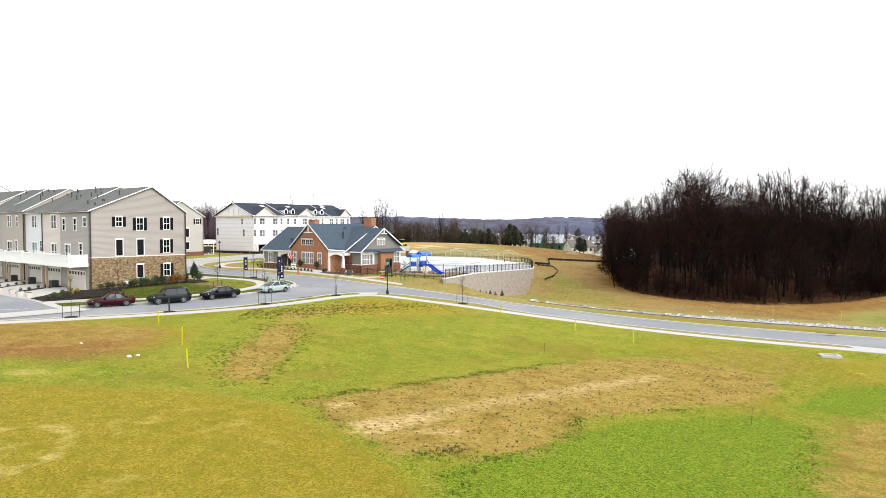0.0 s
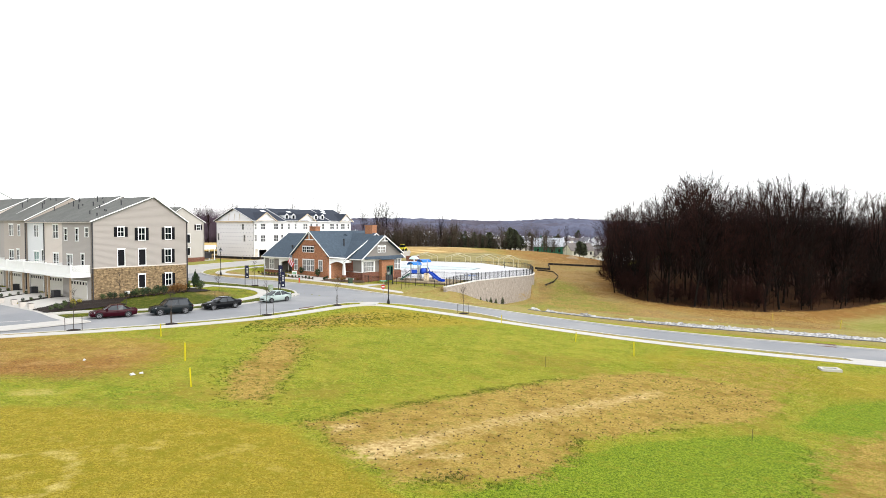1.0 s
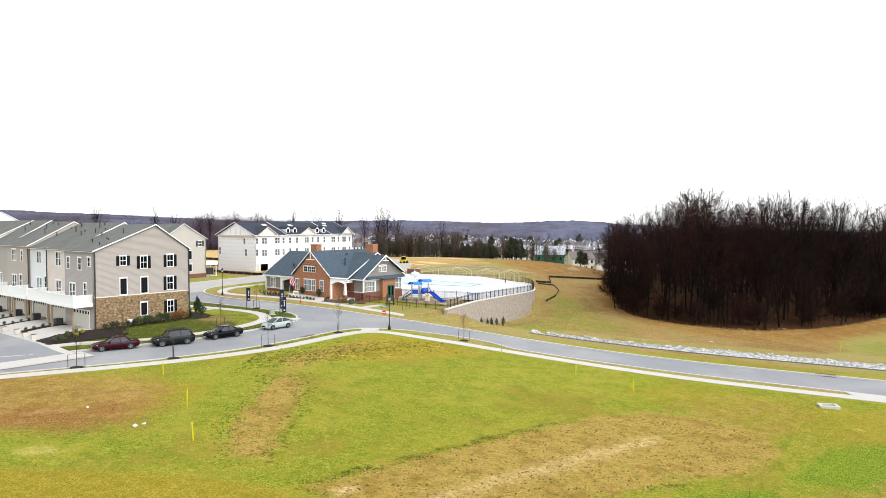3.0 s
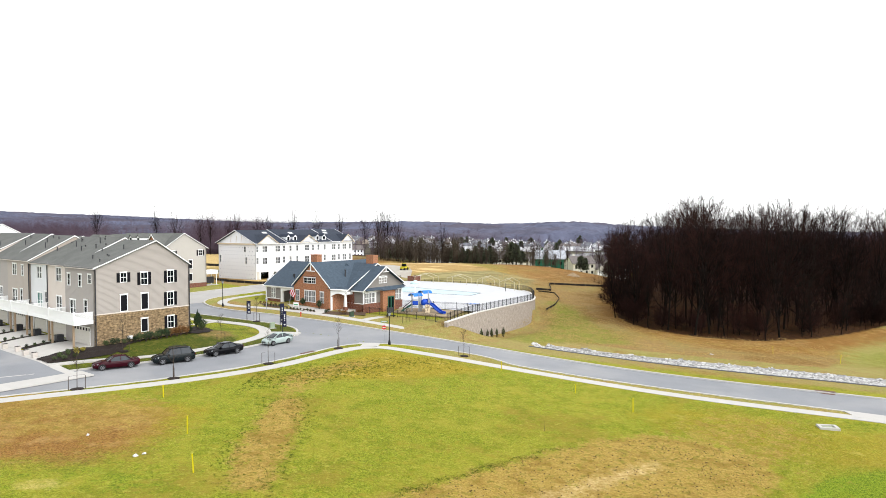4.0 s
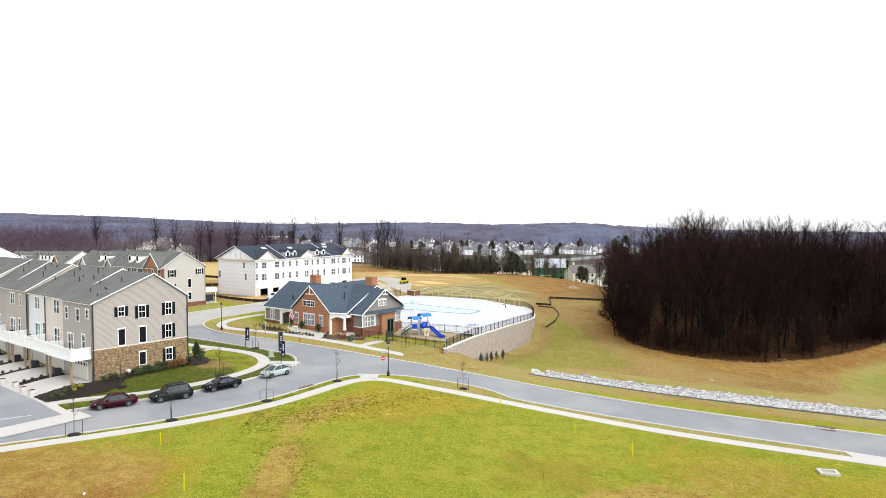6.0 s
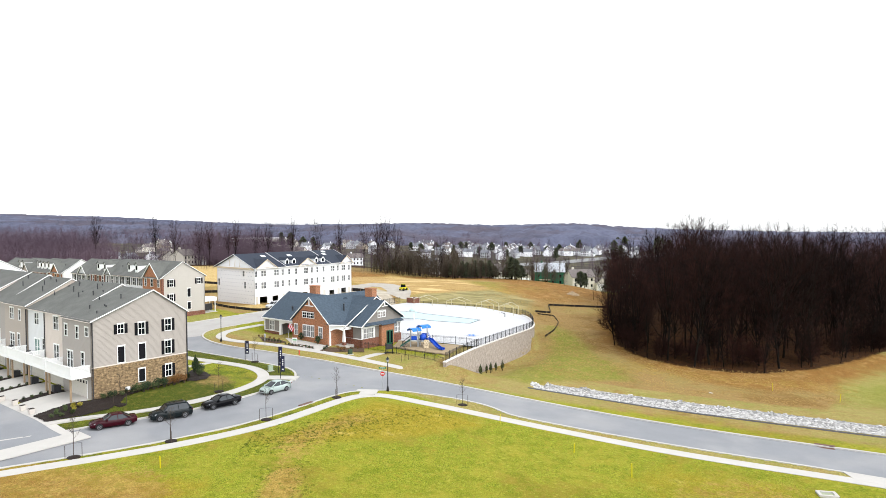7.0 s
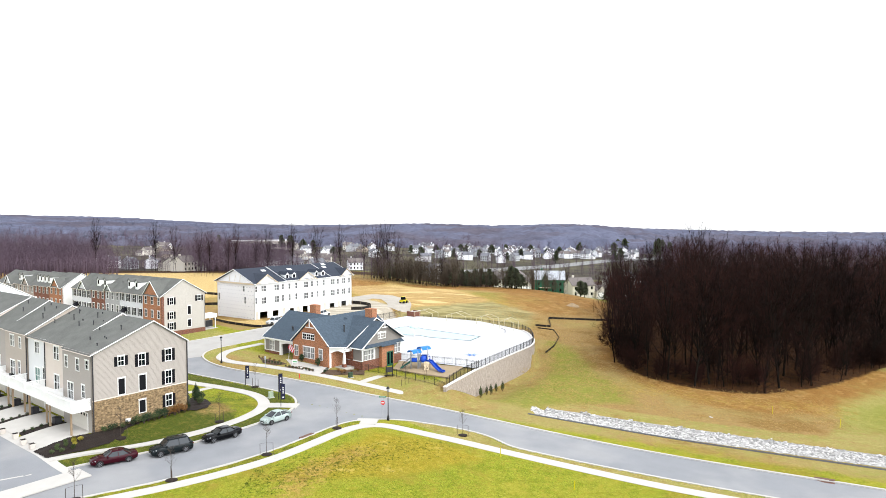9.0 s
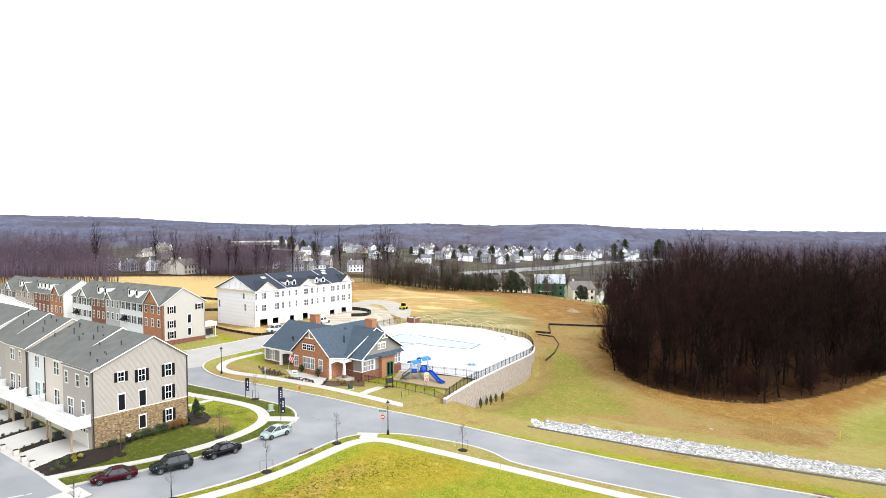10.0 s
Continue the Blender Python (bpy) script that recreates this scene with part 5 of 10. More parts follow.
for x, y in ((6.5, 5.5), (15.0, 5.2), (27.5, 5.0), (28.6, 6.6)):
    z = 9.45 + (y + 0.6) / 8.8 * 3.4 + 0.03
    part("roof_sheet", Shape().solid([(x, y, z), (x + 1.3, y, z), (x + 1.3, y + 0.9, z + 0.35), (x, y + 0.9, z + 0.35)], [(x, y, z + 0.06), (x + 1.3, y, z + 0.06), (x + 1.3, y + 0.9, z + 0.41), (x, y + 0.9, z + 0.41)]), M_trim, site)

# ---- clubhouse ----
club = thing("clubhouse", pose(-22.4, 119.85, 0.1, 0, 0, 142), "brick and grey-sided clubhouse with slate-blue shingle roof", "clubhouse")


def arch_over(shape, wall, t0, t1, z, top, o0, o1, k=8):
    """A lintel whose underside is a flat arch."""
    under = [(t0 + (t1 - t0) * i / k, z + 0.55 * math.sin(math.pi * i / k)) for i in range(k + 1)]
    wall.prism(shape, under + [(t1, top), (t0, top)], o0, o1)


# brick front gable: local x from -1.7 to 8.2 on y = 0
fw = Wall((8.2, 0), (-1, 0))
wins = [(8.2 - 3.6, 4.75, 3.2, 0.95, "triple"), (8.2 - 3.55, 1.25, 3.1, 2.0, "triple"), (8.2 - 7.1, 1.3, 0.95, 1.9, "sash"), (8.2 - 0.2, 1.3, 0.95, 1.9, "sash")]
b = pierced(fw, 0, 9.9, -0.8, 4.0, [hole(q) for q in wins])
for z0, z1 in ((4.0, 4.75), (4.75, 5.7), (5.7, 8.15)):
    l0, l1 = 4.95 * (z0 - 4.0) / 4.2, 4.95 * (z1 - 4.0) / 4.2
    if z0 == 4.75:
        fw.prism(b, [(l0, z0), (8.2 - 3.6 - 1.6, z0), (8.2 - 3.6 - 1.6, z1), (l1, z1)], -0.25, 0)
        fw.prism(b, [(8.2 - 3.6 + 1.6, z0), (9.9 - l0, z0), (9.9 - l1, z1), (8.2 - 3.6 + 1.6, z1)], -0.25, 0)
    else:
        fw.prism(b, [(l0, z0), (9.9 - l0, z0), (9.9 - l1, z1), (l1, z1)], -0.25, 0)
part("brick_gable", b, M_brick_orange, club)
for q in wins:
    opening(club, fw, q, glass=M_curtain if q[1] < 2 else M_glass)
s = Shape()
arch_over(s, fw, 8.2 - 3.6 - 1.8, 8.2 - 3.6 + 1.8, 5.55, 6.05, 0.0, 0.04)
part("arch_trim", s, M_brick, club)
s = Shape()
for x in (8.2, -1.7):
    s.box(min(x, x - 0.25 if x > 0 else x + 0.25), max(x, x - 0.25 if x > 0 else x + 0.25), -8.0, -0.25, -0.8, 4.0)
part("brick_return", s, M_brick_orange, club)
# left wing, set back 1.5 m
lw = Wall((18.8, -1.5), (-1, 0))
bay = [(2.4, 1.1, 1.35, 1.8, "double")]
part("wing_wall", pierced(lw, 0, 4.9, 0.85, 3.4, [hole(q) for q in bay]), M_clubgrey, club)
s = Shape()
lw.block(s, 0, 4.9, -0.9, 0.85, -0.25, 0.05)
part("brick_base", s, M_brick, club)
for q in bay:
    opening(club, lw, q, glass=M_curtain)
part("sill_band", lw.block(Shape(), 0, 4.9, 0.852, 0.98, 0.05, 0.09), M_trim, club)
s = Shape()
for t0, t1 in ((-0.02, 0.25), (4.75, 5.0)):
    lw.block(s, t0, t1, 0.87, 3.35, 0.004, 0.07)
lw.block(s, -0.05, 5.0, 3.08, 3.38, 0.07, 0.13)
part("corner_board", s, M_trim, club)
part("left_wall", Shape().box(18.55, 18.8, -14.6, -1.75, -0.9, 3.4).solid([(18.55, -14.6, 3.4), (18.55, -1.75, 3.4), (18.55, -8.0, 7.75)], [(18.8, -14.6, 3.4), (18.8, -1.75, 3.4), (18.8, -8.0, 7.75)]), M_clubgrey, club)
part("back_wall", Shape().box(8.2, 18.55, -14.6, -14.35, -0.9, 3.4).box(-3.0, 8.2, -18.4, -18.15, -0.9, 3.2), M_clubgrey, club)
# arched entry between wing and brick gable
s = Shape()
arch_over(s, lw, 5.0, 10.5, 2.3, 3.4, -0.3, 0.1)
part("entry_arch", s, M_trim, club, "white arched lintel of the entry")
part("entry_wall", Shape().box(8.2, 13.9, -4.6, -4.35, -0.8, 4.0), M_brick, club)
part("entry_side", Shape().box(13.65, 13.9, -4.35, -1.75, -0.8, 3.4), M_clubgrey, club)
for x in (13.6, 9.0):
    c = part("column", Shape().solid([(x - 0.35, -1.75, -0.6), (x + 0.35, -1.75, -0.6), (x + 0.35, -1.25, -0.6), (x - 0.35, -1.25, -0.6)], [(x - 0.22, -1.65, 2.7), (x + 0.22, -1.65, 2.7), (x + 0.22, -1.35, 2.7), (x - 0.22, -1.35, 2.7)]), M_trim, club)
ew = Wall((13.0, -4.35), (-1, 0))
opening(club, ew, (1.8, -0.1, 1.7, 2.4, "door", M_shutter))
# right porch: an arched beam from the brick gable's corner to one column, and a beam back to the wing
rp = Wall((-1.75, -0.3), (-1.75, -2.15))
s = Shape()
arch_over(s, rp, 0.0, 2.75, 2.5, 3.66, -0.22, 0.04)
part("porch_arch", s, M_trim, club, "white arched beam of the porch")
part("porch_beam", Wall((-3.62, -2.6), (0, -1)).block(Shape(), 0.06, 1.5, 2.8, 3.3, -0.3, 0.0), M_trim, club)
part("pilaster", Shape().box(-1.95, -1.704, -0.62, -0.3, -0.6, 2.5), M_trim, club, "white pilaster on the brick corner")
x, y = -3.4, -2.45
part("column_base", Shape().box(x - 0.32, x + 0.32, y - 0.32, y + 0.32, -0.9, 0.6), M_brick, club)
part("column", Shape().solid([(x - 0.24, y - 0.24, 0.6), (x + 0.24, y - 0.24, 0.6), (x + 0.24, y + 0.24, 0.6), (x - 0.24, y + 0.24, 0.6)], [(x - 0.14, y - 0.14, 2.85), (x + 0.14, y - 0.14, 2.85), (x + 0.14, y + 0.14, 2.85), (x - 0.14, y + 0.14, 2.85)]).box(x - 0.22, x + 0.22, y - 0.22, y + 0.22, 2.85, 2.97), M_trim, club, "white tapered porch column")
part("porch_floor", Shape().box(-4.3, -1.7, -4.1, -1.7, -0.5, 0.02), M_concrete, club)
# right wing
ww = Wall((-1.7, -4.15), (-1, 0))
part("wing_front", pierced(ww, 0, 4.5, 1.05, 3.6, []), M_clubgrey, club)
s = Shape()
ww.block(s, 0, 4.55, -0.9, 1.05, -0.25, 0.05)
part("brick_base", s, M_brick, club)
rw = Wall((-6.2, -4.15), (0, -1))
rwin = [(1.8, 1.2, 2.5, 1.75, "triple"), (9.4, 1.4, 2.1, 1.8, "triple")]
part("wing_side", pierced(rw, 0, 10.75, 1.05, 3.5, [hole(q) for q in rwin]), M_clubgrey, club)
part("wing_gable", rw.prism(Shape(), [(-0.0, 3.5), (10.75, 3.5), (10.75, 4.2), (5.55, 7.5)], -0.25, 0), M_clubgrey, club)
s = Shape()
rw.block(s, -0.05, 10.8, -1.2, 1.05, -0.25, 0.05)
part("brick_base", s, M_brick, club)
for q in rwin:
    opening(club, rw, q, glass=M_curtain)
opening(club, Wall((-6.23, -4.15), (0, -1)), (5.3, 4.7, 2.0, 0.95, "arch"))
s = Shape()
arch_over(s, rw, 4.15, 6.45, 5.5, 5.95, 0.03, 0.1)
part("arch_trim", s, M_trim, club)
for t0 in (-0.02, 3.2, 8.1, 10.5):
    part("corner_board", rw.block(Shape(), t0, t0 + 0.26, 1.06, 3.1, 0.004, 0.07), M_trim, club)
part("frieze", rw.block(Shape(), -0.05, 10.8, 3.15, 3.5, 0.004, 0.08), M_trim, club)
part("sill_band", ww.block(Shape(), 0, 4.55, 1.052, 1.2, 0.004, 0.06), M_trim, club)
part("entry_bay", Shape().box(-6.95, -6.25, -12.1, -8.7, -1.2, 3.2), M_brick_orange, club, "brick entry bay with green doors")
for y0, y1 in ((-11.75, -10.9), (-10.86, -10.0)):
    leaf = part("door", Shape().box(-7.02, -6.954, y0, y1, -0.9, 2.1), M_green_door, club, "dark green glazed door")
    part("pane", Shape().box(-7.035, -7.024, y0 + 0.16, y1 - 0.16, -0.3, 1.9), M_glass, leaf)
part("porch_back", Shape().box(-4.0, -1.96, -4.146, -4.09, 0.03, 3.2), M_brick, club, "brick wall inside the porch")
pent = Shape()
slab(pent, [(-6.95, -4.4, 3.52), (-6.95, -15.0, 3.52), (-6.22, -15.0, 3.95), (-6.22, -4.4, 3.95)], 0.1)
slab(pent, [(-7.4, -8.4, 3.36), (-7.4, -12.4, 3.36), (-6.96, -12.4, 3.58), (-6.96, -8.4, 3.58)], 0.1)
part("pent_roof", pent, M_shingle_club, club)
# roofs: the left block, the long brick gable, the right block and the side wing
R = Shape()
slab(R, [(2.0, -1.1, 3.42), (19.2, -1.1, 3.42), (19.2, -8.0, 8.08), (2.0, -8.0, 8.08)])
slab(R, [(2.0, -8.0, 8.08), (19.2, -8.0, 8.08), (19.2, -15.0, 3.42), (2.0, -15.0, 3.42)])
slab(R, [(-3.6, -2.3, 3.36), (3.0, -2.3, 3.36), (3.0, -10.75, 8.2), (-3.6, -10.75, 8.2)])
slab(R, [(-3.6, -10.75, 8.2), (3.0, -10.75, 8.2), (3.0, -19.0, 3.4), (-3.6, -19.0, 3.4)])
roof = part("main_roof", R, M_shingle_club, club)
C = Shape()
slab(C, [(8.45, 0.3, 4.15), (3.05, 0.3, 8.65), (3.55, -17.0, 8.65), (8.45, -17.0, 4.15)])
slab(C, [(-2.35, 0.3, 4.15), (3.05, 0.3, 8.65), (3.55, -17.0, 8.65), (-2.35, -17.0, 4.15)])
slab(C, [(8.45, -17.0, 4.15), (3.55, -17.0, 8.65), (-2.35, -17.0, 4.15)], 0.1)
part("gable_roof", C, M_shingle_club, club)
W = Shape()
slab(W, [(-6.8, -3.6, 3.5), (-6.8, -9.7, 7.8), (1.0, -9.7, 7.8), (1.0, -3.6, 3.5)])
slab(W, [(-6.8, -15.0, 4.45), (-6.8, -9.7, 7.8), (1.0, -9.7, 7.8), (1.0, -15.0, 4.45)])
part("wing_roof", W, M_shingle_club, club)
gb = Shape().solid([(-3.3, -2.4, 3.2), (-3.3, -18.4, 3.2), (-3.3, -10.75, 7.95)], [(-3.1, -2.4, 3.2), (-3.1, -18.4, 3.2), (-3.1, -10.75, 7.95)])
part("main_gable_wall", gb, M_clubgrey, club)


def rake(p, q, out, drop=0.15, thick=0.08):
    p, q, out = Vector(p), Vector(q), Vector(out)
    d = Vector((0, 0, drop))
    up = Vector((0, 0, 0.04))
    return Shape().solid([p - d, q - d, q + up, p + up], [p - d + out * thick, q - d + out * thick, q + up + out * thick, p + up + out * thick])


for p, q, o in (((8.45, 0.3, 4.15), (3.05, 0.3, 8.65), (0, 1, 0)), ((-2.35, 0.3, 4.15), (3.05, 0.3, 8.65), (0, 1, 0)), ((-3.6, -2.3, 3.36), (-3.6, -10.75, 8.2), (-1, 0, 0)), ((-3.6, -19.0, 3.4), (-3.6, -10.75, 8.2), (-1, 0, 0)),
                ((-6.8, -3.6, 3.5), (-6.8, -9.7, 7.8), (-1, 0, 0)), ((-6.8, -15.0, 4.45), (-6.8, -9.7, 7.8), (-1, 0, 0)), ((-3.6, -2.3, 3.36), (-1.9, -2.3, 3.36), (0, 1, 0)), ((8.2, -1.1, 3.42), (19.2, -1.1, 3.42), (0, 1, 0)), ((19.2, -1.1, 3.42), (19.2, -8.0, 8.08), (1, 0, 0)), ((19.2, -15.0, 3.42), (19.2, -8.0, 8.08), (1, 0, 0)), ((-6.8, -3.6, 3.5), (-3.7, -3.6, 3.5), (0, 1, 0))):
    part("rake_trim", rake(p, q, o), M_trim, roof)
s = Shape().box(1.85, 4.25, 0.2, 0.28, 6.95, 7.12).box(2.95, 3.15, 0.2, 0.28, 7.12, 8.35)
part("gable_bracket", s, M_trim, roof)
s = Shape().box(-6.86, -6.76, -10.5, -8.9, 6.7, 6.85).box(-6.86, -6.76, -9.8, -9.6, 6.85, 7.55)
part("gable_bracket", s, M_trim, roof)
for x, y, zt in ((-1.7, -11.2, 9.6), (13.1, -9.9, 9.35)):
    c = part("chimney", Shape().box(x - 0.95, x + 0.95, y - 0.65, y + 0.65, 6.5, zt), M_brick_orange, club, "square orange-red brick chimney")
    part("cap", Shape().box(x - 1.02, x + 1.02, y - 0.72, y + 0.72, zt, zt + 0.14), M_brick_orange, c)
K = Shape()
slab(K, [(-1.72, 0.28, 4.12), (-2.34, 0.28, 4.12), (-3.75, -2.45, 3.84), (-3.62, -3.2, 3.9), (-2.2, -3.2, 4.2), (-1.72, -2.0, 4.2)], 0.12)
part("porch_roof", K, M_shingle_club, club)
part("rake_trim", rake((-2.36, 0.29, 4.0), (-3.77, -2.45, 3.72), (-0.89, 0.46, 0)), M_trim, roof)
part("roof_vent", Shape().turned(-0.3, -5.4, [(0.12, 4.9), (0.12, 7.0), (0.18, 7.0), (0.18, 7.15)], 8), M_metal, roof)
for x, y in ((12.2, -3.4), (12.9, -3.8)):
    part("roof_vent", Shape().turned(x, y, [(0.1, 4.6), (0.1, 5.7), (0.2, 5.7), (0.2, 5.8)], 8), M_metal, roof)


# ---- drives, alley and planting beds of the near townhouse row ----
def row_xy(x, y):
    q = ROW @ Vector((x, y, 0))
    return q.x, q.y


def draped(name, outline, mat, dz, label, category, step=1.0, kind="structure", local=None, thick=0.12):
    """A slab over a convex four-sided plan that follows the land."""
    a, b, c, d = [np.array(local(*q) if local else q, float) for q in outline]
    nu = max(2, int(np.hypot(*(b - a)) / step) + 1)
    nv = max(2, int(np.hypot(*(d - a)) / step) + 1)
    s = Shape()
    for low in (False, True):
        for j in range(nv + 1):
            for i in range(nu + 1):
                p = (a * (1 - i / nu) + b * i / nu) * (1 - j / nv) + (d * (1 - i / nu) + c * i / nu) * (j / nv)
                s.v.append((p[0], p[1], float(land(p[0], p[1])) + dz - (thick if low else 0)))
    k, n = nu + 1, (nu + 1) * (nv + 1)
    s.f = [(j * k + i, j * k + i + 1, j * k + k + i + 1, j * k + k + i) for j in range(nv) for i in range(nu)]
    rim = [i for i in range(nu)] + [j * k + nu for j in range(nv)] + [nv * k + i for i in range(nu, 0, -1)] + [j * k for j in range(nv, 0, -1)]
    s.f += [(p, q, q + n, p + n) for p, q in zip(rim, rim[1:] + rim[:1])]
    return lone(name, s, mat, label, category, kind=kind)


draped("alley", [(-11.0, 13.2), (66, 13.2), (66, 6.8), (-9.2, 6.8)], M_asphalt, 0.03, "grey asphalt alley behind the townhouses", "road", 2.0, local=row_xy)
draped("crossing", [(43.2, 67.8), (58, 60.9), (58, 62.3), (43.2, 70.0)], M_concrete, 0.057, "pale concrete crossing between pavement and kerb", "pavement", 1.0)
draped("apron", [(-12.2, 14.6), (-9.1, 14.6), (-8.3, 5.2), (-11.4, 5.2)], M_concrete, 0.055, "pale concrete apron at the alley mouth", "pavement", 1.0, local=row_xy)
draped("gutter", [(-9.0, 6.9), (66, 6.9), (66, 5.9), (-9.0, 5.9)], M_concrete, 0.05, "pale concrete gutter strip along the alley", "pavement", 2.0, local=row_xy)
for x0, x1 in ((0.6, 7.2), (9.0, 14.8), (15.9, 21.1), (22.6, 28.8), (30.8, 36.6), (38, 44), (45.4, 51.2), (52.6, 58.6), (60, 66)):
    draped("driveway", [(x0, 5.88), (x1, 5.88), (x1, -0.3), (x0, -0.3)], M_concrete, 0.06, "pale concrete driveway before a garage", "driveway", 1.0, local=row_xy)
for x0, x1 in ((7.35, 8.85), (14.95, 15.75), (21.25, 22.45), (28.95, 30.65), (36.75, 37.85)):
    draped("planting_strip", [(x0, 5.4), (x1, 5.4), (x1, 0.1), (x0, 0.1)], M_mulch, 0.05, "dark mulched strip between two driveways", "planting bed", 0.8, local=row_xy)


def leafy(rng, rx, ry, rz, n, size, base=0.0):
    """A clump of small leaves on a few stems, uneven and with gaps."""
    s = Shape()
    for _ in range(n):
        while True:
            p = Vector((rng.uniform(-1, 1), rng.uniform(-1, 1), rng.uniform(-1, 1)))
            if 0.25 < p.length < 1:
                break
        lump = 0.72 + 0.4 * noise.noise(p * 2.2 + Vector((rx * 9, rz * 7, n)))
        c = Vector((p.x * rx * lump, p.y * ry * lump, base + rz * (1 + p.z * lump)))
        a = Vector((rng.gauss(0, 1), rng.gauss(0, 1), rng.gauss(0, 1))).normalized() * size * rng.uniform(0.6, 1.3)
        b = a.orthogonal().normalized() * size * rng.uniform(0.3, 0.6)
        s.face(c - a, c + b, c + a, c - b)
    return s


M_leaf = material("shrub_leaf", (0.045, 0.065, 0.018), 0.7, spread=0.3, island=0.4)
M_leaf_dark = material("evergreen_leaf", (0.022, 0.042, 0.014), 0.7, spread=0.3, island=0.4)
M_leaf_rust = material("winter_leaf", (0.16, 0.075, 0.02), 0.8, spread=0.3, island=0.4)
M_leaf_yellow = material("yellow_blossom", (0.26, 0.22, 0.02), 0.6, spread=0.2, island=0.3)
M_twig = material("twig_bark", (0.06, 0.045, 0.035), 0.9, spread=0.3, scale=5)


def shrub_kind(name, seed, rx, ry, rz, n, size, mat, label, cone=False):
    rng = random.Random(seed)
    t = thing(name, pose(0, 0, -200), label, "shrub")
    s = leafy(rng, rx, ry, rz, n, size, 0.03)
    if cone:
        s.v = [(x * (1.12 - z / (2.1 * rz)), y * (1.12 - z / (2.1 * rz)), z) for x, y, z in s.v]
    part("foliage", s, mat, t)
    st = Shape()
    for i in range(5):
        a = 2 * math.pi * i / 5 + rng.random()
        st.rod((0.04 * math.cos(a), 0.04 * math.sin(a), -0.1), (rx * 0.55 * math.cos(a), ry * 0.55 * math.sin(a), rz * 1.2), 0.025, 0.01, 4)
    part("stem", st, M_twig, t)
    return t


SHRUB = shrub_kind("shrub", 1, 0.55, 0.55, 0.42, 260, 0.085, M_leaf, "low rounded green shrub in mulch")
SHRUB_DARK = shrub_kind("shrub", 2, 0.45, 0.45, 0.5, 260, 0.08, M_leaf_dark, "small dark evergreen shrub in mulch")
SHRUB_RUST = shrub_kind("shrub", 3, 0.6, 0.6, 0.5, 240, 0.085, M_leaf_rust, "rust-brown winter shrub against the wall")
SHRUB_YELLOW = shrub_kind("shrub", 4, 0.5, 0.5, 0.35, 240, 0.08, M_leaf_yellow, "yellow flowering shrub in the corner bed")
CONE = shrub_kind("cypress", 5, 1.0, 1.0, 1.45, 1500, 0.13, M_leaf_dark, "conical dark green cypress on the lawn", True)
CONE_TALL = shrub_kind("cypress", 7, 0.62, 0.62, 1.05, 640, 0.1, M_leaf, "slim young evergreen on the grass bank", True)
CONE_SMALL = shrub_kind("cypress", 6, 0.6, 0.6, 0.8, 420, 0.1, M_leaf_dark, "young bushy evergreen on the grass bank")
rng = random.Random(11)


def plant(kind, x, y, scale=1.0, group="", dz=0.0, fun=land):
    ob = copy_thing(kind, Matrix.Translation((x, y, float(fun(x, y)) + dz)) @ pose(0, 0, 0, 0, 0, rng.uniform(0, 360)) @ Matrix.Scale(scale * rng.uniform(0.85, 1.15), 4))
    if group:
        ob["group"] = group
    return ob


for x0 in (8.1, 15.35, 21.85, 29.8):
    for i in range(5):
        plant(SHRUB if i % 2 else SHRUB_DARK, *row_xy(x0 + rng.uniform(-0.1, 0.1), 0.9 + i * 1.0), 0.6, "shrubs between driveways")
# bed along the gable wall and at the corner
BED = [(-48.4, 76.5), (-45.6, 74.5), (-42.4, 76.8), (-40.7, 79.2), (-40.3, 81.3), (-40.6, 83.4), (-39.7, 85.8), (-37.8, 88.6), (-36.0, 90.8), (-34.4, 90.9), (-33.5, 92.4), (-33.9, 95.2), (-35.6, 97.9), (-38.0, 98.8), (-37.5, 92.0), (-43.9, 81.6), (-46.0, 80.0)]


def flat_bed(name, outline, local, mat, dz, label):
    pts = [local(*q) for q in outline]
    arr = np.array(pts)
    x0, y0, x1, y1 = *arr.min(0), *arr.max(0)
    xs, ys = np.arange(x0, x1 + 0.14, 0.14), np.arange(y0, y1 + 0.14, 0.14)
    X, Y = np.meshgrid(xs, ys)
    ins = depth_in(pts, X, Y) > -0.05
    Z = land(X, Y) + dz + 0.05 * np.sin(X * 3.1) * np.sin(Y * 2.7)
    s = Shape()
    idx = {}
    for j in range(len(ys) - 1):
        for i in range(len(xs) - 1):
            if ins[j, i] and ins[j, i + 1] and ins[j + 1, i] and ins[j + 1, i + 1]:
                f = []
                for jj, ii in ((j, i), (j, i + 1), (j + 1, i + 1), (j + 1, i)):
                    if (jj, ii) not in idx:
                        idx[jj, ii] = len(s.v)
                        s.v.append((X[jj, ii], Y[jj, ii], Z[jj, ii]))
                    f.append(idx[jj, ii])
                s.f.append(tuple(f))
    return lone(name, s, mat, label, "planting bed", kind="structure", smooth=True)


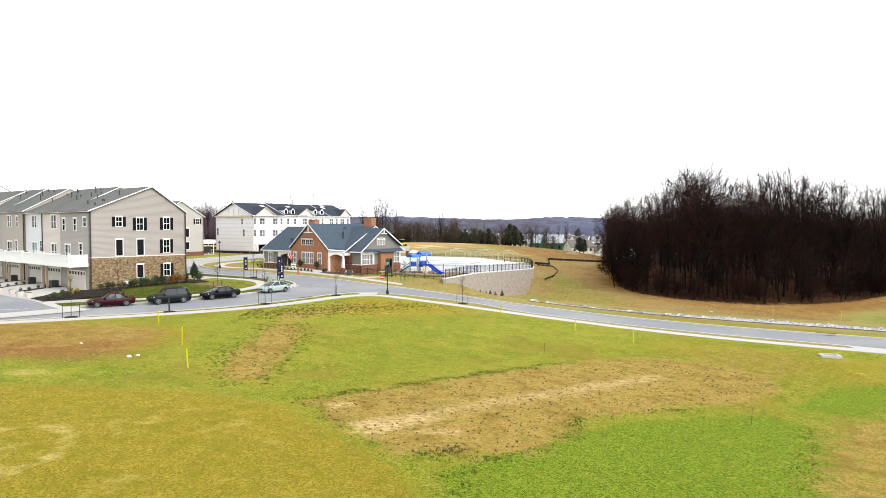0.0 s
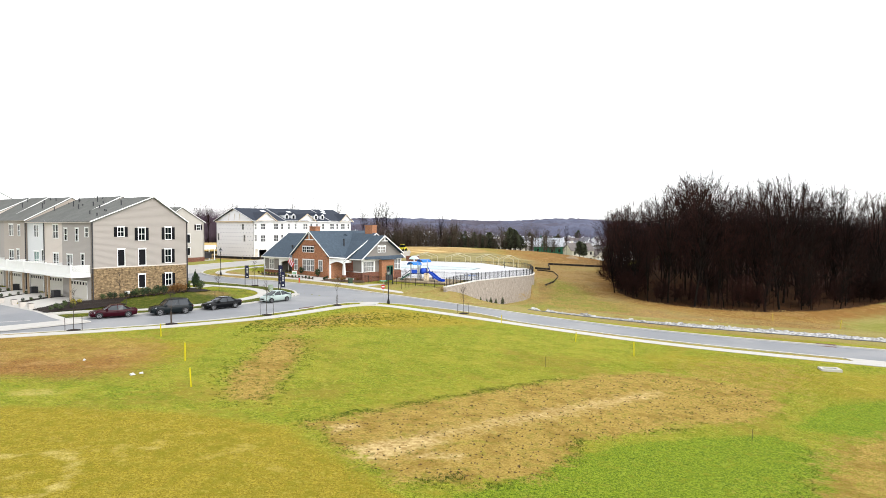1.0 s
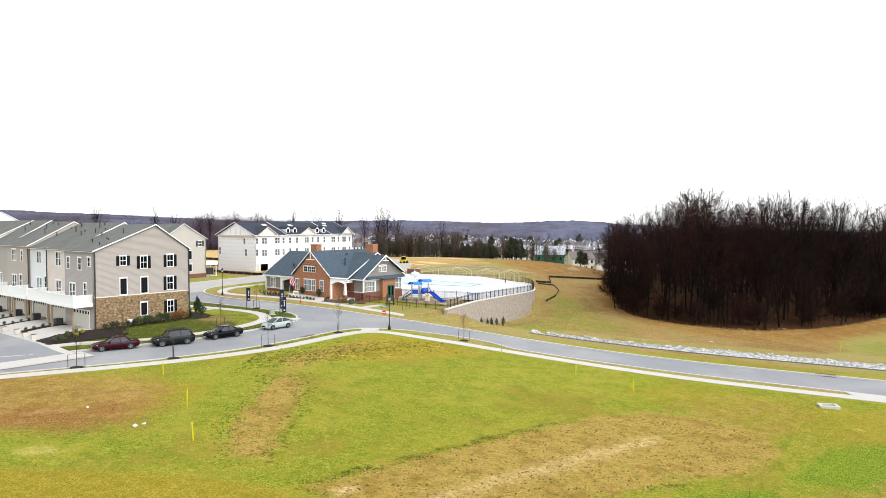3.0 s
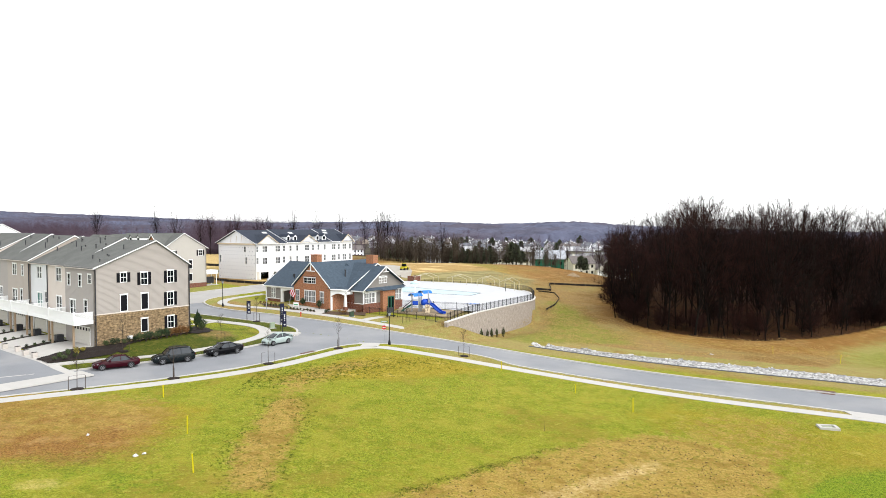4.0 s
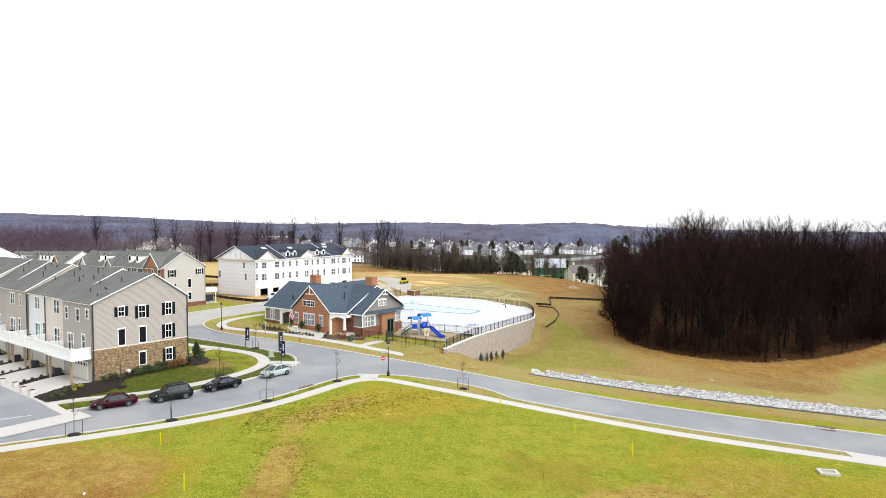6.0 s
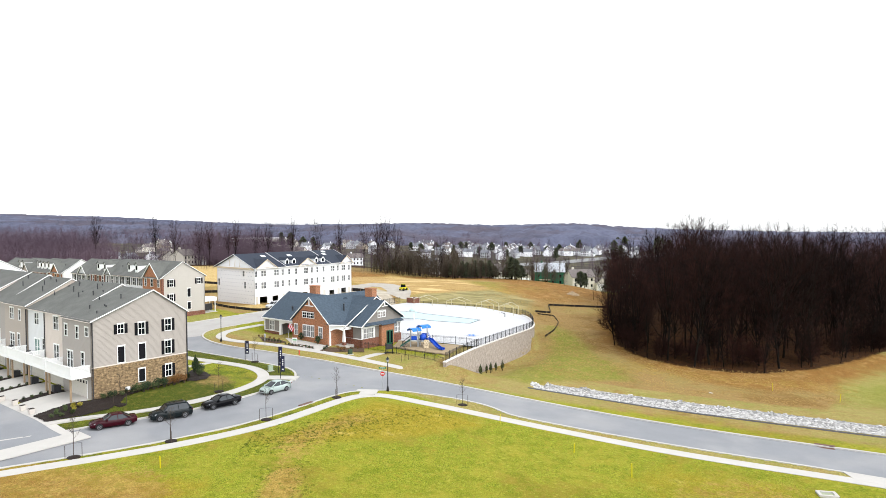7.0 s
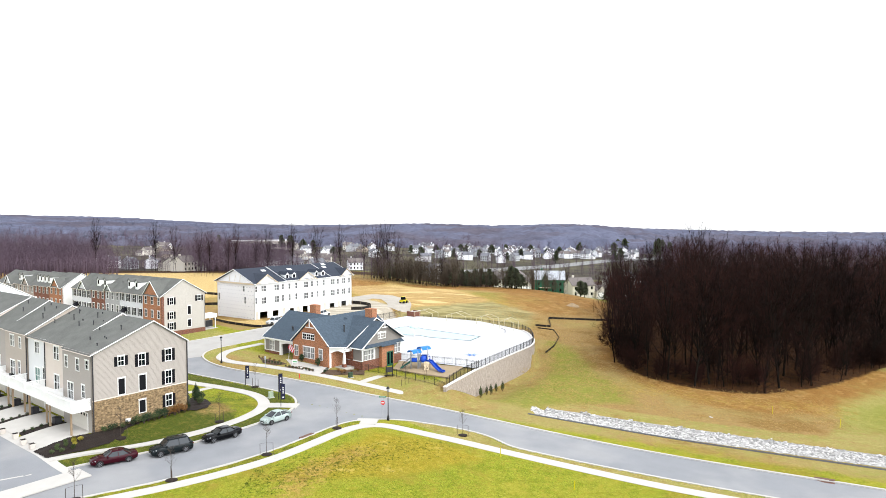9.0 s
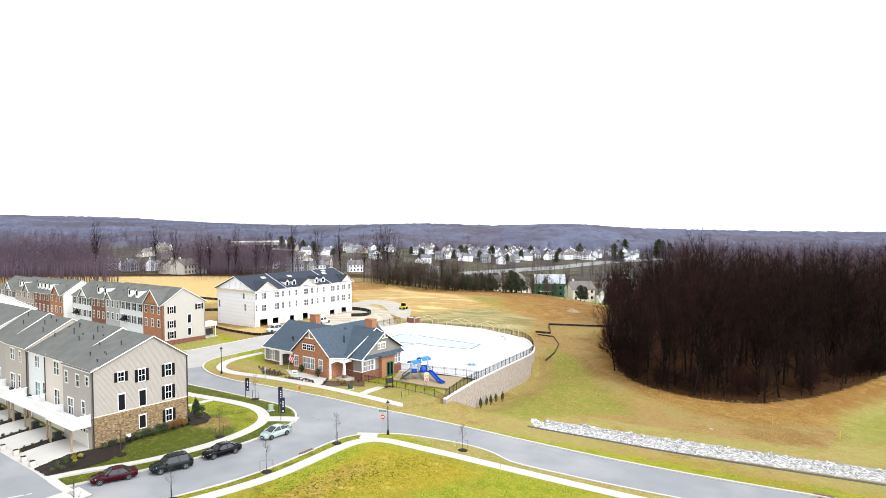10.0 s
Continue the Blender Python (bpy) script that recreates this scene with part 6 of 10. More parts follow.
flat_bed("planting_bed", BED, lambda x, y: (x, y), M_mulch, 0.1, "dark mulch bed round the end townhouse")
for i in range(17):
    y = -1.0 - i * 0.72
    plant(SHRUB_RUST if 11 < i < 16 else (SHRUB_DARK if i % 3 else SHRUB), *row_xy(-0.75 - 0.25 * (i % 2), y), 1.3 if i > 5 else 1.0, "shrubs along the gable wall", 0.1)
for x, y in ((-1.2, 4.6), (-2.0, 5.0), (-2.9, 4.8), (-0.9, 3.6), (-1.8, 3.9), (-3.0, 3.6), (-2.4, 5.7)):
    plant(SHRUB, *row_xy(x, y), 0.7, "shrubs in the corner bed", 0.1)
for x, y in ((-1.5, 2.9), (-2.2, 3.1), (-0.8, 2.6), (-1.6, 2.2)):
    plant(SHRUB_YELLOW, *row_xy(x, y), 0.75, "yellow shrubs in the corner bed", 0.1)
plant(CONE, -36.2, 95.4, 1.0, "", 0.1)
plant(SHRUB, -35.2, 94.2, 1.5, "shrubs by the cypress", 0.1)
plant(SHRUB, -37.3, 94.0, 1.7, "shrubs by the cypress", 0.1)
plant(SHRUB_DARK, -36.0, 97.0, 1.4, "shrubs by the cypress", 0.1)
M_pot = material("pale_planter", (0.55, 0.5, 0.45), 0.8, spread=0.08, bump=0.2)
for px, py in ((-49.0, 77.4), (-51.0, 78.9), (-53.4, 81.1), (-56.3, 83.0), (-60.4, 86.4), (-62.6, 88.2)):
    z = float(land(px, py)) + 0.05
    pot = thing("planter", pose(px, py, z, 0, 0, 142), "pale square planter pot beside the alley", "planter", "planters along the alley")
    part("pot", Shape().solid([(-0.24, -0.24, 0), (0.24, -0.24, 0), (0.24, 0.24, 0), (-0.24, 0.24, 0)], [(-0.34, -0.34, 0.62), (0.34, -0.34, 0.62), (0.34, 0.34, 0.62), (-0.34, 0.34, 0.62)]), M_pot, pot)
    part("soil", Shape().box(-0.3, 0.3, -0.3, 0.3, 0.621, 0.63), M_mulch, pot)
for x in (8.1, 15.35, 21.85, 29.8):
    px, py = row_xy(x, 1.0)
    z = float(land(px, py)) + 0.06
    ac = thing("air_conditioner", pose(px, py, z, 0, 0, 142), "dark air conditioner unit beside a garage", "air conditioner", "air conditioners by the garages")
    part("casing", Shape().box(-0.42, 0.42, -0.42, 0.42, 0, 0.85), M_metal, ac)
    part("fan_grille", Shape().turned(0, 0, [(0.33, 0.851), (0.33, 0.88), (0.05, 0.9)], 12), M_black, ac)
for x in (23.5, 17.0):
    px, py = row_xy(x, 1.0)
    g = thing("grill", pose(px, py, 0.75 + 3.0, 0, 0, 142), "black barbecue grill on a balcony", "grill", "grills on the balconies")
    part("cart", Shape().box(-0.6, 0.6, -0.25, 0.25, 0, 0.75), M_black, g)
    part("hood", Shape().solid([(-0.4, -0.25, 0.75), (0.4, -0.25, 0.75), (0.4, 0.25, 0.75), (-0.4, 0.25, 0.75)], [(-0.36, -0.12, 1.1), (0.36, -0.12, 1.1), (0.36, 0.15, 1.1), (-0.36, 0.15, 1.1)]), M_black, g)

# ---- pool terrace ----
M_deck = material("pool_deck", (0.5, 0.5, 0.5), 0.8, spread=0.05, scale=0.4, fine=8)
M_cover = material("pool_water_cover", (0.29, 0.45, 0.47), 0.3, spread=0.08, scale=0.3, fine=2)
M_iron = material("black_iron", (0.010, 0.010, 0.011), 0.45, spread=0.2)
M_play_floor = material("play_mulch", (0.30, 0.23, 0.14), 0.95, spread=0.15, scale=1, fine=20, bump=0.4)


def flat_poly(outline, z, thick):
    s = Shape()
    n = len(outline)
    me = bmesh.new()
    vs = [me.verts.new((x, y, z)) for x, y in outline]
    f = me.faces.new(vs)
    if f.normal.z < 0 or f.calc_area() == 0:
        f.normal_update()
    tri = bmesh.ops.triangulate(me, faces=[f])["faces"]
    me.verts.index_update()
    for t in tri:
        ids = [v.index for v in t.verts]
        s.f.append(tuple(ids))
    s.v = [(x, y, z) for x, y in outline] + [(x, y, z - thick) for x, y in outline]
    s.f += [(i, (i + 1) % n, n + (i + 1) % n, n + i) for i in range(n)]
    me.free()
    return s


lone("pool_deck", flat_poly([(-9.4, 127.2)] + DECK_INNER + DECK_BACK, DECK_Z, 0.35), M_deck, "white concrete deck round the pool", "pool deck", kind="structure")
flat = deck_z
strip = Shape()
outer = [(6.2, 120.6), (12.0, 132.1), (18.0, 144.4), (19.9, 148.6), (21.0, 152.6), (21.4, 157.0), (21.2, 162.0), (20.0, 167.0), (17.0, 172.3)]
for a, b in zip(outer, DECK_INNER + [(9.8, 176.9)]):
    strip.v += [(*a, float(deck_z(*a)) - 0.005), (*b, DECK_Z)]
strip.f = [(2 * i, 2 * i + 2, 2 * i + 3, 2 * i + 1) for i in range(len(outer) - 1)]
lone("pool_deck", strip, M_deck, "sloping white concrete strip beside the pool fence", "pool deck", kind="structure")
POOL = [(-13.2, 160.6), (-12.8, 164.4), (-11.2, 167.4), (-9.0, 168.2), (-6.8, 166.6), (-5.0, 164.4), (8.5, 153.4), (5.9, 148.2), (-3.2, 152.6), (-5.8, 155.2), (-12.0, 156.9)]
pool = thing("swimming_pool", pose(0, 0, 0), "outdoor swimming pool with pale turquoise cover", "swimming pool")
part("water", flat_poly(POOL, DECK_Z + 0.012, 0.05), M_cover, pool)
M_coping = material("pool_coping", (0.10, 0.14, 0.15), 0.7, spread=0.1)
for a, b in zip(POOL, POOL[1:] + POOL[:1]):
    part("coping", swept([a, b], 0.35, 0.03, -0.02, fun=lambda x, y: np.asarray(x) * 0 + DECK_Z), M_coping, pool)

M_aqua = material("aqua_shell", (0.5, 0.68, 0.68), 0.4, spread=0.06)
mush = thing("mushroom_fountain", pose(-6.9, 153.6, DECK_Z), "turquoise mushroom-shaped fountain standing in the pool", "fountain")
part("stem", Shape().turned(0, 0, [(0.16, 0.0), (0.13, 2.4)], 10), M_trim, mush)
part("cap", Shape().turned(0, 0, [(0.13, 2.35), (1.2, 2.2), (1.15, 2.4), (0.8, 2.75), (0.3, 2.95), (0.02, 3.0)], 16), M_aqua, mush, "turquoise domed cap", smooth=True)

M_cap = material("wall_cap", (0.62, 0.6, 0.56), 0.8, spread=0.08)
wall_line = smoothed(WALL_LINE, 1.0, 1)
rw = thing("retaining_wall", pose(0, 0, 0), "grey-brown split-block retaining wall below the pool", "retaining wall", kind="structure")
part("blocks", swept(wall_line, 0.5, 0.0, -7.0, fun=flat), M_block, rw)
part("cap", swept(wall_line, 0.62, 0.14, 0.004, fun=flat), M_cap, rw)


def fence(line, label, z_of, height=1.25, gap=2.2, lift=0.0):
    p = resample(line, max(2, int(np.hypot(*np.diff(np.array(line), axis=0).T).sum() / gap) + 1))
    f = thing("fence", pose(0, 0, 0), label, "fence", "iron fences of the clubhouse")
    zs = [float(z_of(x, y)) + lift for x, y in p]
    for (x, y), z in zip(p, zs):
        part("post", Shape().box(x - 0.045, x + 0.045, y - 0.045, y + 0.045, z - 0.2, z + height + 0.1), M_iron, f)
    pick = Shape()
    for i in range(len(p) - 1):
        a, b = Vector((*p[i], zs[i])), Vector((*p[i + 1], zs[i + 1]))
        for h in (0.15, height - 0.2, height - 0.02):
            part("rail", Shape().rod(a + Vector((0, 0, h)), b + Vector((0, 0, h)), 0.025, k=4), M_iron, f)
        n = int((b - a).length / 0.16)
        for j in range(1, n):
            q = a.lerp(b, j / n)
            pick.rod(q + Vector((0, 0, 0.1)), q + Vector((0, 0, height)), 0.014, k=3)
    tagged(part("picket_run", pick, M_iron, f), kind="stuff")
    return f


gz = lambda x, y: ground_z(np.array([x]), np.array([y]))[0]
fence([(-15.6, 120.5), (-12, 118.2), (-8.6, 115.6), (-4.0, 111.8), (0.1, 108.0)], "low black iron fence before the play area", gz, 1.2)
fence([(0.4, 107.2), (2.8, 113.0), (6.4, 120.4)], "black iron fence on the sloping wall end", lambda x, y: deck_z(x, y) + 0.14, 1.35, 1.6)
fence([tuple(q) for q in wall_line[14:]], "black iron fence along the retaining wall top", lambda x, y: deck_z(x, y) + 0.14, 1.3)
fence([(20.0, 167.0), (17, 172), (9.8, 176.8), (2.2, 181.5), (-5.8, 185.6)], "black iron fence behind the pool", deck_z, 1.3)
fence([(6.1, 120.6), (3.6, 122.8), (-3.0, 125.4), (-8.6, 128.0)], "grey fence between play area and pool", lambda x, y: DECK_Z, 1.3)
fence([(-19.5, 176), (-16, 181), (-12.5, 186.5)], "black fence behind the clubhouse yard", lambda x, y: DECK_Z + 0.3, 1.4)

lone("play_surface", flat_poly([(-9.4, 120.4), (-8.6, 127.0), (-3.0, 124.6), (3.6, 121.8), (0.8, 113.6), (-4.0, 116.4)], DECK_Z - 0.02, 0.2), M_play_floor, "tan wood-chip surface of the playground", "playground surface", kind="structure")
PZ = DECK_Z
M_blue = material("blue_plastic", (0.008, 0.06, 0.42), 0.35, spread=0.08)
M_sky = material("light_blue_roof", (0.015, 0.16, 0.55), 0.4, spread=0.08)
M_steel = material("grey_post", (0.34, 0.35, 0.36), 0.5, 0.3, spread=0.1)
play = thing("playground", pose(-4.0, 119.9, PZ), "blue and grey playground frame with slide", "playground")


def tower(cx, cy, deckz, top):
    for dx, dy in ((-0.65, -0.65), (0.65, -0.65), (0.65, 0.65), (-0.65, 0.65)):
        part("post", Shape().turned(cx + dx, cy + dy, [(0.075, -0.2), (0.075, top), (0.03, top + 0.05)], 8), M_steel, play)
    part("platform", Shape().box(cx - 0.7, cx + 0.7, cy - 0.7, cy + 0.7, deckz - 0.1, deckz), M_black, play)
    s = Shape()
    k = 8
    for i in range(k):
        a0, a1 = math.pi * i / k, math.pi * (i + 1) / k
        p = [(cy - 0.95 * math.cos(a), top - 0.35 + 0.55 * math.sin(a)) for a in (a0, a1)]
        q = [(cy - 0.87 * math.cos(a), top - 0.35 + 0.47 * math.sin(a)) for a in (a0, a1)]
        turn_ = lambda x, y, z: (cx + 0.77 * (x - cx) - 0.64 * (y - cy), cy + 0.64 * (x - cx) + 0.77 * (y - cy), z)
        s.solid([turn_(cx - 1.0, *e) for e in (p[0], p[1], q[1], q[0])], [turn_(cx + 1.0, *e) for e in (p[0], p[1], q[1], q[0])])
    part("canopy", s, M_sky, play, "arched light blue canopy")


tower(-1.4, 1.0, 1.3, 3.2)
tower(0.3, 2.2, 1.3, 3.6)
slide = Shape()
path = [Vector((1.0, 0.9, 1.35)), Vector((1.7, 0.3, 1.25)), Vector((2.3, -0.6, 0.8)), Vector((2.8, -1.5, 0.45)), Vector((3.4, -2.4, 0.15)), Vector((4.0, -2.9, 0.12))]
for a, b in zip(path, path[1:]):
    d = (b - a).normalized()
    w = d.cross(Vector((0, 0, 1))).normalized() * 0.34
    up = Vector((0, 0, 0.3))
    t = Vector((0, 0, 0.06))
    slide.solid([a - w, a + w, a + w - t, a - w - t], [b - w, b + w, b + w - t, b - w - t])
    for q in (-1, 1):
        e = w * q
        slide.solid([a + e, a + e * 1.18, a + e * 1.18 + up, a + e + up], [b + e, b + e * 1.18, b + e * 1.18 + up, b + e + up])
part("slide", slide, M_blue, play, "curved blue plastic slide")
part("bubble_panel", Shape().turned(0.2, 0.9, [(0.2, 1.1), (0.55, 1.25), (0.6, 1.7), (0.5, 2.1), (0.15, 2.25)], 10), M_blue, play, smooth=True)
part("side_panel", Shape().box(-2.05, -1.98, 0.4, 1.6, 1.3, 2.1).box(-0.1, 0.9, 2.86, 2.92, 1.3, 2.1).box(-1.9, -0.9, 0.3, 0.36, 1.3, 2.0), M_blue, play)
part("climbing_panel", Shape().solid([(0.4, -0.9, 0), (1.3, -0.9, 0), (1.3, -0.8, 0), (0.4, -0.8, 0)], [(0.4, -0.1, 1.35), (1.3, -0.1, 1.35), (1.3, 0.0, 1.35), (0.4, 0.0, 1.35)]), material("tan_plastic", (0.5, 0.4, 0.26), 0.5), play, "tan sloping climbing panel")
for i in range(5):
    part("step", Shape().box(-2.2 - 0.32 * i, -1.95 - 0.32 * i, 0.5, 1.3, 1.05 - 0.24 * i, 1.12 - 0.24 * i), M_black, play)
part("step_rail", Shape().rod((-2.0, 0.45, 2.0), (-3.6, 0.45, 0.8), 0.04).rod((-3.6, 0.45, 0.8), (-3.6, 0.45, 0), 0.04).rod((-2.0, 1.35, 2.0), (-3.6, 1.35, 0.8), 0.04).rod((-3.6, 1.35, 0.8), (-3.6, 1.35, 0), 0.04), M_black, play)
M_pgreen = material("dark_green_plastic", (0.01, 0.06, 0.045), 0.4, spread=0.1)
part("side_slide", Shape().solid([(-2.1, 0.2, 1.2), (-2.1, 0.8, 1.2), (-2.1, 0.8, 1.5), (-2.1, 0.2, 1.5)], [(-3.9, -0.6, 0.1), (-3.9, 0.0, 0.1), (-3.9, 0.0, 0.4), (-3.9, -0.6, 0.4)]), M_pgreen, play, "dark green side slide")
for x, y in ((-0.55, 0.4), (-0.55, 1.6), (1.0, 1.4), (1.0, 2.9), (-2.1, 2.0)):
    part("post", Shape().turned(x, y, [(0.07, -0.2), (0.07, 2.5), (0.03, 2.55)], 8), M_steel, play)
for y in (0.4, 1.7):
    for z in (1.5, 1.8, 2.1):
        part("guard_rail", Shape().rod((-2.05, y, z), (-0.6, y, z), 0.03), M_steel, play)
part("bridge", Shape().box(-0.75, -0.35, 0.5, 2.0, 1.2, 1.3), M_black, play)
part("climbing_net", Shape().rod((1.0, 2.9, 2.4), (2.2, 3.6, 0), 0.04).rod((1.0, 1.4, 2.4), (2.2, 2.2, 0), 0.04).rod((1.4, 3.13, 1.6), (1.4, 1.67, 1.6), 0.03).rod((1.8, 3.37, 0.8), (1.8, 1.93, 0.8), 0.03), M_blue, play, "blue sloping climber")
star = thing("splash_mat", pose(5.7, 132.6, DECK_Z + 0.006), "blue star painted on the white deck", "deck marking")
s = Shape()
for i in range(6):
    a = math.pi * i / 3
    c, d = Vector((math.cos(a), math.sin(a), 0)), Vector((-math.sin(a), math.cos(a), 0))
    s.solid([c * 0.3 - d * 0.25, c * 1.6, c * 0.3 + d * 0.25], [c * 0.3 - d * 0.25 + Vector((0, 0, 0.02)), c * 1.6 + Vector((0, 0, 0.02)), c * 0.3 + d * 0.25 + Vector((0, 0, 0.02))])
part("star", s, M_sky, star)
M_canvas = material("pale_frame", (0.5, 0.45, 0.3), 0.6, spread=0.08)
for x, y, w in ((-5.0, 183.0, 6.0), (4.0, 177.5, 6.0), (11.5, 172.5, 5.0), (16.5, 166.0, 4.0)):
    f = thing("shade_frame", pose(x, y, float(deck_z(x, y)), 0, 0, -30), "pale bare frame of a poolside shade roof", "shade frame", "bare shade frames behind the pool")
    for dx in (-w / 2, w / 2):
        for dy in (-1.5, 1.5):
            part("post", Shape().rod((dx, dy, 0), (dx, dy, 2.4), 0.06), M_canvas, f)
    for dy in (-1.5, 1.5):
        part("rafter", Shape().rod((-w / 2, dy, 2.4), (0, dy, 3.3), 0.06), M_canvas, f)
        part("rafter", Shape().rod((w / 2, dy, 2.4), (0, dy, 3.3), 0.06), M_canvas, f)
    part("ridge_bar", Shape().rod((0, -1.5, 3.3), (0, 1.5, 3.3), 0.06), M_canvas, f)
enc = thing("bin_enclosure", pose(-8.9, 187.6, DECK_Z + 0.2, 0, 0, 52) @ Matrix.Scale(0.72, 4), "low red brick bin enclosure by the lot", "enclosure")
part("brick_wall", Shape().box(-2, 2, -2.2, -1.9, -0.8, 1.7).box(-2.0, -1.7, -1.9, 1.5, -0.8, 1.7).box(1.7, 2, -1.9, 1.5, -0.8, 1.7), M_brick, enc)
part("cap", Shape().box(-2.08, 2.08, -2.28, -1.82, 1.7, 1.82), M_cap, enc)
part("gate", Shape().box(-1.7, 1.7, 1.3, 1.4, -0.5, 1.5), M_trim, enc)
for x, y in ((6.7, 118.4), (8.0, 121.2), (8.8, 121.8), (10.0, 124.8), (11.3, 125.3)):
    plant(CONE_TALL, x, y, 1.0, "young evergreens below the wall", 0.0, gz)
lift = thing("pool_lift", pose(15.0, 160.5, float(deck_z(15.0, 160.5))), "small dark pool lift on the deck", "pool lift")
part("mast", Shape().rod((0, 0, 0), (0, 0, 1.3), 0.08), M_black, lift)
part("arm", Shape().rod((0, 0, 1.3), (-0.9, -0.3, 1.6), 0.06), M_black, lift)

# ---- clubhouse garden ----
M_bed = material("brown_mulch", (0.085, 0.052, 0.03), 0.95, spread=0.4, scale=4, fine=18, bump=0.6)
for outline, lab in (([(-33.6, 121.2), (-30.6, 119.4), (-28.8, 120.6), (-31.0, 122.6), (-33.4, 124.6), (-35.2, 126.4), (-36.0, 126.6), (-34.8, 124.2)], "brown mulch bed with small shrubs by the clubhouse wing"), ([(-29.2, 118.4), (-25.2, 116.6), (-22.8, 115.6), (-23.6, 117.6), (-27.0, 119.4)], "mulch island with dwarf shrubs before the clubhouse"),
                     ([(-21.6, 114.4), (-20.0, 113.9), (-14.0, 115.6), (-14.4, 119.0), (-18.2, 117.6), (-21.2, 117.4)], "mulch bed before the clubhouse porch")):
    flat_bed("planting_bed", outline, lambda x, y: (x, y), M_bed, 0.07, lab)
for i in range(9):
    plant(SHRUB_DARK, -28.6 + i * 0.68, 118.3 - i * 0.33, 0.55, "dwarf shrubs in the island bed", 0.07)
for i in range(7):
    plant(SHRUB_DARK, -33.6 + i * 0.62, 121.7 - i * 0.3, 0.55, "dwarf shrubs by the clubhouse wing", 0.07)
for x, y in ((-35.6, 126.0), (-34.7, 125.2), (-34.0, 124.3), (-32.9, 123.6), (-31.8, 122.6), (-30.6, 121.6)):
    plant(SHRUB_RUST, x, y, 0.5, "low winter shrubs by the clubhouse wing", 0.07)
for x, y in ((-21.0, 115.0), (-20.9, 116.0), (-20.8, 116.9), (-18.8, 116.4), (-17.6, 116.0), (-16.4, 116.4), (-15.4, 117.4), (-18.0, 115.4)):
    plant(SHRUB_DARK if x < -20 else SHRUB_RUST, x, y, 0.7, "shrubs before the porch", 0.07)
for x, y in ((-23.0, 119.4), (-26.6, 122.2)):
    plant(CONE_SMALL, x, y, 1.1, "slim evergreens by the brick gable")
draped("entry_path", [(-25.6, 114.6), (-22.2, 113.2), (-20.6, 118.4), (-30.2, 124.6)], M_concrete, 0.06, "wide concrete path to the clubhouse entry", "pavement", 0.8)


# ---- cars ----
M_tyre = material("tyre_rubber", (0.012, 0.012, 0.012), 0.85, spread=0.2)
M_rim = material("alloy_rim", (0.2, 0.2, 0.21), 0.4, 0.8, spread=0.05)
M_lamp = material("headlamp_glass", (0.3, 0.31, 0.32), 0.1, spread=0.03)
M_tail = material("tail_lamp", (0.09, 0.006, 0.006), 0.2, spread=0.05)
M_plate = material("plate_white", (0.6, 0.6, 0.6), 0.5)


M_carglass = material("car_glass", (0.017, 0.022, 0.026), 0.05, spread=0.1, spec=0.5)


def paint(name, colour):
    mat = material(name, colour, 0.16, 0.0, spread=0.03, spec=0.1)
    mat.node_tree.nodes["Principled BSDF"].inputs["Coat Weight"].default_value = 0.06
    mat.node_tree.nodes["Principled BSDF"].inputs["Coat Roughness"].default_value = 0.05
    return mat


def loft(sections, ring):
    s = Shape()
    k = None
    for sec in sections:
        r = ring(*sec)
        k = len(r)
        s.v.extend(r)
    for i in range(len(sections) - 1):
        for j in range(k):
            jj = (j + 1) % k
            s.f.append((i * k + j, i * k + jj, (i + 1) * k + jj, (i + 1) * k + j))
    s.f.append(tuple(range(k - 1, -1, -1)))
    s.f.append(tuple(range((len(sections) - 1) * k, len(sections) * k)))
    return s


def body_ring(x, w, z0, zb):
    m = z0 + (zb - z0) * 0.55
    return [(x, -0.88 * w, z0), (x, -0.97 * w, z0 + 0.1), (x, -w, m), (x, -0.95 * w, zb - 0.05), (x, -0.85 * w, zb), (x, 0, zb + 0.02), (x, 0.85 * w, zb), (x, 0.95 * w, zb - 0.05), (x, w, m), (x, 0.97 * w, z0 + 0.1), (x, 0.88 * w, z0)]


def cabin_ring(x, w0, w1, z0, z1):
    return [(x, -w0, z0), (x, -w1, z1), (x, -w1 * 0.6, z1 + 0.035), (x, w1 * 0.6, z1 + 0.035), (x, w1, z1), (x, w0, z0)]


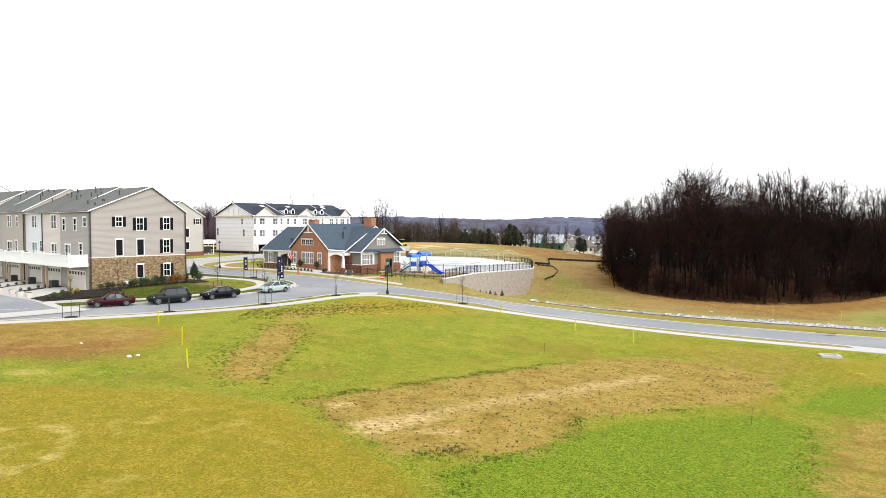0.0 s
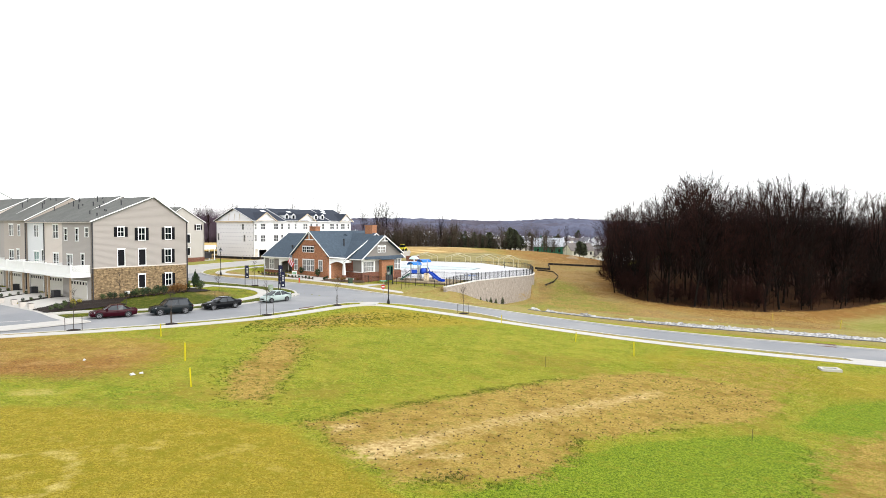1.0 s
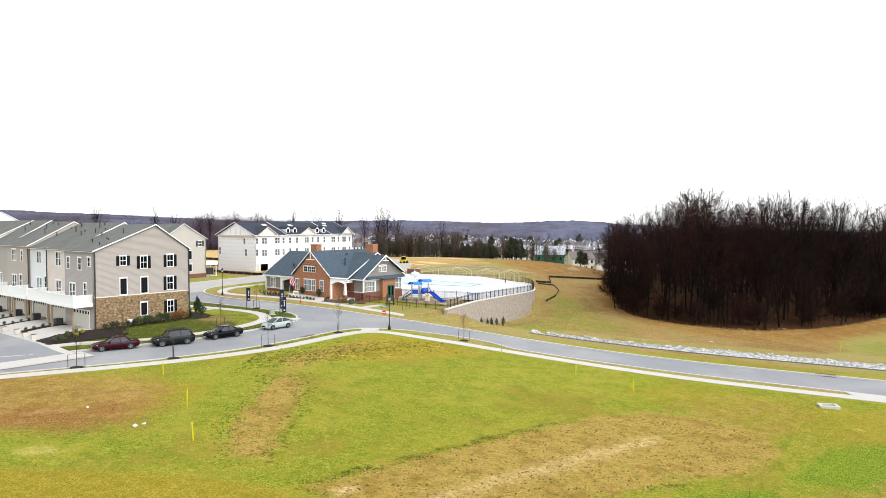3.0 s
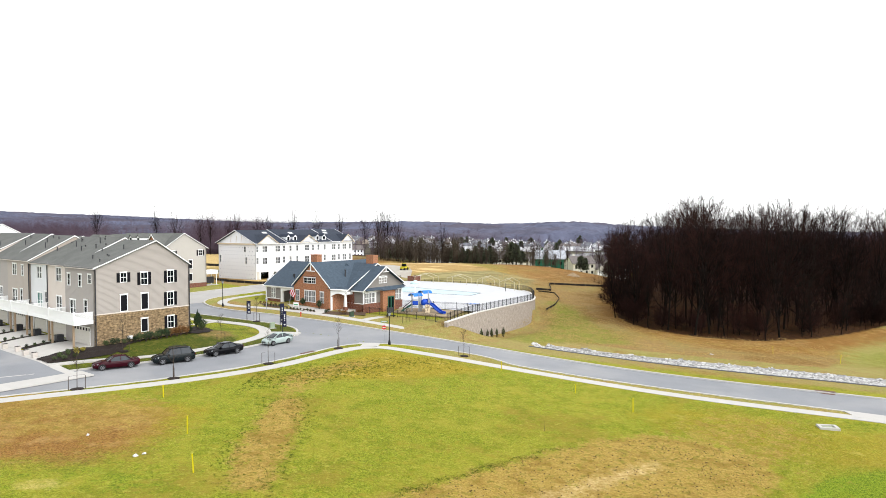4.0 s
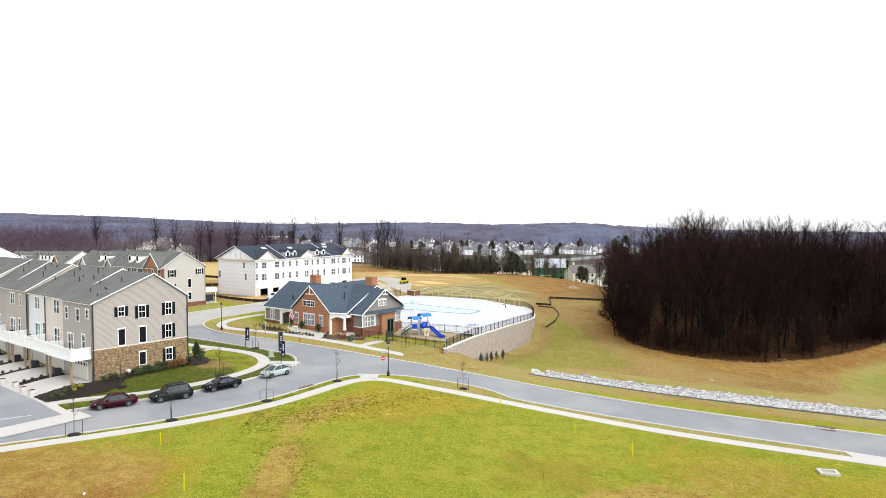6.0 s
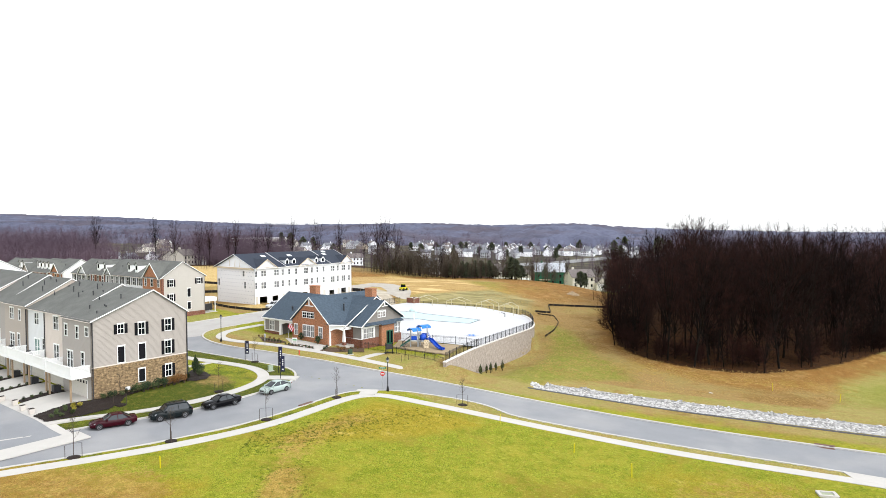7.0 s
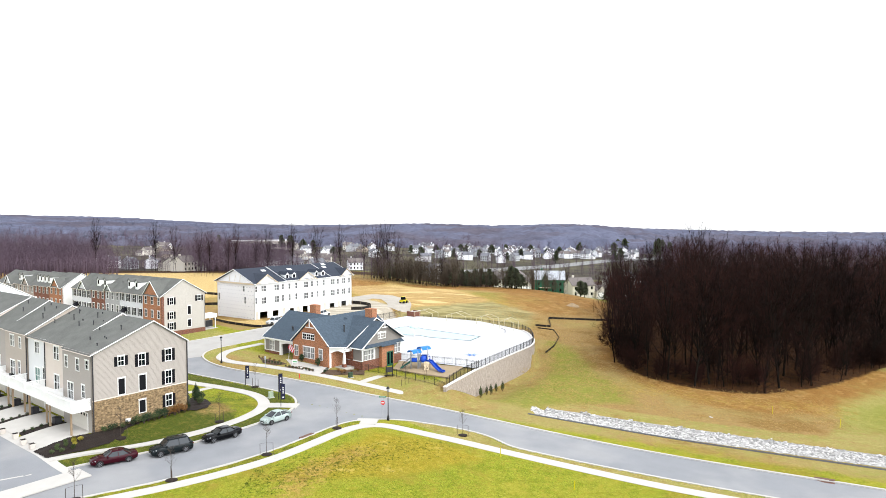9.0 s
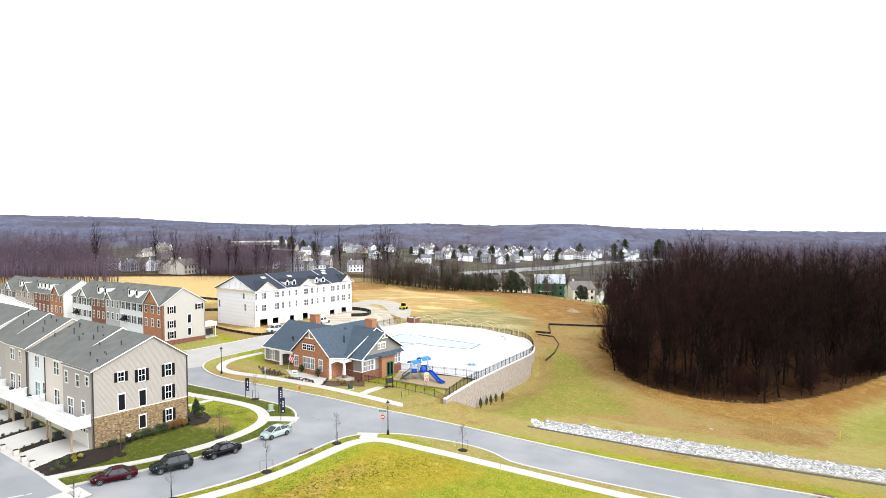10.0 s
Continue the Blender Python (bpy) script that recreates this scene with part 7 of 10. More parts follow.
def car(name, m, label, colour, length, width, belt, top, cabin, bonnet, boot, wheel=0.33, rack=False):
    """cabin: x of windscreen foot, roof front, roof rear, rear-glass foot, from the middle, front positive."""
    t = thing(name, m, label, "car", "cars parked at the kerb")
    mat = paint(name + "_paint", colour)
    L, w = length / 2, width / 2
    f0, f1, f2, f3 = cabin
    zb = belt
    part("body", loft([(-L, w * 0.74, 0.42, boot - 0.12), (-L + 0.08, w * 0.86, 0.32, boot - 0.02), (-L + 0.45, w * 0.96, 0.25, boot), (f3, w, 0.22, zb), (f2, w, 0.2, zb), (0, w, 0.2, zb), (f0, w, 0.2, zb - 0.02), (f0 + 0.25, w * 0.985, 0.2, bonnet + 0.04), (L - 0.75, w * 0.95, 0.22, bonnet - 0.04), (L - 0.25, w * 0.86, 0.25, bonnet - 0.14), (L - 0.04, w * 0.7, 0.3, bonnet - 0.26), (L, w * 0.62, 0.36, bonnet - 0.34)], body_ring), mat, t, smooth=True)
    part("cabin_glass", loft([(f3, w * 0.84, w * 0.7, zb - 0.03, zb + 0.02), (f2, w * 0.9, w * 0.7, zb - 0.03, top - 0.05), ((f1 + f2) / 2, w * 0.92, w * 0.72, zb - 0.03, top - 0.02), (f1, w * 0.9, w * 0.7, zb - 0.03, top - 0.05), (f0, w * 0.84, w * 0.72, zb - 0.03, zb + 0.02)], cabin_ring), M_carglass, t, "tinted glass")
    r = loft([(f2 - 0.08, w * 0.70, w * 0.66, top - 0.08, top - 0.05), (f2 + 0.15, w * 0.715, w * 0.68, top - 0.06, top - 0.005), ((f1 + f2) / 2, w * 0.73, w * 0.69, top - 0.04, top + 0.02), (f1 - 0.1, w * 0.715, w * 0.68, top - 0.06, top - 0.005), (f1 + 0.1, w * 0.7, w * 0.66, top - 0.09, top - 0.06)], cabin_ring)
    part("roof_panel", r, mat, t, smooth=True)
    for q in (-1, 1):
        for (xa, za), (xb, zz) in (((f0 + 0.02, zb), (f1 + 0.02, top - 0.05)), (((f1 + f2) / 2 - 0.05, zb), ((f1 + f2) / 2, top - 0.03)), ((f3 + 0.02, zb), (f2 - 0.02, top - 0.05))):
            part("pillar", Shape().rod((xa, q * w * 0.9, za - 0.03), (xb, q * w * 0.71, zz), 0.05, k=4), mat, t)
        part("headlight", Shape().solid([(L - 0.5, q * w * 0.62, bonnet - 0.27), (L - 0.14, q * w * 0.45, bonnet - 0.36), (L - 0.14, q * w * 0.75, bonnet - 0.36), (L - 0.5, q * w * 0.9, bonnet - 0.27)], [(L - 0.55, q * w * 0.62, bonnet - 0.12), (L - 0.16, q * w * 0.45, bonnet - 0.22), (L - 0.16, q * w * 0.78, bonnet - 0.24), (L - 0.55, q * w * 0.9, bonnet - 0.12)]), M_lamp, t)
        part("tail_light", Shape().box(-L - 0.0, -L + 0.14, min(q * w * 0.55, q * w * 0.85), max(q * w * 0.55, q * w * 0.85), boot - 0.27, boot - 0.14), M_tail, t)
        part("mirror", Shape().box(f0 - 0.35, f0 - 0.2, min(q * w * 0.95, q * (w + 0.16)), max(q * w * 0.95, q * (w + 0.16)), zb - 0.02, zb + 0.13), mat, t)
        part("door_handle", Shape().box(-0.45, -0.27, min(q * w * 0.985, q * w * 1.015), max(q * w * 0.985, q * w * 1.015), zb - 0.2, zb - 0.16), mat, t)
        if rack:
            part("roof_rail", Shape().rod((f2 + 0.1, q * w * 0.6, top + 0.08), (f1 - 0.1, q * w * 0.6, top + 0.08), 0.03), M_black, t)
        for x in (L - 0.92, -L + 1.0):
            wh = part("wheel", Shape().rod((x, q * (w - 0.2), wheel), (x, q * (w + 0.012), wheel), wheel, k=18), M_tyre, t)
            rim = Shape().rod((x, q * (w + 0.01), wheel), (x, q * (w + 0.03), wheel), wheel * 0.2, k=8)
            for i in range(5):
                a, b = 2 * math.pi * i / 5, 0.19
                rim.solid([(x + wheel * f * math.cos(a + g), q * (w + 0.014), wheel + wheel * f * math.sin(a + g)) for f, g in ((0.14, -0.7), (0.66, -b), (0.66, b), (0.14, 0.7))], [(x + wheel * f * math.cos(a + g), q * (w + 0.026), wheel + wheel * f * math.sin(a + g)) for f, g in ((0.14, -0.7), (0.66, -b), (0.66, b), (0.14, 0.7))])
            for i in range(16):
                a, b = 2 * math.pi * i / 16, 2 * math.pi * (i + 1) / 16
                rim.solid([(x + wheel * f * math.cos(g), q * (w + 0.012), wheel + wheel * f * math.sin(g)) for f, g in ((0.6, a), (0.7, a), (0.7, b), (0.6, b))], [(x + wheel * f * math.cos(g), q * (w + 0.024), wheel + wheel * f * math.sin(g)) for f, g in ((0.6, a), (0.7, a), (0.7, b), (0.6, b))])
            part("rim", rim, M_rim, wh, "five-spoke alloy rim")
            ring = [(x + wheel * f * math.cos(g), wheel + wheel * f * math.sin(g)) for f, turn in ((1.22, range(9)), (1.02, range(8, -1, -1))) for g in (math.pi * i / 8 for i in turn)]
            arch = Shape().solid([(u, q * (w - 0.1), v) for u, v in ring], [(u, q * (w + 0.006), v) for u, v in ring])
            part("wheel_arch", arch, M_black, t)
    part("grille", Shape().box(L - 0.12, L + 0.012, -w * 0.42, w * 0.42, 0.42, 0.6), M_black, t)
    part("front_plate", Shape().box(L + 0.012, L + 0.024, -0.15, 0.15, 0.36, 0.44), M_plate, t)
    return t


def car_pose(x, y, deg):
    """On the road, tilted with it."""
    a = radians(deg)
    c, s = math.cos(a), math.sin(a)
    z = float(land(x, y)) - 0.115
    zf, zb_ = float(land(x + 1.4 * c, y + 1.4 * s)), float(land(x - 1.4 * c, y - 1.4 * s))
    return Matrix.Translation((x, y, z)) @ pose(0, 0, 0, 0, 0, deg) @ pose(0, 0, 0, 0, -math.degrees(math.atan2(zf - zb_, 2.8)), 0)


car("sedan", car_pose(-37.9, 74.7, 215), "dark red sedan parked at the kerb", (0.03, 0.002, 0.006), 4.9, 1.86, 0.95, 1.46, (1.0, 0.25, -0.95, -1.75), 0.93, 1.0)
car("suv", car_pose(-32.6, 77.9, 219), "dark grey SUV parked between two sedans", (0.008, 0.0115, 0.0125), 4.8, 1.96, 1.08, 1.76, (1.05, 0.45, -1.75, -2.2), 1.08, 1.12, 0.37, True)
car("sedan_dark", car_pose(-28.2, 82.8, 226), "black sedan parked at the kerb", (0.0035, 0.0035, 0.0045), 4.85, 1.83, 0.95, 1.46, (1.05, 0.25, -0.95, -1.75), 0.94, 1.02)
car("hatchback", car_pose(-23.1, 89.7, 232), "pale silver-blue hatchback parked at the corner", (0.34, 0.40, 0.375), 4.45, 1.74, 0.97, 1.49, (1.25, 0.2, -0.85, -2.0), 0.96, 1.12, 0.31)


def site_vehicle(name, x, y, deg, label, colour, cab_white=True):
    t = car(name, Matrix.Translation((x, y, float(land(x, y)) - 0.0)) @ pose(0, 0, 0, 0, 0, deg) @ Matrix.Scale(0.88, 4), label, colour, 5.4, 1.95, 1.1, 1.85, (1.1, 0.6, -1.6, -2.0), 1.1, 1.15, 0.38)
    t["group"] = "vehicles at the building site"
    return t


site_vehicle("van", -32.0, 172.5, 60, "white pickup by the unfinished building", (0.75, 0.75, 0.75))
site_vehicle("pickup", -41.5, 160.5, 235, "silver pickup by the silt fence", (0.5, 0.51, 0.52))
M_yellow = material("machine_yellow", (0.5, 0.42, 0.012), 0.5, spread=0.1)
dz = thing("loader", pose(-12.2, 197, float(land(-12.2, 197)) + 0.03, 0, 0, 60) @ Matrix.Scale(0.7, 4), "yellow loader parked on the bare field", "loader")
part("chassis", Shape().box(-1.7, 1.7, -0.9, 0.9, 0.6, 1.5), M_yellow, dz)
part("cab", Shape().solid([(-0.9, -0.8, 1.5), (0.7, -0.8, 1.5), (0.7, 0.8, 1.5), (-0.9, 0.8, 1.5)], [(-0.7, -0.7, 2.7), (0.4, -0.7, 2.7), (0.4, 0.7, 2.7), (-0.7, 0.7, 2.7)]), M_glass, dz)
part("cab_roof", Shape().box(-0.85, 0.55, -0.8, 0.8, 2.7, 2.85), M_yellow, dz)
part("bucket", Shape().solid([(1.9, -1.1, 0.1), (2.7, -1.1, 0.1), (2.0, -1.1, 1.0)], [(1.9, 1.1, 0.1), (2.7, 1.1, 0.1), (2.0, 1.1, 1.0)]), M_yellow, dz)
for x in (-1.1, 1.1):
    for q in (-1, 1):
        part("wheel", Shape().rod((x, q * 0.7, 0.55), (x, q * 1.1, 0.55), 0.55, k=14), M_tyre, dz)

# ---- street furniture ----
M_pole = material("black_lamp_post", (0.012, 0.012, 0.013), 0.4, 0.3, spread=0.2)


def street_lamp(x, y, h=4.6):
    t = thing("street_lamp", pose(x, y, float(land(x, y))), "black post-top street lamp beside the pavement", "street lamp", "street lamps")
    part("base", Shape().turned(0, 0, [(0.2, -0.3), (0.2, 0.25), (0.12, 0.6), (0.07, 0.75)], 10), M_pole, t)
    part("pole", Shape().turned(0, 0, [(0.07, 0.75), (0.055, h - 0.6), (0.1, h - 0.55), (0.1, h - 0.48)], 10), M_pole, t)
    part("lantern", Shape().turned(0, 0, [(0.12, h - 0.48), (0.24, h - 0.08)], 8), M_lamp, t, "pale glass lantern")
    part("cap", Shape().turned(0, 0, [(0.28, h - 0.08), (0.2, h + 0.06), (0.06, h + 0.2), (0.02, h + 0.34)], 8), M_pole, t)


street_lamp(-7.8, 91.9)
street_lamp(-41.4, 121.6, 4.8)
M_navy = material("navy_cloth", (0.008, 0.010, 0.035), 0.7, spread=0.15)
M_whitecloth = material("white_print", (0.6, 0.6, 0.6), 0.7)


def banner(x, y, h, cloth, deg):
    t = thing("banner_pole", pose(x, y, float(land(x, y)), 0, 0, deg), "navy banner with white lettering on a black pole", "banner", "navy banners at the corner")
    part("pole", Shape().turned(0, 0, [(0.05, -0.2), (0.05, h)], 8), M_pole, t)
    c = Shape()
    k = 8
    for i in range(k):
        z0, z1 = h - cloth * (i + 1) / k, h - cloth * i / k
        y0, y1 = 0.04 * math.sin(i + 1), 0.04 * math.sin(i)
        c.solid([(0.06, 0.0, z0), (0.6, y0, z0), (0.6, y0 + 0.015, z0), (0.06, 0.015, z0)], [(0.06, 0.0, z1), (0.6, y1, z1), (0.6, y1 + 0.015, z1), (0.06, 0.015, z1)])
    b = part("cloth", c, M_navy, t)
    for i in range(4):
        part("lettering", Shape().box(0.26, 0.42, -0.06, -0.045, h - cloth * (0.28 + 0.11 * i), h - cloth * (0.21 + 0.11 * i)), M_whitecloth, b)
    part("emblem", Shape().box(0.22, 0.46, -0.06, -0.045, h - cloth * 0.9, h - cloth * 0.82), M_whitecloth, b)
    part("arm", Shape().rod((0, 0, h - 0.02), (0.64, 0, h - 0.02), 0.02).rod((0, 0, h - cloth), (0.64, 0, h - cloth), 0.02), M_pole, t)


banner(-32.5, 107.0, 3.2, 2.1, 8)
banner(-25.1, 99.3, 4.0, 2.9, 8)
banner(-23.9, 95.8, 3.4, 2.3, 8)
st = thing("stop_sign", pose(-8.6, 92.6, float(land(-8.6, 92.6)), 0, 0, 0), "red octagonal stop sign with green street sign above", "road sign")
part("post", Shape().rod((0, 0, -0.2), (0, 0, 3.0), 0.035), M_steel, st)
oct_ = [(0.32 * math.cos(math.pi / 8 + i * math.pi / 4), 0.32 * math.sin(math.pi / 8 + i * math.pi / 4)) for i in range(8)]
pl = part("plate", Shape().solid([(x, -0.04, 2.25 + z) for x, z in oct_], [(x, -0.06, 2.25 + z) for x, z in oct_]), material("sign_red", (0.5, 0.02, 0.02), 0.5), st, "red octagonal plate")
part("lettering", Shape().box(-0.21, 0.21, -0.066, -0.062, 2.17, 2.33), M_whitecloth, pl)
part("street_name_plate", Shape().box(-0.5, 0.5, -0.02, 0.02, 2.98, 3.2), material("sign_green", (0.01, 0.16, 0.07), 0.5), st, "green street name plate")
part("name_bar", Shape().box(-0.36, 0.36, -0.026, -0.022, 3.05, 3.13), M_whitecloth, st)
hy = thing("fire_hydrant", pose(-24.6, 111.4, float(land(-24.6, 111.4))), "small red fire hydrant on the verge", "hydrant")
part("barrel", Shape().turned(0, 0, [(0.16, -0.1), (0.16, 0.05), (0.1, 0.08), (0.1, 0.55), (0.14, 0.56), (0.12, 0.68), (0.04, 0.76)], 10), material("hydrant_red", (0.5, 0.06, 0.03), 0.5), hy)
part("nozzle", Shape().rod((-0.18, 0, 0.42), (0.18, 0, 0.42), 0.06), M_rim, hy)
for x, y, col, lab in ((-16.2, 113.4, (0.03, 0.055, 0.03), "dark green transformer box on the lawn"), (-26.6, 100.4, (0.3, 0.36, 0.26), "pale green utility box on the corner lawn")):
    bx = thing("utility_box", pose(x, y, float(land(x, y)), 0, 0, 35) @ Matrix.Diagonal((0.7, 0.7, 0.95, 1)), lab, "utility box")
    m_ = material("box_" + str(int(col[1] * 1000)), col, 0.6)
    part("cabinet", Shape().box(-0.45, 0.45, -0.4, 0.4, -0.1, 0.85), m_, bx)
    part("lid", Shape().solid([(-0.5, -0.45, 0.85), (0.5, -0.45, 0.85), (0.5, 0.45, 0.85), (-0.5, 0.45, 0.85)], [(-0.44, -0.4, 0.97), (0.44, -0.4, 0.97), (0.44, 0.4, 0.92), (-0.44, 0.4, 0.92)]), m_, bx)
    part("pad", Shape().box(-0.7, 0.7, -0.65, 0.65, -0.15, 0.03), M_concrete, bx)
sg = thing("garden_sign", pose(-27.4, 120.2, float(land(-27.4, 120.2)) + 0.1, 0, 0, -10) @ Matrix.Scale(0.7, 4), "small white and green sign before the entry", "sign")
part("board", Shape().box(-0.7, 0.7, -0.04, 0.04, 0.35, 1.25), M_trim, sg)
part("panel", Shape().box(-0.55, 0.55, -0.05, -0.041, 0.5, 0.85), material("sign_leaf_green", (0.1, 0.3, 0.14), 0.5), sg)
part("leg", Shape().box(-0.65, -0.57, -0.03, 0.03, -0.1, 0.35), M_trim, sg)
part("leg", Shape().box(0.57, 0.65, -0.03, 0.03, -0.1, 0.35), M_trim, sg)
fl = thing("flag", pose(-29.6, 124.4, float(land(-29.6, 124.4))), "red and white flag hanging by the entry", "flag")
part("pole", Shape().rod((0, 0, -0.1), (0.5, -0.5, 3.3), 0.03), M_trim, fl)
for i in range(7):
    a, b = i / 7, (i + 1) / 7
    part("stripe", Shape().solid([(0.45 + 0.9 * a, -0.45, 3.1 - 1.1 * a), (0.45 + 0.9 * b, -0.45, 3.1 - 1.1 * b), (0.45 + 0.9 * b, -0.43, 3.1 - 1.1 * b), (0.45 + 0.9 * a, -0.43, 3.1 - 1.1 * a)], [(0.05 + 0.9 * a, -0.35 + 0.05 * math.sin(i), 2.2 - 1.0 * a), (0.05 + 0.9 * b, -0.35 + 0.05 * math.sin(i + 1), 2.2 - 1.0 * b), (0.05 + 0.9 * b, -0.33 + 0.05 * math.sin(i + 1), 2.2 - 1.0 * b), (0.05 + 0.9 * a, -0.33 + 0.05 * math.sin(i), 2.2 - 1.0 * a)]), material("flag_red", (0.5, 0.03, 0.05), 0.7) if i % 2 == 0 else M_whitecloth, fl)
ls = thing("lamp_sign", pose(-32.2, 117.8, float(land(-32.2, 117.8))), "pale garden lantern on a short post", "garden lamp")
part("post", Shape().rod((0, 0, -0.1), (0, 0, 1.5), 0.06), M_steel, ls)
part("lantern", Shape().turned(0, 0, [(0.15, 1.5), (0.22, 1.95), (0.03, 2.2)], 8), M_lamp, ls)
bench = thing("information_board", pose(-9.6, 115.4, float(land(-9.6, 115.4)) + 0.0, 0, 0, 20), "dark board on two posts at the fence gate", "board")
for x in (-0.6, 0.6):
    part("post", Shape().box(x - 0.07, x + 0.07, -0.07, 0.07, -0.2, 2.2), M_black, bench)
part("panel", Shape().box(-0.53, 0.53, -0.05, 0.05, 1.0, 1.9), M_metal, bench)
part("ledge", Shape().box(-0.9, 0.9, -0.2, 0.2, 0.4, 0.5), M_black, bench)

kio = thing("mail_kiosk", pose(-56.2, 155.4, float(land(-56.2, 155.4)), 0, 0, 52), "white mail kiosk with flat roof and dark boxes", "kiosk")
for dx in (-1.4, 1.4):
    for dy in (-1.1, 1.1):
        part("post", Shape().box(dx - 0.08, dx + 0.08, dy - 0.08, dy + 0.08, -0.3, 2.6), M_trim, kio)
part("roof", Shape().box(-1.7, 1.7, -1.4, 1.4, 2.6, 3.5), M_trim, kio)
for i in range(4):
    part("letter_box", Shape().box(-1.2 + 0.61 * i, -0.63 + 0.61 * i, -0.3, 0.3, 0.4, 1.9), M_metal, kio, "dark metal letter box")
part("floor", Shape().box(-1.9, 1.9, -1.6, 1.6, -0.4, 0.05), M_concrete, kio)

# young street trees with stakes
M_bark = material("young_bark", (0.05, 0.036, 0.027), 0.9, spread=0.3)


def sapling(seed, h, label, stakes=True):
    rg = random.Random(seed)
    t = thing("street_tree", pose(0, 0, -200), label, "tree", "young trees along the road")
    s = Shape().rod((0, 0, -0.2), (0.03, 0, h * 0.5), 0.034, 0.025, 6).rod((0.03, 0, h * 0.5), (0, 0.02, h), 0.025, 0.008, 5)
    part("trunk", s, M_bark, t)
    c = Shape()
    for i in range(22):
        a, z = rg.uniform(0, 6.28), h * rg.uniform(0.42, 0.9)
        r = 0.75 * (1.05 - z / h) + 0.2
        e = Vector((r * math.cos(a), r * math.sin(a), z + r * rg.uniform(0.8, 1.5)))
        c.rod((0, 0, z), e, 0.010, 0.004, 3)
        for j in range(3):
            p = Vector((0, 0, z)).lerp(e, rg.uniform(0.4, 0.95))
            c.rod(p, p + Vector((rg.uniform(-0.25, 0.25), rg.uniform(-0.25, 0.25), rg.uniform(0.15, 0.4))), 0.007, 0.003, 3)
    part("crown", c, M_bark, t)
    if stakes:
        for q in (-0.75, 0.75):
            part("stake", Shape().box(q - 0.025, q + 0.025, -0.025, 0.025, -0.2, 1.3), M_bark, t)
            part("tie", Shape().rod((q, 0, 1.35), (0, 0, 1.4), 0.012, k=3), M_black, t)
    part("mulch_ring", Shape().turned(0, 0, [(0.7, -0.15), (0.62, 0.04), (0.3, 0.1)], 14), M_mulch, t)
    return t


SAP = [sapling(s, h, "bare young street tree with stakes and mulch ring") for s, h in ((1, 4.2), (2, 3.6), (3, 4.0))]
for i, (x, y) in enumerate(((-36.4, 64.0), (-29.0, 69.3), (-21.0, 77.3), (-14.3, 87.4), (2.6, 87.9), (-30.6, 88.9), (-30.6, 106.0), (-6.5, 110.5), (-3.0, 112.6), (-40.2, 81.0), (-46, 50), (66, 57))):
    copy_thing(SAP[i % 3], Matrix.Translation((x, y, float(land(x, y)) + 0.02)) @ pose(0, 0, 0, 0, 0, 40 + 77 * i))
for ob in SAP:
    for o in (ob, *ob.children_recursive):
        bpy.data.objects.remove(o)

# marker posts, drain boxes, litter
M_marker = material("marker_yellow", (0.5, 0.42, 0.0), 0.5, spread=0.05)
for x, y, h in ((-26.8, 61.6, 1.15), (-20.4, 51.1, 1.4), (-16.9, 43.2, 1.25), (19.3, 66.2, 1.4), (14.6, 72.3, 1.0), (7.1, 81.0, 1.1), (57.0, 113.0, 1.3), (64.6, 106.2, 1.4)):
    p = thing("marker_post", pose(x, y, float(land(x, y)), rng.uniform(-3, 3), rng.uniform(-3, 3), rng.uniform(0, 90)), "thin yellow marker post standing in the grass", "marker post", "yellow marker posts")
    part("post", Shape().box(-0.045, 0.045, -0.03, 0.03, -0.2, h), M_marker, p)
    part("cap", Shape().box(-0.05, 0.05, -0.035, 0.035, h, h + 0.05), M_marker, p)
st2 = thing("sapling_stake", pose(18.7, 39.4, float(land(18.7, 39.4))), "thin bare stick standing in the grass", "stake")
part("stick", Shape().rod((0, 0, -0.1), (0.03, 0, 1.0), 0.015, 0.01, 5), M_twig, st2)
st3 = thing("sapling_stake", pose(9.0, 58.0, float(land(9.0, 58.0))), "thin bare stick standing in the lawn", "stake")
part("stick", Shape().rod((0, 0, -0.1), (0.02, 0, 0.9), 0.015, 0.01, 5), M_twig, st3)
mh = thing("manhole_box", pose(37.9, 63.9, float(land(37.9, 63.9)), 0, 0, -12), "pale concrete drain box set in the grass", "drain box")
part("rim", Shape().box(-0.9, 0.9, -0.65, -0.4, -0.3, 0.22).box(-0.9, 0.9, 0.4, 0.65, -0.3, 0.22).box(-0.9, -0.6, -0.4, 0.4, -0.3, 0.22).box(0.6, 0.9, -0.4, 0.4, -0.3, 0.22), M_concrete, mh)
part("grate", Shape().box(-0.6, 0.6, -0.4, 0.4, -0.2, 0.1), material("worn_grate", (0.3, 0.33, 0.22), 0.8, spread=0.2), mh)
for x, y, a in ((46.3, 78.9, -25), (-17.5, 84.0, 57)):
    dr = thing("storm_drain", pose(x, y, float(land(x, y)), 0, 0, a), "storm drain inlet in the kerb with rusty grate", "storm drain", "storm drains")
    part("hood", Shape().box(-1.1, 1.1, -0.05, 0.5, -0.2, 0.06), material("weathered_lid", (0.13, 0.07, 0.05), 0.8, spread=0.3), dr)
    # a near-black block stands in for the shade within the inlet
    part("slot", Shape().box(-0.95, 0.95, -0.16, -0.055, -0.2, 0.03), M_void, dr)
    part("grate", Shape().box(-1.0, 1.0, -0.75, -0.2, -0.25, -0.095), material("rusty_iron", (0.14, 0.07, 0.05), 0.8, 0.3, spread=0.3), dr)
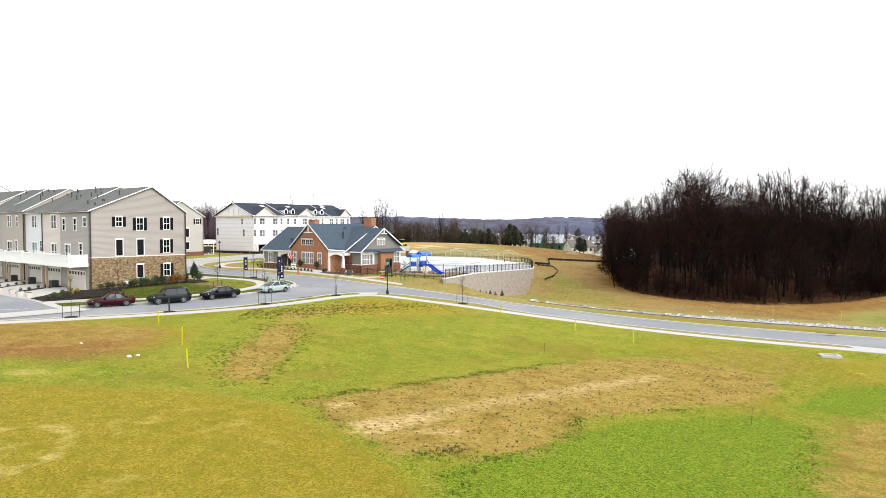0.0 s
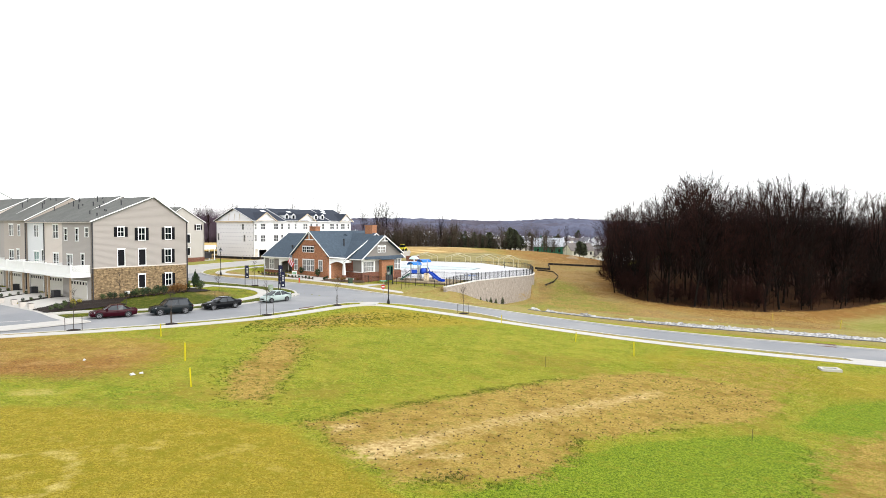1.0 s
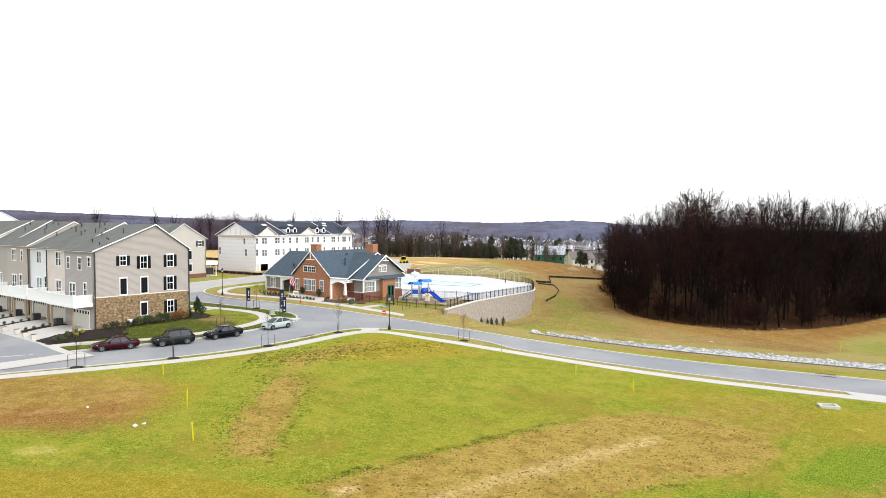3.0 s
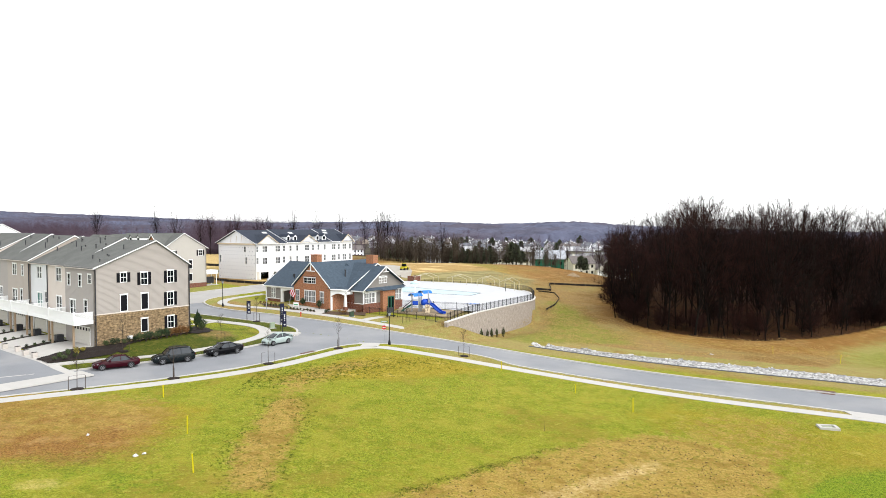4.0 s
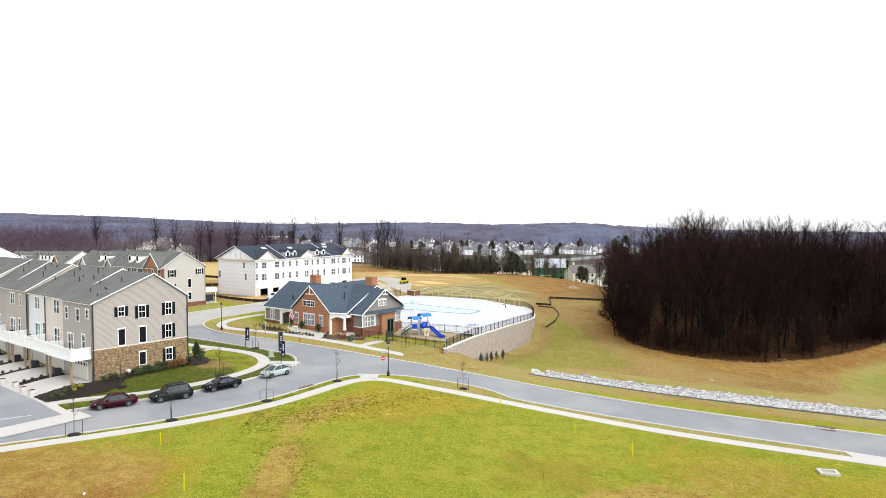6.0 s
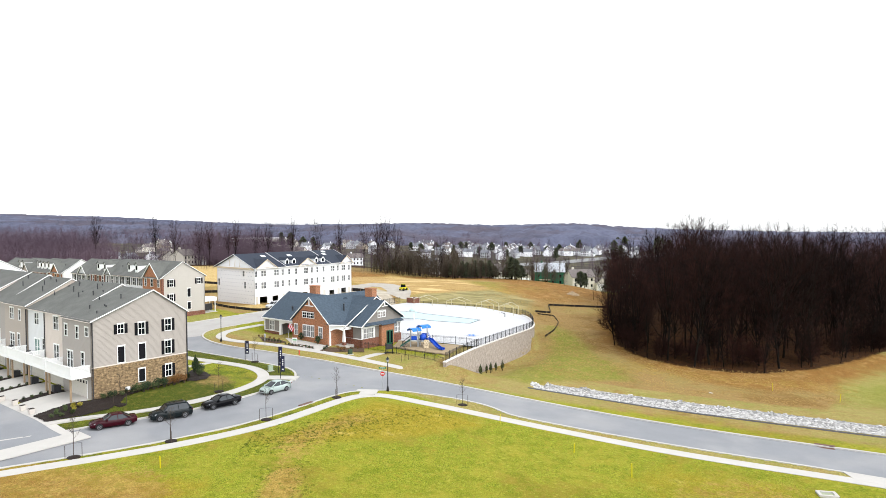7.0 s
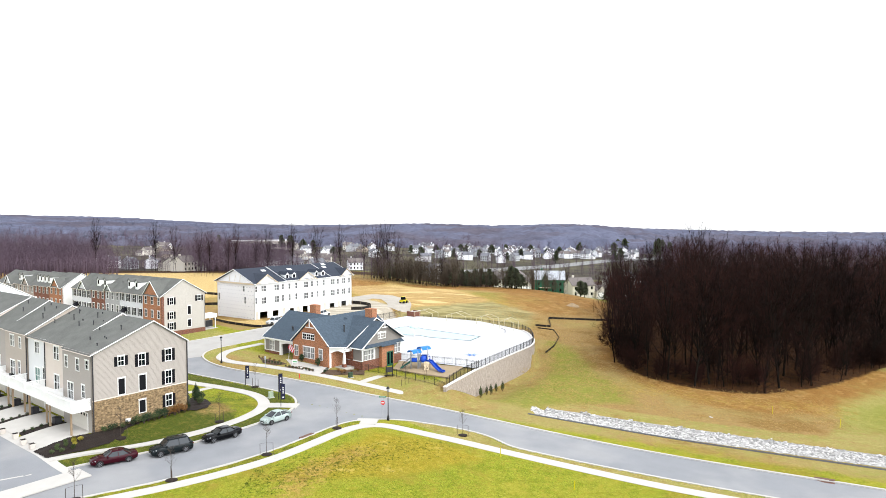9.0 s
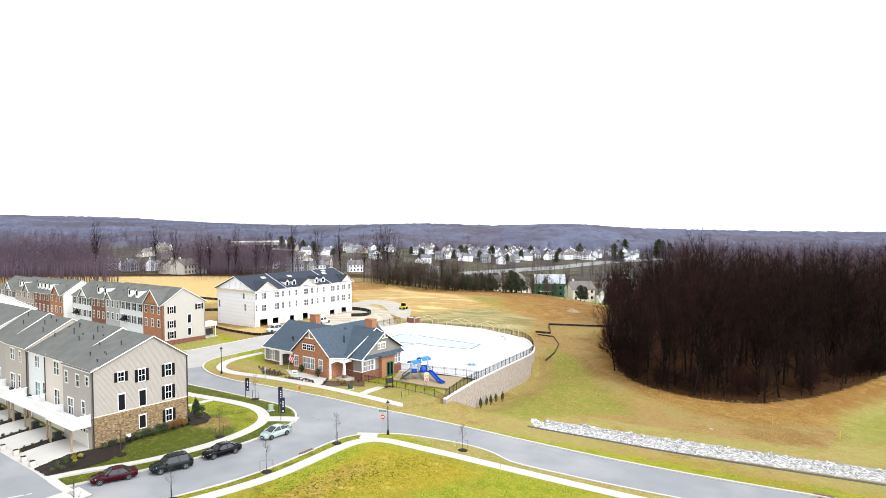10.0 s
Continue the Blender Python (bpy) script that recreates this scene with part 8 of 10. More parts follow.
for x, y, w, d in ((-27.6, 49.8, 0.55, 0.16), (-22.0, 45.7, 0.4, 0.3), (-21.6, 46.2, 0.3, 0.12), (44.5, 108.5, 0.7, 0.4)):
    lt = thing("litter_scrap", pose(x, y, float(land(x, y)) + 0.03, 8, 5, rng.uniform(0, 180)), "crumpled white scrap lying on the grass", "litter", "white scraps on the grass")
    part("scrap", Shape().solid([(-w / 2, -d / 2, 0), (w / 2, -d / 3, 0), (w / 2.2, d / 2, 0), (-w / 3, d / 2.4, 0)], [(-w / 2.4, -d / 2, 0.09), (w / 2.6, -d / 4, 0.05), (w / 3, d / 2, 0.11), (-w / 3, d / 3, 0.06)]), M_whitecloth, lt)

# silt fences and stone-lined ditch
M_silt = material("black_silt_cloth", (0.014, 0.012, 0.010), 0.8, spread=0.3, scale=2)
for line, h, lab in (([(-59.4, 168.6), (-54.2, 162.6), (-48.6, 158.2), (-44.3, 155.0), (-41.5, 156.1), (-40.4, 158)], 0.6, "black silt fence before the wrapped building"), ([(23.9, 154.3), (27.4, 161.9), (29.8, 169.7), (29.7, 176.9), (25.5, 178.1)], 0.34, "black silt fence on the grass bank"),
                     ([(25.2, 180.4), (29.4, 180.0), (29.8, 184.0), (30.2, 189.5), (35.1, 189.8), (44.7, 190.3), (52, 191.5)], 0.55, "black silt fence across the dry slope"), ([(-30, 197), (-24.0, 194), (-20.5, 189), (-22, 184), (-26, 183.5)], 0.9, "curved black silt fence by the lot"),
                     ([(-96, 235), (-80, 226), (-66, 222), (-56, 228)], 0.8, "black silt fence on the graded lot"), ([(-90, 205), (-76, 202), (-62, 205)], 0.8, "black silt fence before the graded lot")):
    if "slope" in lab or "bank" in lab:
        line = [(a[0] + (b[0] - a[0]) * q, a[1] + (b[1] - a[1]) * q) for a, b in zip(line, line[1:]) for q in (0, 0.1, 0.5, 0.9)] + [line[-1]]
    pts = smoothed(line, 1.0)
    f = thing("silt_fence", pose(0, 0, 0), lab, "silt fence", "black silt fences")
    part("cloth", swept(pts, 0.04, h, -0.1), M_silt, f)
    for q in pts[::3]:
        z = float(land(*q))
        part("stake", Shape().box(q[0] - 0.03, q[0] + 0.03, q[1] - 0.06, q[1] - 0.022, z - 0.1, z + h + 0.15), M_timber, f)
M_rock = material("riprap_stone", (0.39, 0.382, 0.365), 0.9, spread=0.25, scale=4, fine=20, bump=0.4, island=0.5)
rk = Shape()
rg = random.Random(8)
ta, tb = resample(DITCH_TOP, 300), resample(DITCH_FOOT, 300)
ico = [(0, 0, 1), (0.894, 0, 0.447), (0.276, 0.851, 0.447), (-0.724, 0.526, 0.447), (-0.724, -0.526, 0.447), (0.276, -0.851, 0.447), (0.724, 0.526, -0.447), (-0.276, 0.851, -0.447), (-0.894, 0, -0.447), (-0.276, -0.851, -0.447), (0.724, -0.526, -0.447), (0, 0, -1)]
icf = [(0, 1, 2), (0, 2, 3), (0, 3, 4), (0, 4, 5), (0, 5, 1), (1, 6, 2), (2, 7, 3), (3, 8, 4), (4, 9, 5), (5, 10, 1), (6, 7, 2), (7, 8, 3), (8, 9, 4), (9, 10, 5), (10, 6, 1)]
for _ in range(13500):
    i = int(300 * rg.random() ** 1.3)
    w = rg.random()
    edge = min(1.0, (i + 4) / 9)
    p = ta[i] + (tb[i] - ta[i]) * (0.5 + (w - 0.5) * edge * (0.8 + 0.08 * math.sin(i * 0.35) + 0.06 * math.sin(i * 1.3)))
    p = p + np.array([rg.uniform(-0.3, 0.3), rg.uniform(-0.3, 0.3)])
    r = 0.09 + 0.16 * rg.random() ** 1.8
    z = float(land(*p)) - float(ditch_drop(p[0], p[1])) + 0.12 * (1 - w) * edge
    n0 = len(rk.v)
    sx, sy, sz = r * rg.uniform(0.8, 1.4), r * rg.uniform(0.8, 1.3), r * rg.uniform(0.4, 0.7)
    a = rg.uniform(0, 6.28)
    for x, y, q in ico:
        j = 1 + rg.uniform(-0.18, 0.18)
        x, y = x * sx * j, y * sy * j
        rk.v.append((p[0] + x * math.cos(a) - y * math.sin(a), p[1] + x * math.sin(a) + y * math.cos(a), z - 0.02 + q * sz * j))
    rk.f.extend(tuple(n0 + k for k in f) for f in icf)
bed_top, bed_foot = np.array(resample(DITCH_TOP, 120)), np.array(resample(DITCH_FOOT, 120))
pinch = (0.44 * np.minimum(1, 0.4 + np.arange(120) / 4))[:, None]
bed_mid = (bed_top + bed_foot) / 2
ribbon("riprap_bed", bed_mid + (bed_top - bed_foot) * pinch, bed_mid - (bed_top - bed_foot) * pinch, material("crushed_stone", (0.3, 0.29, 0.27), 0.95, spread=0.4, scale=3, fine=14, bump=0.6), 0.03, 120, 6, "grey crushed stone under the broken rock", "riprap", ground_z)
lone("riprap", rk, M_rock, "pale broken stone lining the roadside ditch", "riprap", kind="stuff")
lone("ditch_liner", swept(smoothed([(13.2, 102.0), (22.5, 98.9), (30.3, 95.3), (37.5, 91.9), (43.9, 89.0), (50.2, 86.1), (56.9, 83.2), (87, 69), (116, 55)], 1.0), 0.6, 0.05, -0.1, fun=ground_z), material("ditch_strip_dark", (0.05, 0.05, 0.055), 0.7, spread=0.3), "dark strip at the foot of the stones", "ditch", kind="structure")
pile = thing("gravel_pile", pose(41.5, 212, float(land(41.5, 212))), "small tan gravel pile on the slope", "pile")
part("heap", Shape().turned(0, 0, [(2.4, -0.3), (1.9, 0.2), (1.0, 0.6), (0.5, 0.95), (0.15, 1.05)], 14), material("tan_gravel", (0.3, 0.22, 0.13), 0.95, spread=0.3, scale=1.5, fine=9, bump=0.5), pile)
for ob in (SHRUB, SHRUB_DARK, SHRUB_RUST, SHRUB_YELLOW, CONE, CONE_SMALL, CONE_TALL):
    for o in (ob, *ob.children_recursive):
        bpy.data.objects.remove(o)


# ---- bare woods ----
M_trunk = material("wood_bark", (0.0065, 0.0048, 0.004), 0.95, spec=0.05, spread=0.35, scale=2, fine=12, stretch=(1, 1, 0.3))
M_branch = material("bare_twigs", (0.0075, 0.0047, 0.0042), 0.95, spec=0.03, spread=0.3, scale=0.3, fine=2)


def by_tree(mat, other):
    """Lets each tree lean towards another tint."""
    nt = mat.node_tree
    b = nt.nodes["Principled BSDF"]
    src = b.inputs["Base Color"].links[0].from_socket
    info, mx = nt.nodes.new("ShaderNodeObjectInfo"), nt.nodes.new("ShaderNodeMix")
    mx.data_type = "RGBA"
    nt.links.new(info.outputs["Random"], mx.inputs["Factor"])
    nt.links.new(src, mx.inputs["A"])
    mx.inputs["B"].default_value = (*other, 1)
    nt.links.new(mx.outputs["Result"], b.inputs["Base Color"])


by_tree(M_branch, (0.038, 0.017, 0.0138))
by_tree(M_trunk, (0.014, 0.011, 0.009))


def bough(shape, p, d, length, r0, r1, rg, segs, sides, droop=0.0, wob=0.25):
    """A crooked tapering limb; returns points along it."""
    pts = [p.copy()]
    d = d.normalized()
    for _ in range(segs):
        d = (d + Vector((rg.gauss(0, wob), rg.gauss(0, wob), rg.gauss(0, wob * 0.6) + droop))).normalized()
        pts.append(pts[-1] + d * (length / segs))
    n0 = len(shape.v)
    for i, q in enumerate(pts):
        r = r0 + (r1 - r0) * i / segs
        t = (pts[min(i + 1, segs)] - pts[max(i - 1, 0)]).normalized()
        a = t.orthogonal().normalized()
        b = t.cross(a)
        for k in range(sides):
            w = 2 * math.pi * k / sides
            shape.v.append(tuple(q + r * (math.cos(w) * a + math.sin(w) * b)))
    for i in range(segs):
        for k in range(sides):
            kk = (k + 1) % sides
            shape.f.append((n0 + i * sides + k, n0 + i * sides + kk, n0 + (i + 1) * sides + kk, n0 + (i + 1) * sides + k))
    return pts


def bare_tree(seed, h, spread, start, label, limbs=20, name="bare_tree"):
    """A trunk that forks into limbs which fill a rounded crown; twigs grow outward at their ends."""
    rg = random.Random(seed)
    trunk, limb, crown = Shape(), Shape(), Shape()
    r = h * 0.0065 + 0.04
    top = h * (0.5 + 0.32 * start)
    pts = bough(trunk, Vector((0, 0, -0.5)), Vector((0, 0, 1)), top + 0.5, r, r * 0.4, rg, 7, 6, 0.05, 0.05)
    mid, half, wide = Vector((pts[-1].x * 0.5, pts[-1].y * 0.5, h * (1 + start) / 2)), h * (1 - start) / 2, h * spread
    for k in range(limbs):
        u = -0.55 + 1.5 * ((k + rg.random()) / limbs) ** 0.8
        a = 2.4 * k + rg.gauss(0, 0.35)
        q = math.sqrt(max(0.02, 1 - min(u, 0.98) ** 2)) * rg.uniform(0.6, 1.0)
        tip = mid + Vector((wide * q * math.cos(a), wide * q * math.sin(a), half * u * rg.uniform(0.85, 1.0)))
        f = min(0.97, max(0.2, 0.74 * tip.z / h + rg.uniform(-0.12, 0.12)))
        i = min(int(f * 7), 6)
        p = pts[i].lerp(pts[i + 1], f * 7 - i)
        bend = p.lerp(tip, 0.45) + Vector((rg.gauss(0, 0.4), rg.gauss(0, 0.4), 0.06 * h * (0.6 if u > 0 else -0.2)))
        lp = [p * (1 - t) ** 2 + bend * 2 * t * (1 - t) + tip * t * t for t in (0, 0.25, 0.5, 0.75, 1)]
        for n in (1, 2, 3):
            lp[n] += Vector((rg.gauss(0, 0.22), rg.gauss(0, 0.22), rg.gauss(0, 0.15)))
        ra = r * (0.55 - 0.2 * f)
        for n in range(4):
            limb.rod(lp[n], lp[n + 1], ra * (1 - 0.22 * n), ra * (1 - 0.22 * (n + 1)) + 0.012, 4)
        for _ in range(11):
            f = rg.uniform(0.25, 1.0)
            n = min(int(f * 4), 3)
            b = lp[n].lerp(lp[n + 1], f * 4 - n)
            out = (b - mid)
            out = Vector((out.x / wide, out.y / wide, out.z / half * 0.7 + 0.1))
            d2 = (lp[n + 1] - lp[n]).normalized() * 0.7 + out * 0.5 + Vector((rg.gauss(0, 0.5), rg.gauss(0, 0.5), rg.gauss(0.1, 0.35)))
            bp = bough(crown, b, d2, h * rg.uniform(0.045, 0.085), 0.03, 0.012, rg, 2, 3, 0.05, 0.22)
            for _ in range(8):
                f2 = rg.uniform(0.1, 1.0)
                n2 = min(int(f2 * 2), 1)
                c = bp[n2].lerp(bp[n2 + 1], f2 * 2 - n2)
                d3 = ((bp[n2 + 1] - bp[n2]).normalized() + out * 0.35 + Vector((rg.gauss(0, 0.6), rg.gauss(0, 0.6), rg.gauss(0.08, 0.5)))).normalized()
                wd = d3.cross(Vector((rg.gauss(0, 1), rg.gauss(0, 1), rg.gauss(0, 1)))).normalized() * 0.017
                e = c + d3 * rg.uniform(0.5, 1.35)
                crown.face(c - wd, c + wd, e)
                m = c.lerp(e, rg.uniform(0.3, 0.7))
                crown.face(m - wd * 0.7, m + wd * 0.7, m + (d3 + Vector((rg.gauss(0, 0.6), rg.gauss(0, 0.6), rg.gauss(0.1, 0.5)))) * rg.uniform(0.4, 0.9))
    t = thing(name, pose(0, 0, -300), label, "tree", "bare trees of the wood")
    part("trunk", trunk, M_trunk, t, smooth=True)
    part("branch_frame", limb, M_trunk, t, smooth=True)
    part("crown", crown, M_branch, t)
    return t


KINDS = [bare_tree(s, h, sp, st, lab) for s, h, sp, st, lab in (
    (21, 25, 0.26, 0.32, "tall bare tree with a spreading crown"), (22, 25, 0.20, 0.38, "tall bare tree with upright limbs"), (23, 25, 0.29, 0.2, "bare tree with low spreading limbs"),
    (24, 25, 0.22, 0.34, "bare dark-barked woodland tree"), (25, 25, 0.31, 0.1, "bare bushy tree at the wood's edge"), (26, 25, 0.24, 0.45, "tall bare tree with a high crown"))]
BRUSH = bare_tree(27, 6.5, 0.5, 0.02, "low bare brush under the trees", 26, "brush")
WOOD = [(38, 150), (40, 143)] + WOOD_FLOOR[0][2:-2] + [(70, 300), (50, 230)]
rg = random.Random(5)
# how high the wood stands: bearing from the field, rise of its crown line
SKYLINE = np.array(((0.229, 0.005), (0.251, 0.0197), (0.277, 0.0369), (0.316, 0.0501), (0.35, 0.069), (0.394, 0.0805), (0.424, 0.074), (0.445, 0.0548), (0.471, 0.0679), (0.497, 0.083), (0.531, 0.096), (0.562, 0.094), (0.592, 0.085), (0.61, 0.055), (0.644, 0.0638), (0.677, 0.0613), (0.79, 0.064)))
spots = []
tries = 0
while len(spots) < 275 and tries < 60000:
    tries += 1
    x, y = rg.uniform(36, 175), rg.uniform(124, 232)
    d = float(depth_in(WOOD, np.array([x]), np.array([y]))[0])
    if d < 0.3 or (d > 6 and rg.random() > 0.55):
        continue
    if x > 0.95 * y + 25 or x < 0.252 * y:
        continue
    gap = 2.3 if d < 12 else 3.6
    if all((x - a) ** 2 + (y - b) ** 2 > gap * gap for a, b, _ in spots):
        spots.append((x, y, d))
for x, y, d in spots:
    tall = 8.5 + y * float(np.interp(x / y, SKYLINE[:, 0], SKYLINE[:, 1])) - float(land(x, y))
    if d < 4 and rg.random() < 0.3:
        k, tall = KINDS[4], min(tall, 19) * rg.uniform(0.55, 0.8)
    else:
        k, tall = rg.choice(KINDS), min(tall, 27) * (rg.uniform(1.0, 1.15) if rg.random() < (0.48 if d < 25 else 0.25) else rg.uniform(0.6, 0.86))
    copy_thing(k, Matrix.Translation((x, y, float(land(x, y)))) @ pose(0, 0, 0, rg.uniform(-3, 3), rg.uniform(-3, 3), rg.uniform(0, 360)) @ Matrix.Scale(tall / 25, 4))
n = 0
while n < 46:
    x, y = rg.uniform(36, 160), rg.uniform(124, 175)
    d = float(depth_in(WOOD, np.array([x]), np.array([y]))[0])
    if x > 0.238 * y and -0.4 < d < (7 if n < 36 else 22) and x < 0.95 * y + 22:
        ob = copy_thing(BRUSH, Matrix.Translation((x, y, float(land(x, y)))) @ pose(0, 0, 0, 0, 0, rg.uniform(0, 360)) @ Matrix.Scale(rg.uniform(0.5, 1.15), 4))
        ob["category"], ob["group"] = "shrub", "brush under the wood"
        n += 1
# single tall trees behind the unfinished building and on the far slope
for px, py, sc in ((-113, 316, 0.9), (-106, 322, 0.8), (-101, 318, 1.0), (-92, 322, 0.85), (-86, 318, 0.95), (-74, 320, 1.05), (-62, 318, 1.0), (-50, 318, 1.0), (-39, 320, 0.95), (-32, 314, 1.1), (-29.5, 318, 1.0), (-27, 316, 1.15), (-23, 320, 0.9), (-120, 322, 0.9), (-135, 330, 1.0), (-152, 345, 1.1), (-178, 335, 1.15), (-1.5, 285, 0.75), (48, 256, 0.5), (62, 262, 0.6), (70, 250, 0.6)):
    ob = copy_thing(rg.choice(KINDS[:4]), Matrix.Translation((px, py, float(land(px, py)))) @ pose(0, 0, 0, 0, 0, rg.uniform(0, 360)) @ Matrix.Diagonal((sc * 0.6, sc * 0.6, sc, 1)))
    ob["group"] = "bare trees beyond the building site"


# far woods: many small trees in one sheet of growth
def small_tree_template(seed, h, limbs, width=0.16, thick=1.0):
    r2 = random.Random(seed)
    s = Shape()
    s.rod((0, 0, -1), (0, 0, h * 0.75), 0.22 * thick, 0.08 * thick, 3)
    for _ in range(limbs):
        q = r2.uniform(0.08, 0.8)
        a = r2.uniform(0, 6.283)
        p = Vector((0, 0, h * q))
        ln = h * r2.uniform(0.16, 0.34)
        e = p + Vector((math.cos(a) * ln * 0.8, math.sin(a) * ln * 0.8, ln * r2.uniform(0.6, 1.5)))
        w = Vector((-math.sin(a), math.cos(a), 0)) * width * thick
        s.face(p - w * 0.4, p + w * 0.4, e)
        for _ in range(3):
            m = p.lerp(e, r2.uniform(0.35, 1.0))
            g = m + Vector((r2.gauss(0, 1), r2.gauss(0, 1), r2.gauss(0.9, 0.6))) * h * 0.065
            w2 = Vector((r2.gauss(0, 1), r2.gauss(0, 1), 0.2)).normalized() * width * thick * 0.5
            s.face(m - w2, m + w2, g)
    tri = []
    for f in s.f:
        for i in range(1, len(f) - 1):
            tri.append((f[0], f[i], f[i + 1]))
    return np.array(s.v), np.array(tri)


def forest(name, places, templates, mat, label, seed=3, fun=land):
    r2 = np.random.RandomState(seed)
    V, F, n = [], [], 0
    pl = np.asarray(places, float)
    zz = fun(pl[:, 0], pl[:, 1])
    for (x, y, sc), z in zip(pl, zz):
        v, f = templates[r2.randint(len(templates))]
        a = r2.uniform(0, 6.283)
        c, s = math.cos(a), math.sin(a)
        q = v * sc
        V.append(np.c_[x + q[:, 0] * c - q[:, 1] * s, y + q[:, 0] * s + q[:, 1] * c, z + q[:, 2]])
        F.append(f + n)
        n += len(v)
    V, F = np.vstack(V), np.vstack(F)
    me = bpy.data.meshes.new(name)
    me.vertices.add(len(V))
    me.vertices.foreach_set("co", V.ravel())
    me.loops.add(F.size)
    me.loops.foreach_set("vertex_index", F.ravel().astype(np.int32))
    me.polygons.add(len(F))
    me.polygons.foreach_set("loop_start", np.arange(0, F.size, 3, dtype=np.int32))
    me.polygons.foreach_set("loop_total", np.full(len(F), 3, dtype=np.int32))
    me.materials.append(mat)
    me.update(calc_edges=True)
    me.validate()
    return tagged(new(name, me), label, "woods", kind="stuff")


# twig colours turn paler and bluer with distance: haze put into the base colour
M_far = material("far_twigs_hazed", (0.098, 0.07, 0.09), 0.95, spec=0.03, spread=0.25, scale=0.02, fine=0.3, island=0.15)
M_far2 = material("distant_twigs_hazed", (0.088, 0.09, 0.126), 0.95, spec=0.02, spread=0.2, scale=0.008, fine=0.1, island=0.15)
M_mid = material("mid_twigs_hazed", (0.042, 0.026, 0.028), 0.95, spec=0.03, spread=0.3, scale=0.1, fine=1, island=0.25)
r3 = np.random.RandomState(7)
SMALL = [small_tree_template(s, 17, 46, 0.13, 0.3) for s in range(5)]
FAR = [small_tree_template(s + 9, 15, 36, 0.17, 0.9) for s in range(4)]


def clump_template(seed, h, wide, bits, size):
    r2 = random.Random(seed)
    s = Shape()
    s.rod((0, 0, -2), (0, 0, h * 0.7), 0.3, 0.1, 3)
    for _ in range(bits):
        a, q, rr = r2.uniform(0, 6.283), r2.uniform(-1, 1), r2.random() ** 0.5
        c = Vector((math.cos(a) * rr * wide * math.sqrt(1 - q * q), math.sin(a) * rr * wide * math.sqrt(1 - q * q), h * 0.62 + q * h * 0.38))
        u = Vector((r2.gauss(0, 1), r2.gauss(0, 1), r2.gauss(0, 0.5))).normalized() * wide * size
        w = Vector((r2.gauss(0, 1), r2.gauss(0, 1), r2.gauss(0, 0.5))).normalized() * wide * size
        s.face(c - u * 0.6, c + u * 0.6, c + w)
    tri = [(f[0], f[i], f[i + 1]) for f in s.f for i in range(1, len(f) - 1)]
    return np.array(s.v), np.array(tri)


HAZE = [clump_template(s + 19, 13, 4.8, 46, 0.15) for s in range(4)]
THICKET = [clump_template(s + 29, 15, 3.6, 70, 0.1) for s in range(4)]
OLIVE = [small_tree_template(s + 60, 13, 60, 0.15, 0.8) for s in range(4)]
# thin young growth under the near trees
YOUNG = [small_tree_template(s + 40, 9, 34, 0.035, 0.5) for s in range(5)]
p = np.c_[r3.uniform(36, 150, 16000), r3.uniform(124, 205, 16000), r3.uniform(0.2, 0.6, 16000)]
dd = depth_in(WOOD, p[:, 0], p[:, 1])
p = p[(dd > 0.2) & (p[:, 0] < 0.95 * p[:, 1] + 22)]
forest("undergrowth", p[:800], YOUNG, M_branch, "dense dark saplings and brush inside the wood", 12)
# rest of the near wood
p = np.c_[r3.uniform(40, 260, 5200), r3.uniform(150, 345, 5200), r3.uniform(0.6, 1.12, 5200)]
dd = depth_in([(60, 170), (58, 215), (66, 275), (90, 330), (260, 350), (330, 300), (180, 175), (110, 165)], p[:, 0], p[:, 1])
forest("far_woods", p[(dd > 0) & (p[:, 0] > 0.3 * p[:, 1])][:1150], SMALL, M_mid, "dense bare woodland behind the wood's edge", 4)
# belt beyond the building site and to the left
p = np.c_[r3.uniform(-330, -95, 4000), r3.uniform(300, 430, 4000), r3.uniform(0.8, 1.25, 4000)]
keep = p[:, 1] > 330 + 0.35 * (p[:, 0] + 110) * (p[:, 0] > -110) - 0.12 * (p[:, 0] + 110)
clear = ((p[:, 0] + 195) / 28) ** 2 + ((p[:, 1] - 395) / 30) ** 2 < 1
bearing = p[:, 0] / p[:, 1]
clear |= (bearing > -0.515) & (bearing < -0.385) & (p[:, 1] < 408) & (r3.uniform(0, 1, 4000) > 0.1)
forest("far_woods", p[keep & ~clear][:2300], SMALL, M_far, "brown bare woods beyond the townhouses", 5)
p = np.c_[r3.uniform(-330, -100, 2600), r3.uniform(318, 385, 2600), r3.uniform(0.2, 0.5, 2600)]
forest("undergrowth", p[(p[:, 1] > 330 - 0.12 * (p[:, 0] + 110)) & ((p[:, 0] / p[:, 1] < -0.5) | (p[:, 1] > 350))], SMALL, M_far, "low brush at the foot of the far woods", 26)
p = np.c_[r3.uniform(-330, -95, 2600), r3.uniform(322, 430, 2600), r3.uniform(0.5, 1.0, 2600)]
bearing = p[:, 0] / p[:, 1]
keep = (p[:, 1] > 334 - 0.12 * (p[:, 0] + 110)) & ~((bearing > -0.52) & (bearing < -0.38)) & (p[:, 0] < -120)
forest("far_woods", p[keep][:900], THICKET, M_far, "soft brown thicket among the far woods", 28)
p = np.c_[r3.uniform(-240, -135, 1500), r3.uniform(283, 345, 1500), r3.uniform(0.45, 0.85, 1500)]
p = p[p[:, 0] < -0.49 * p[:, 1] - 2]
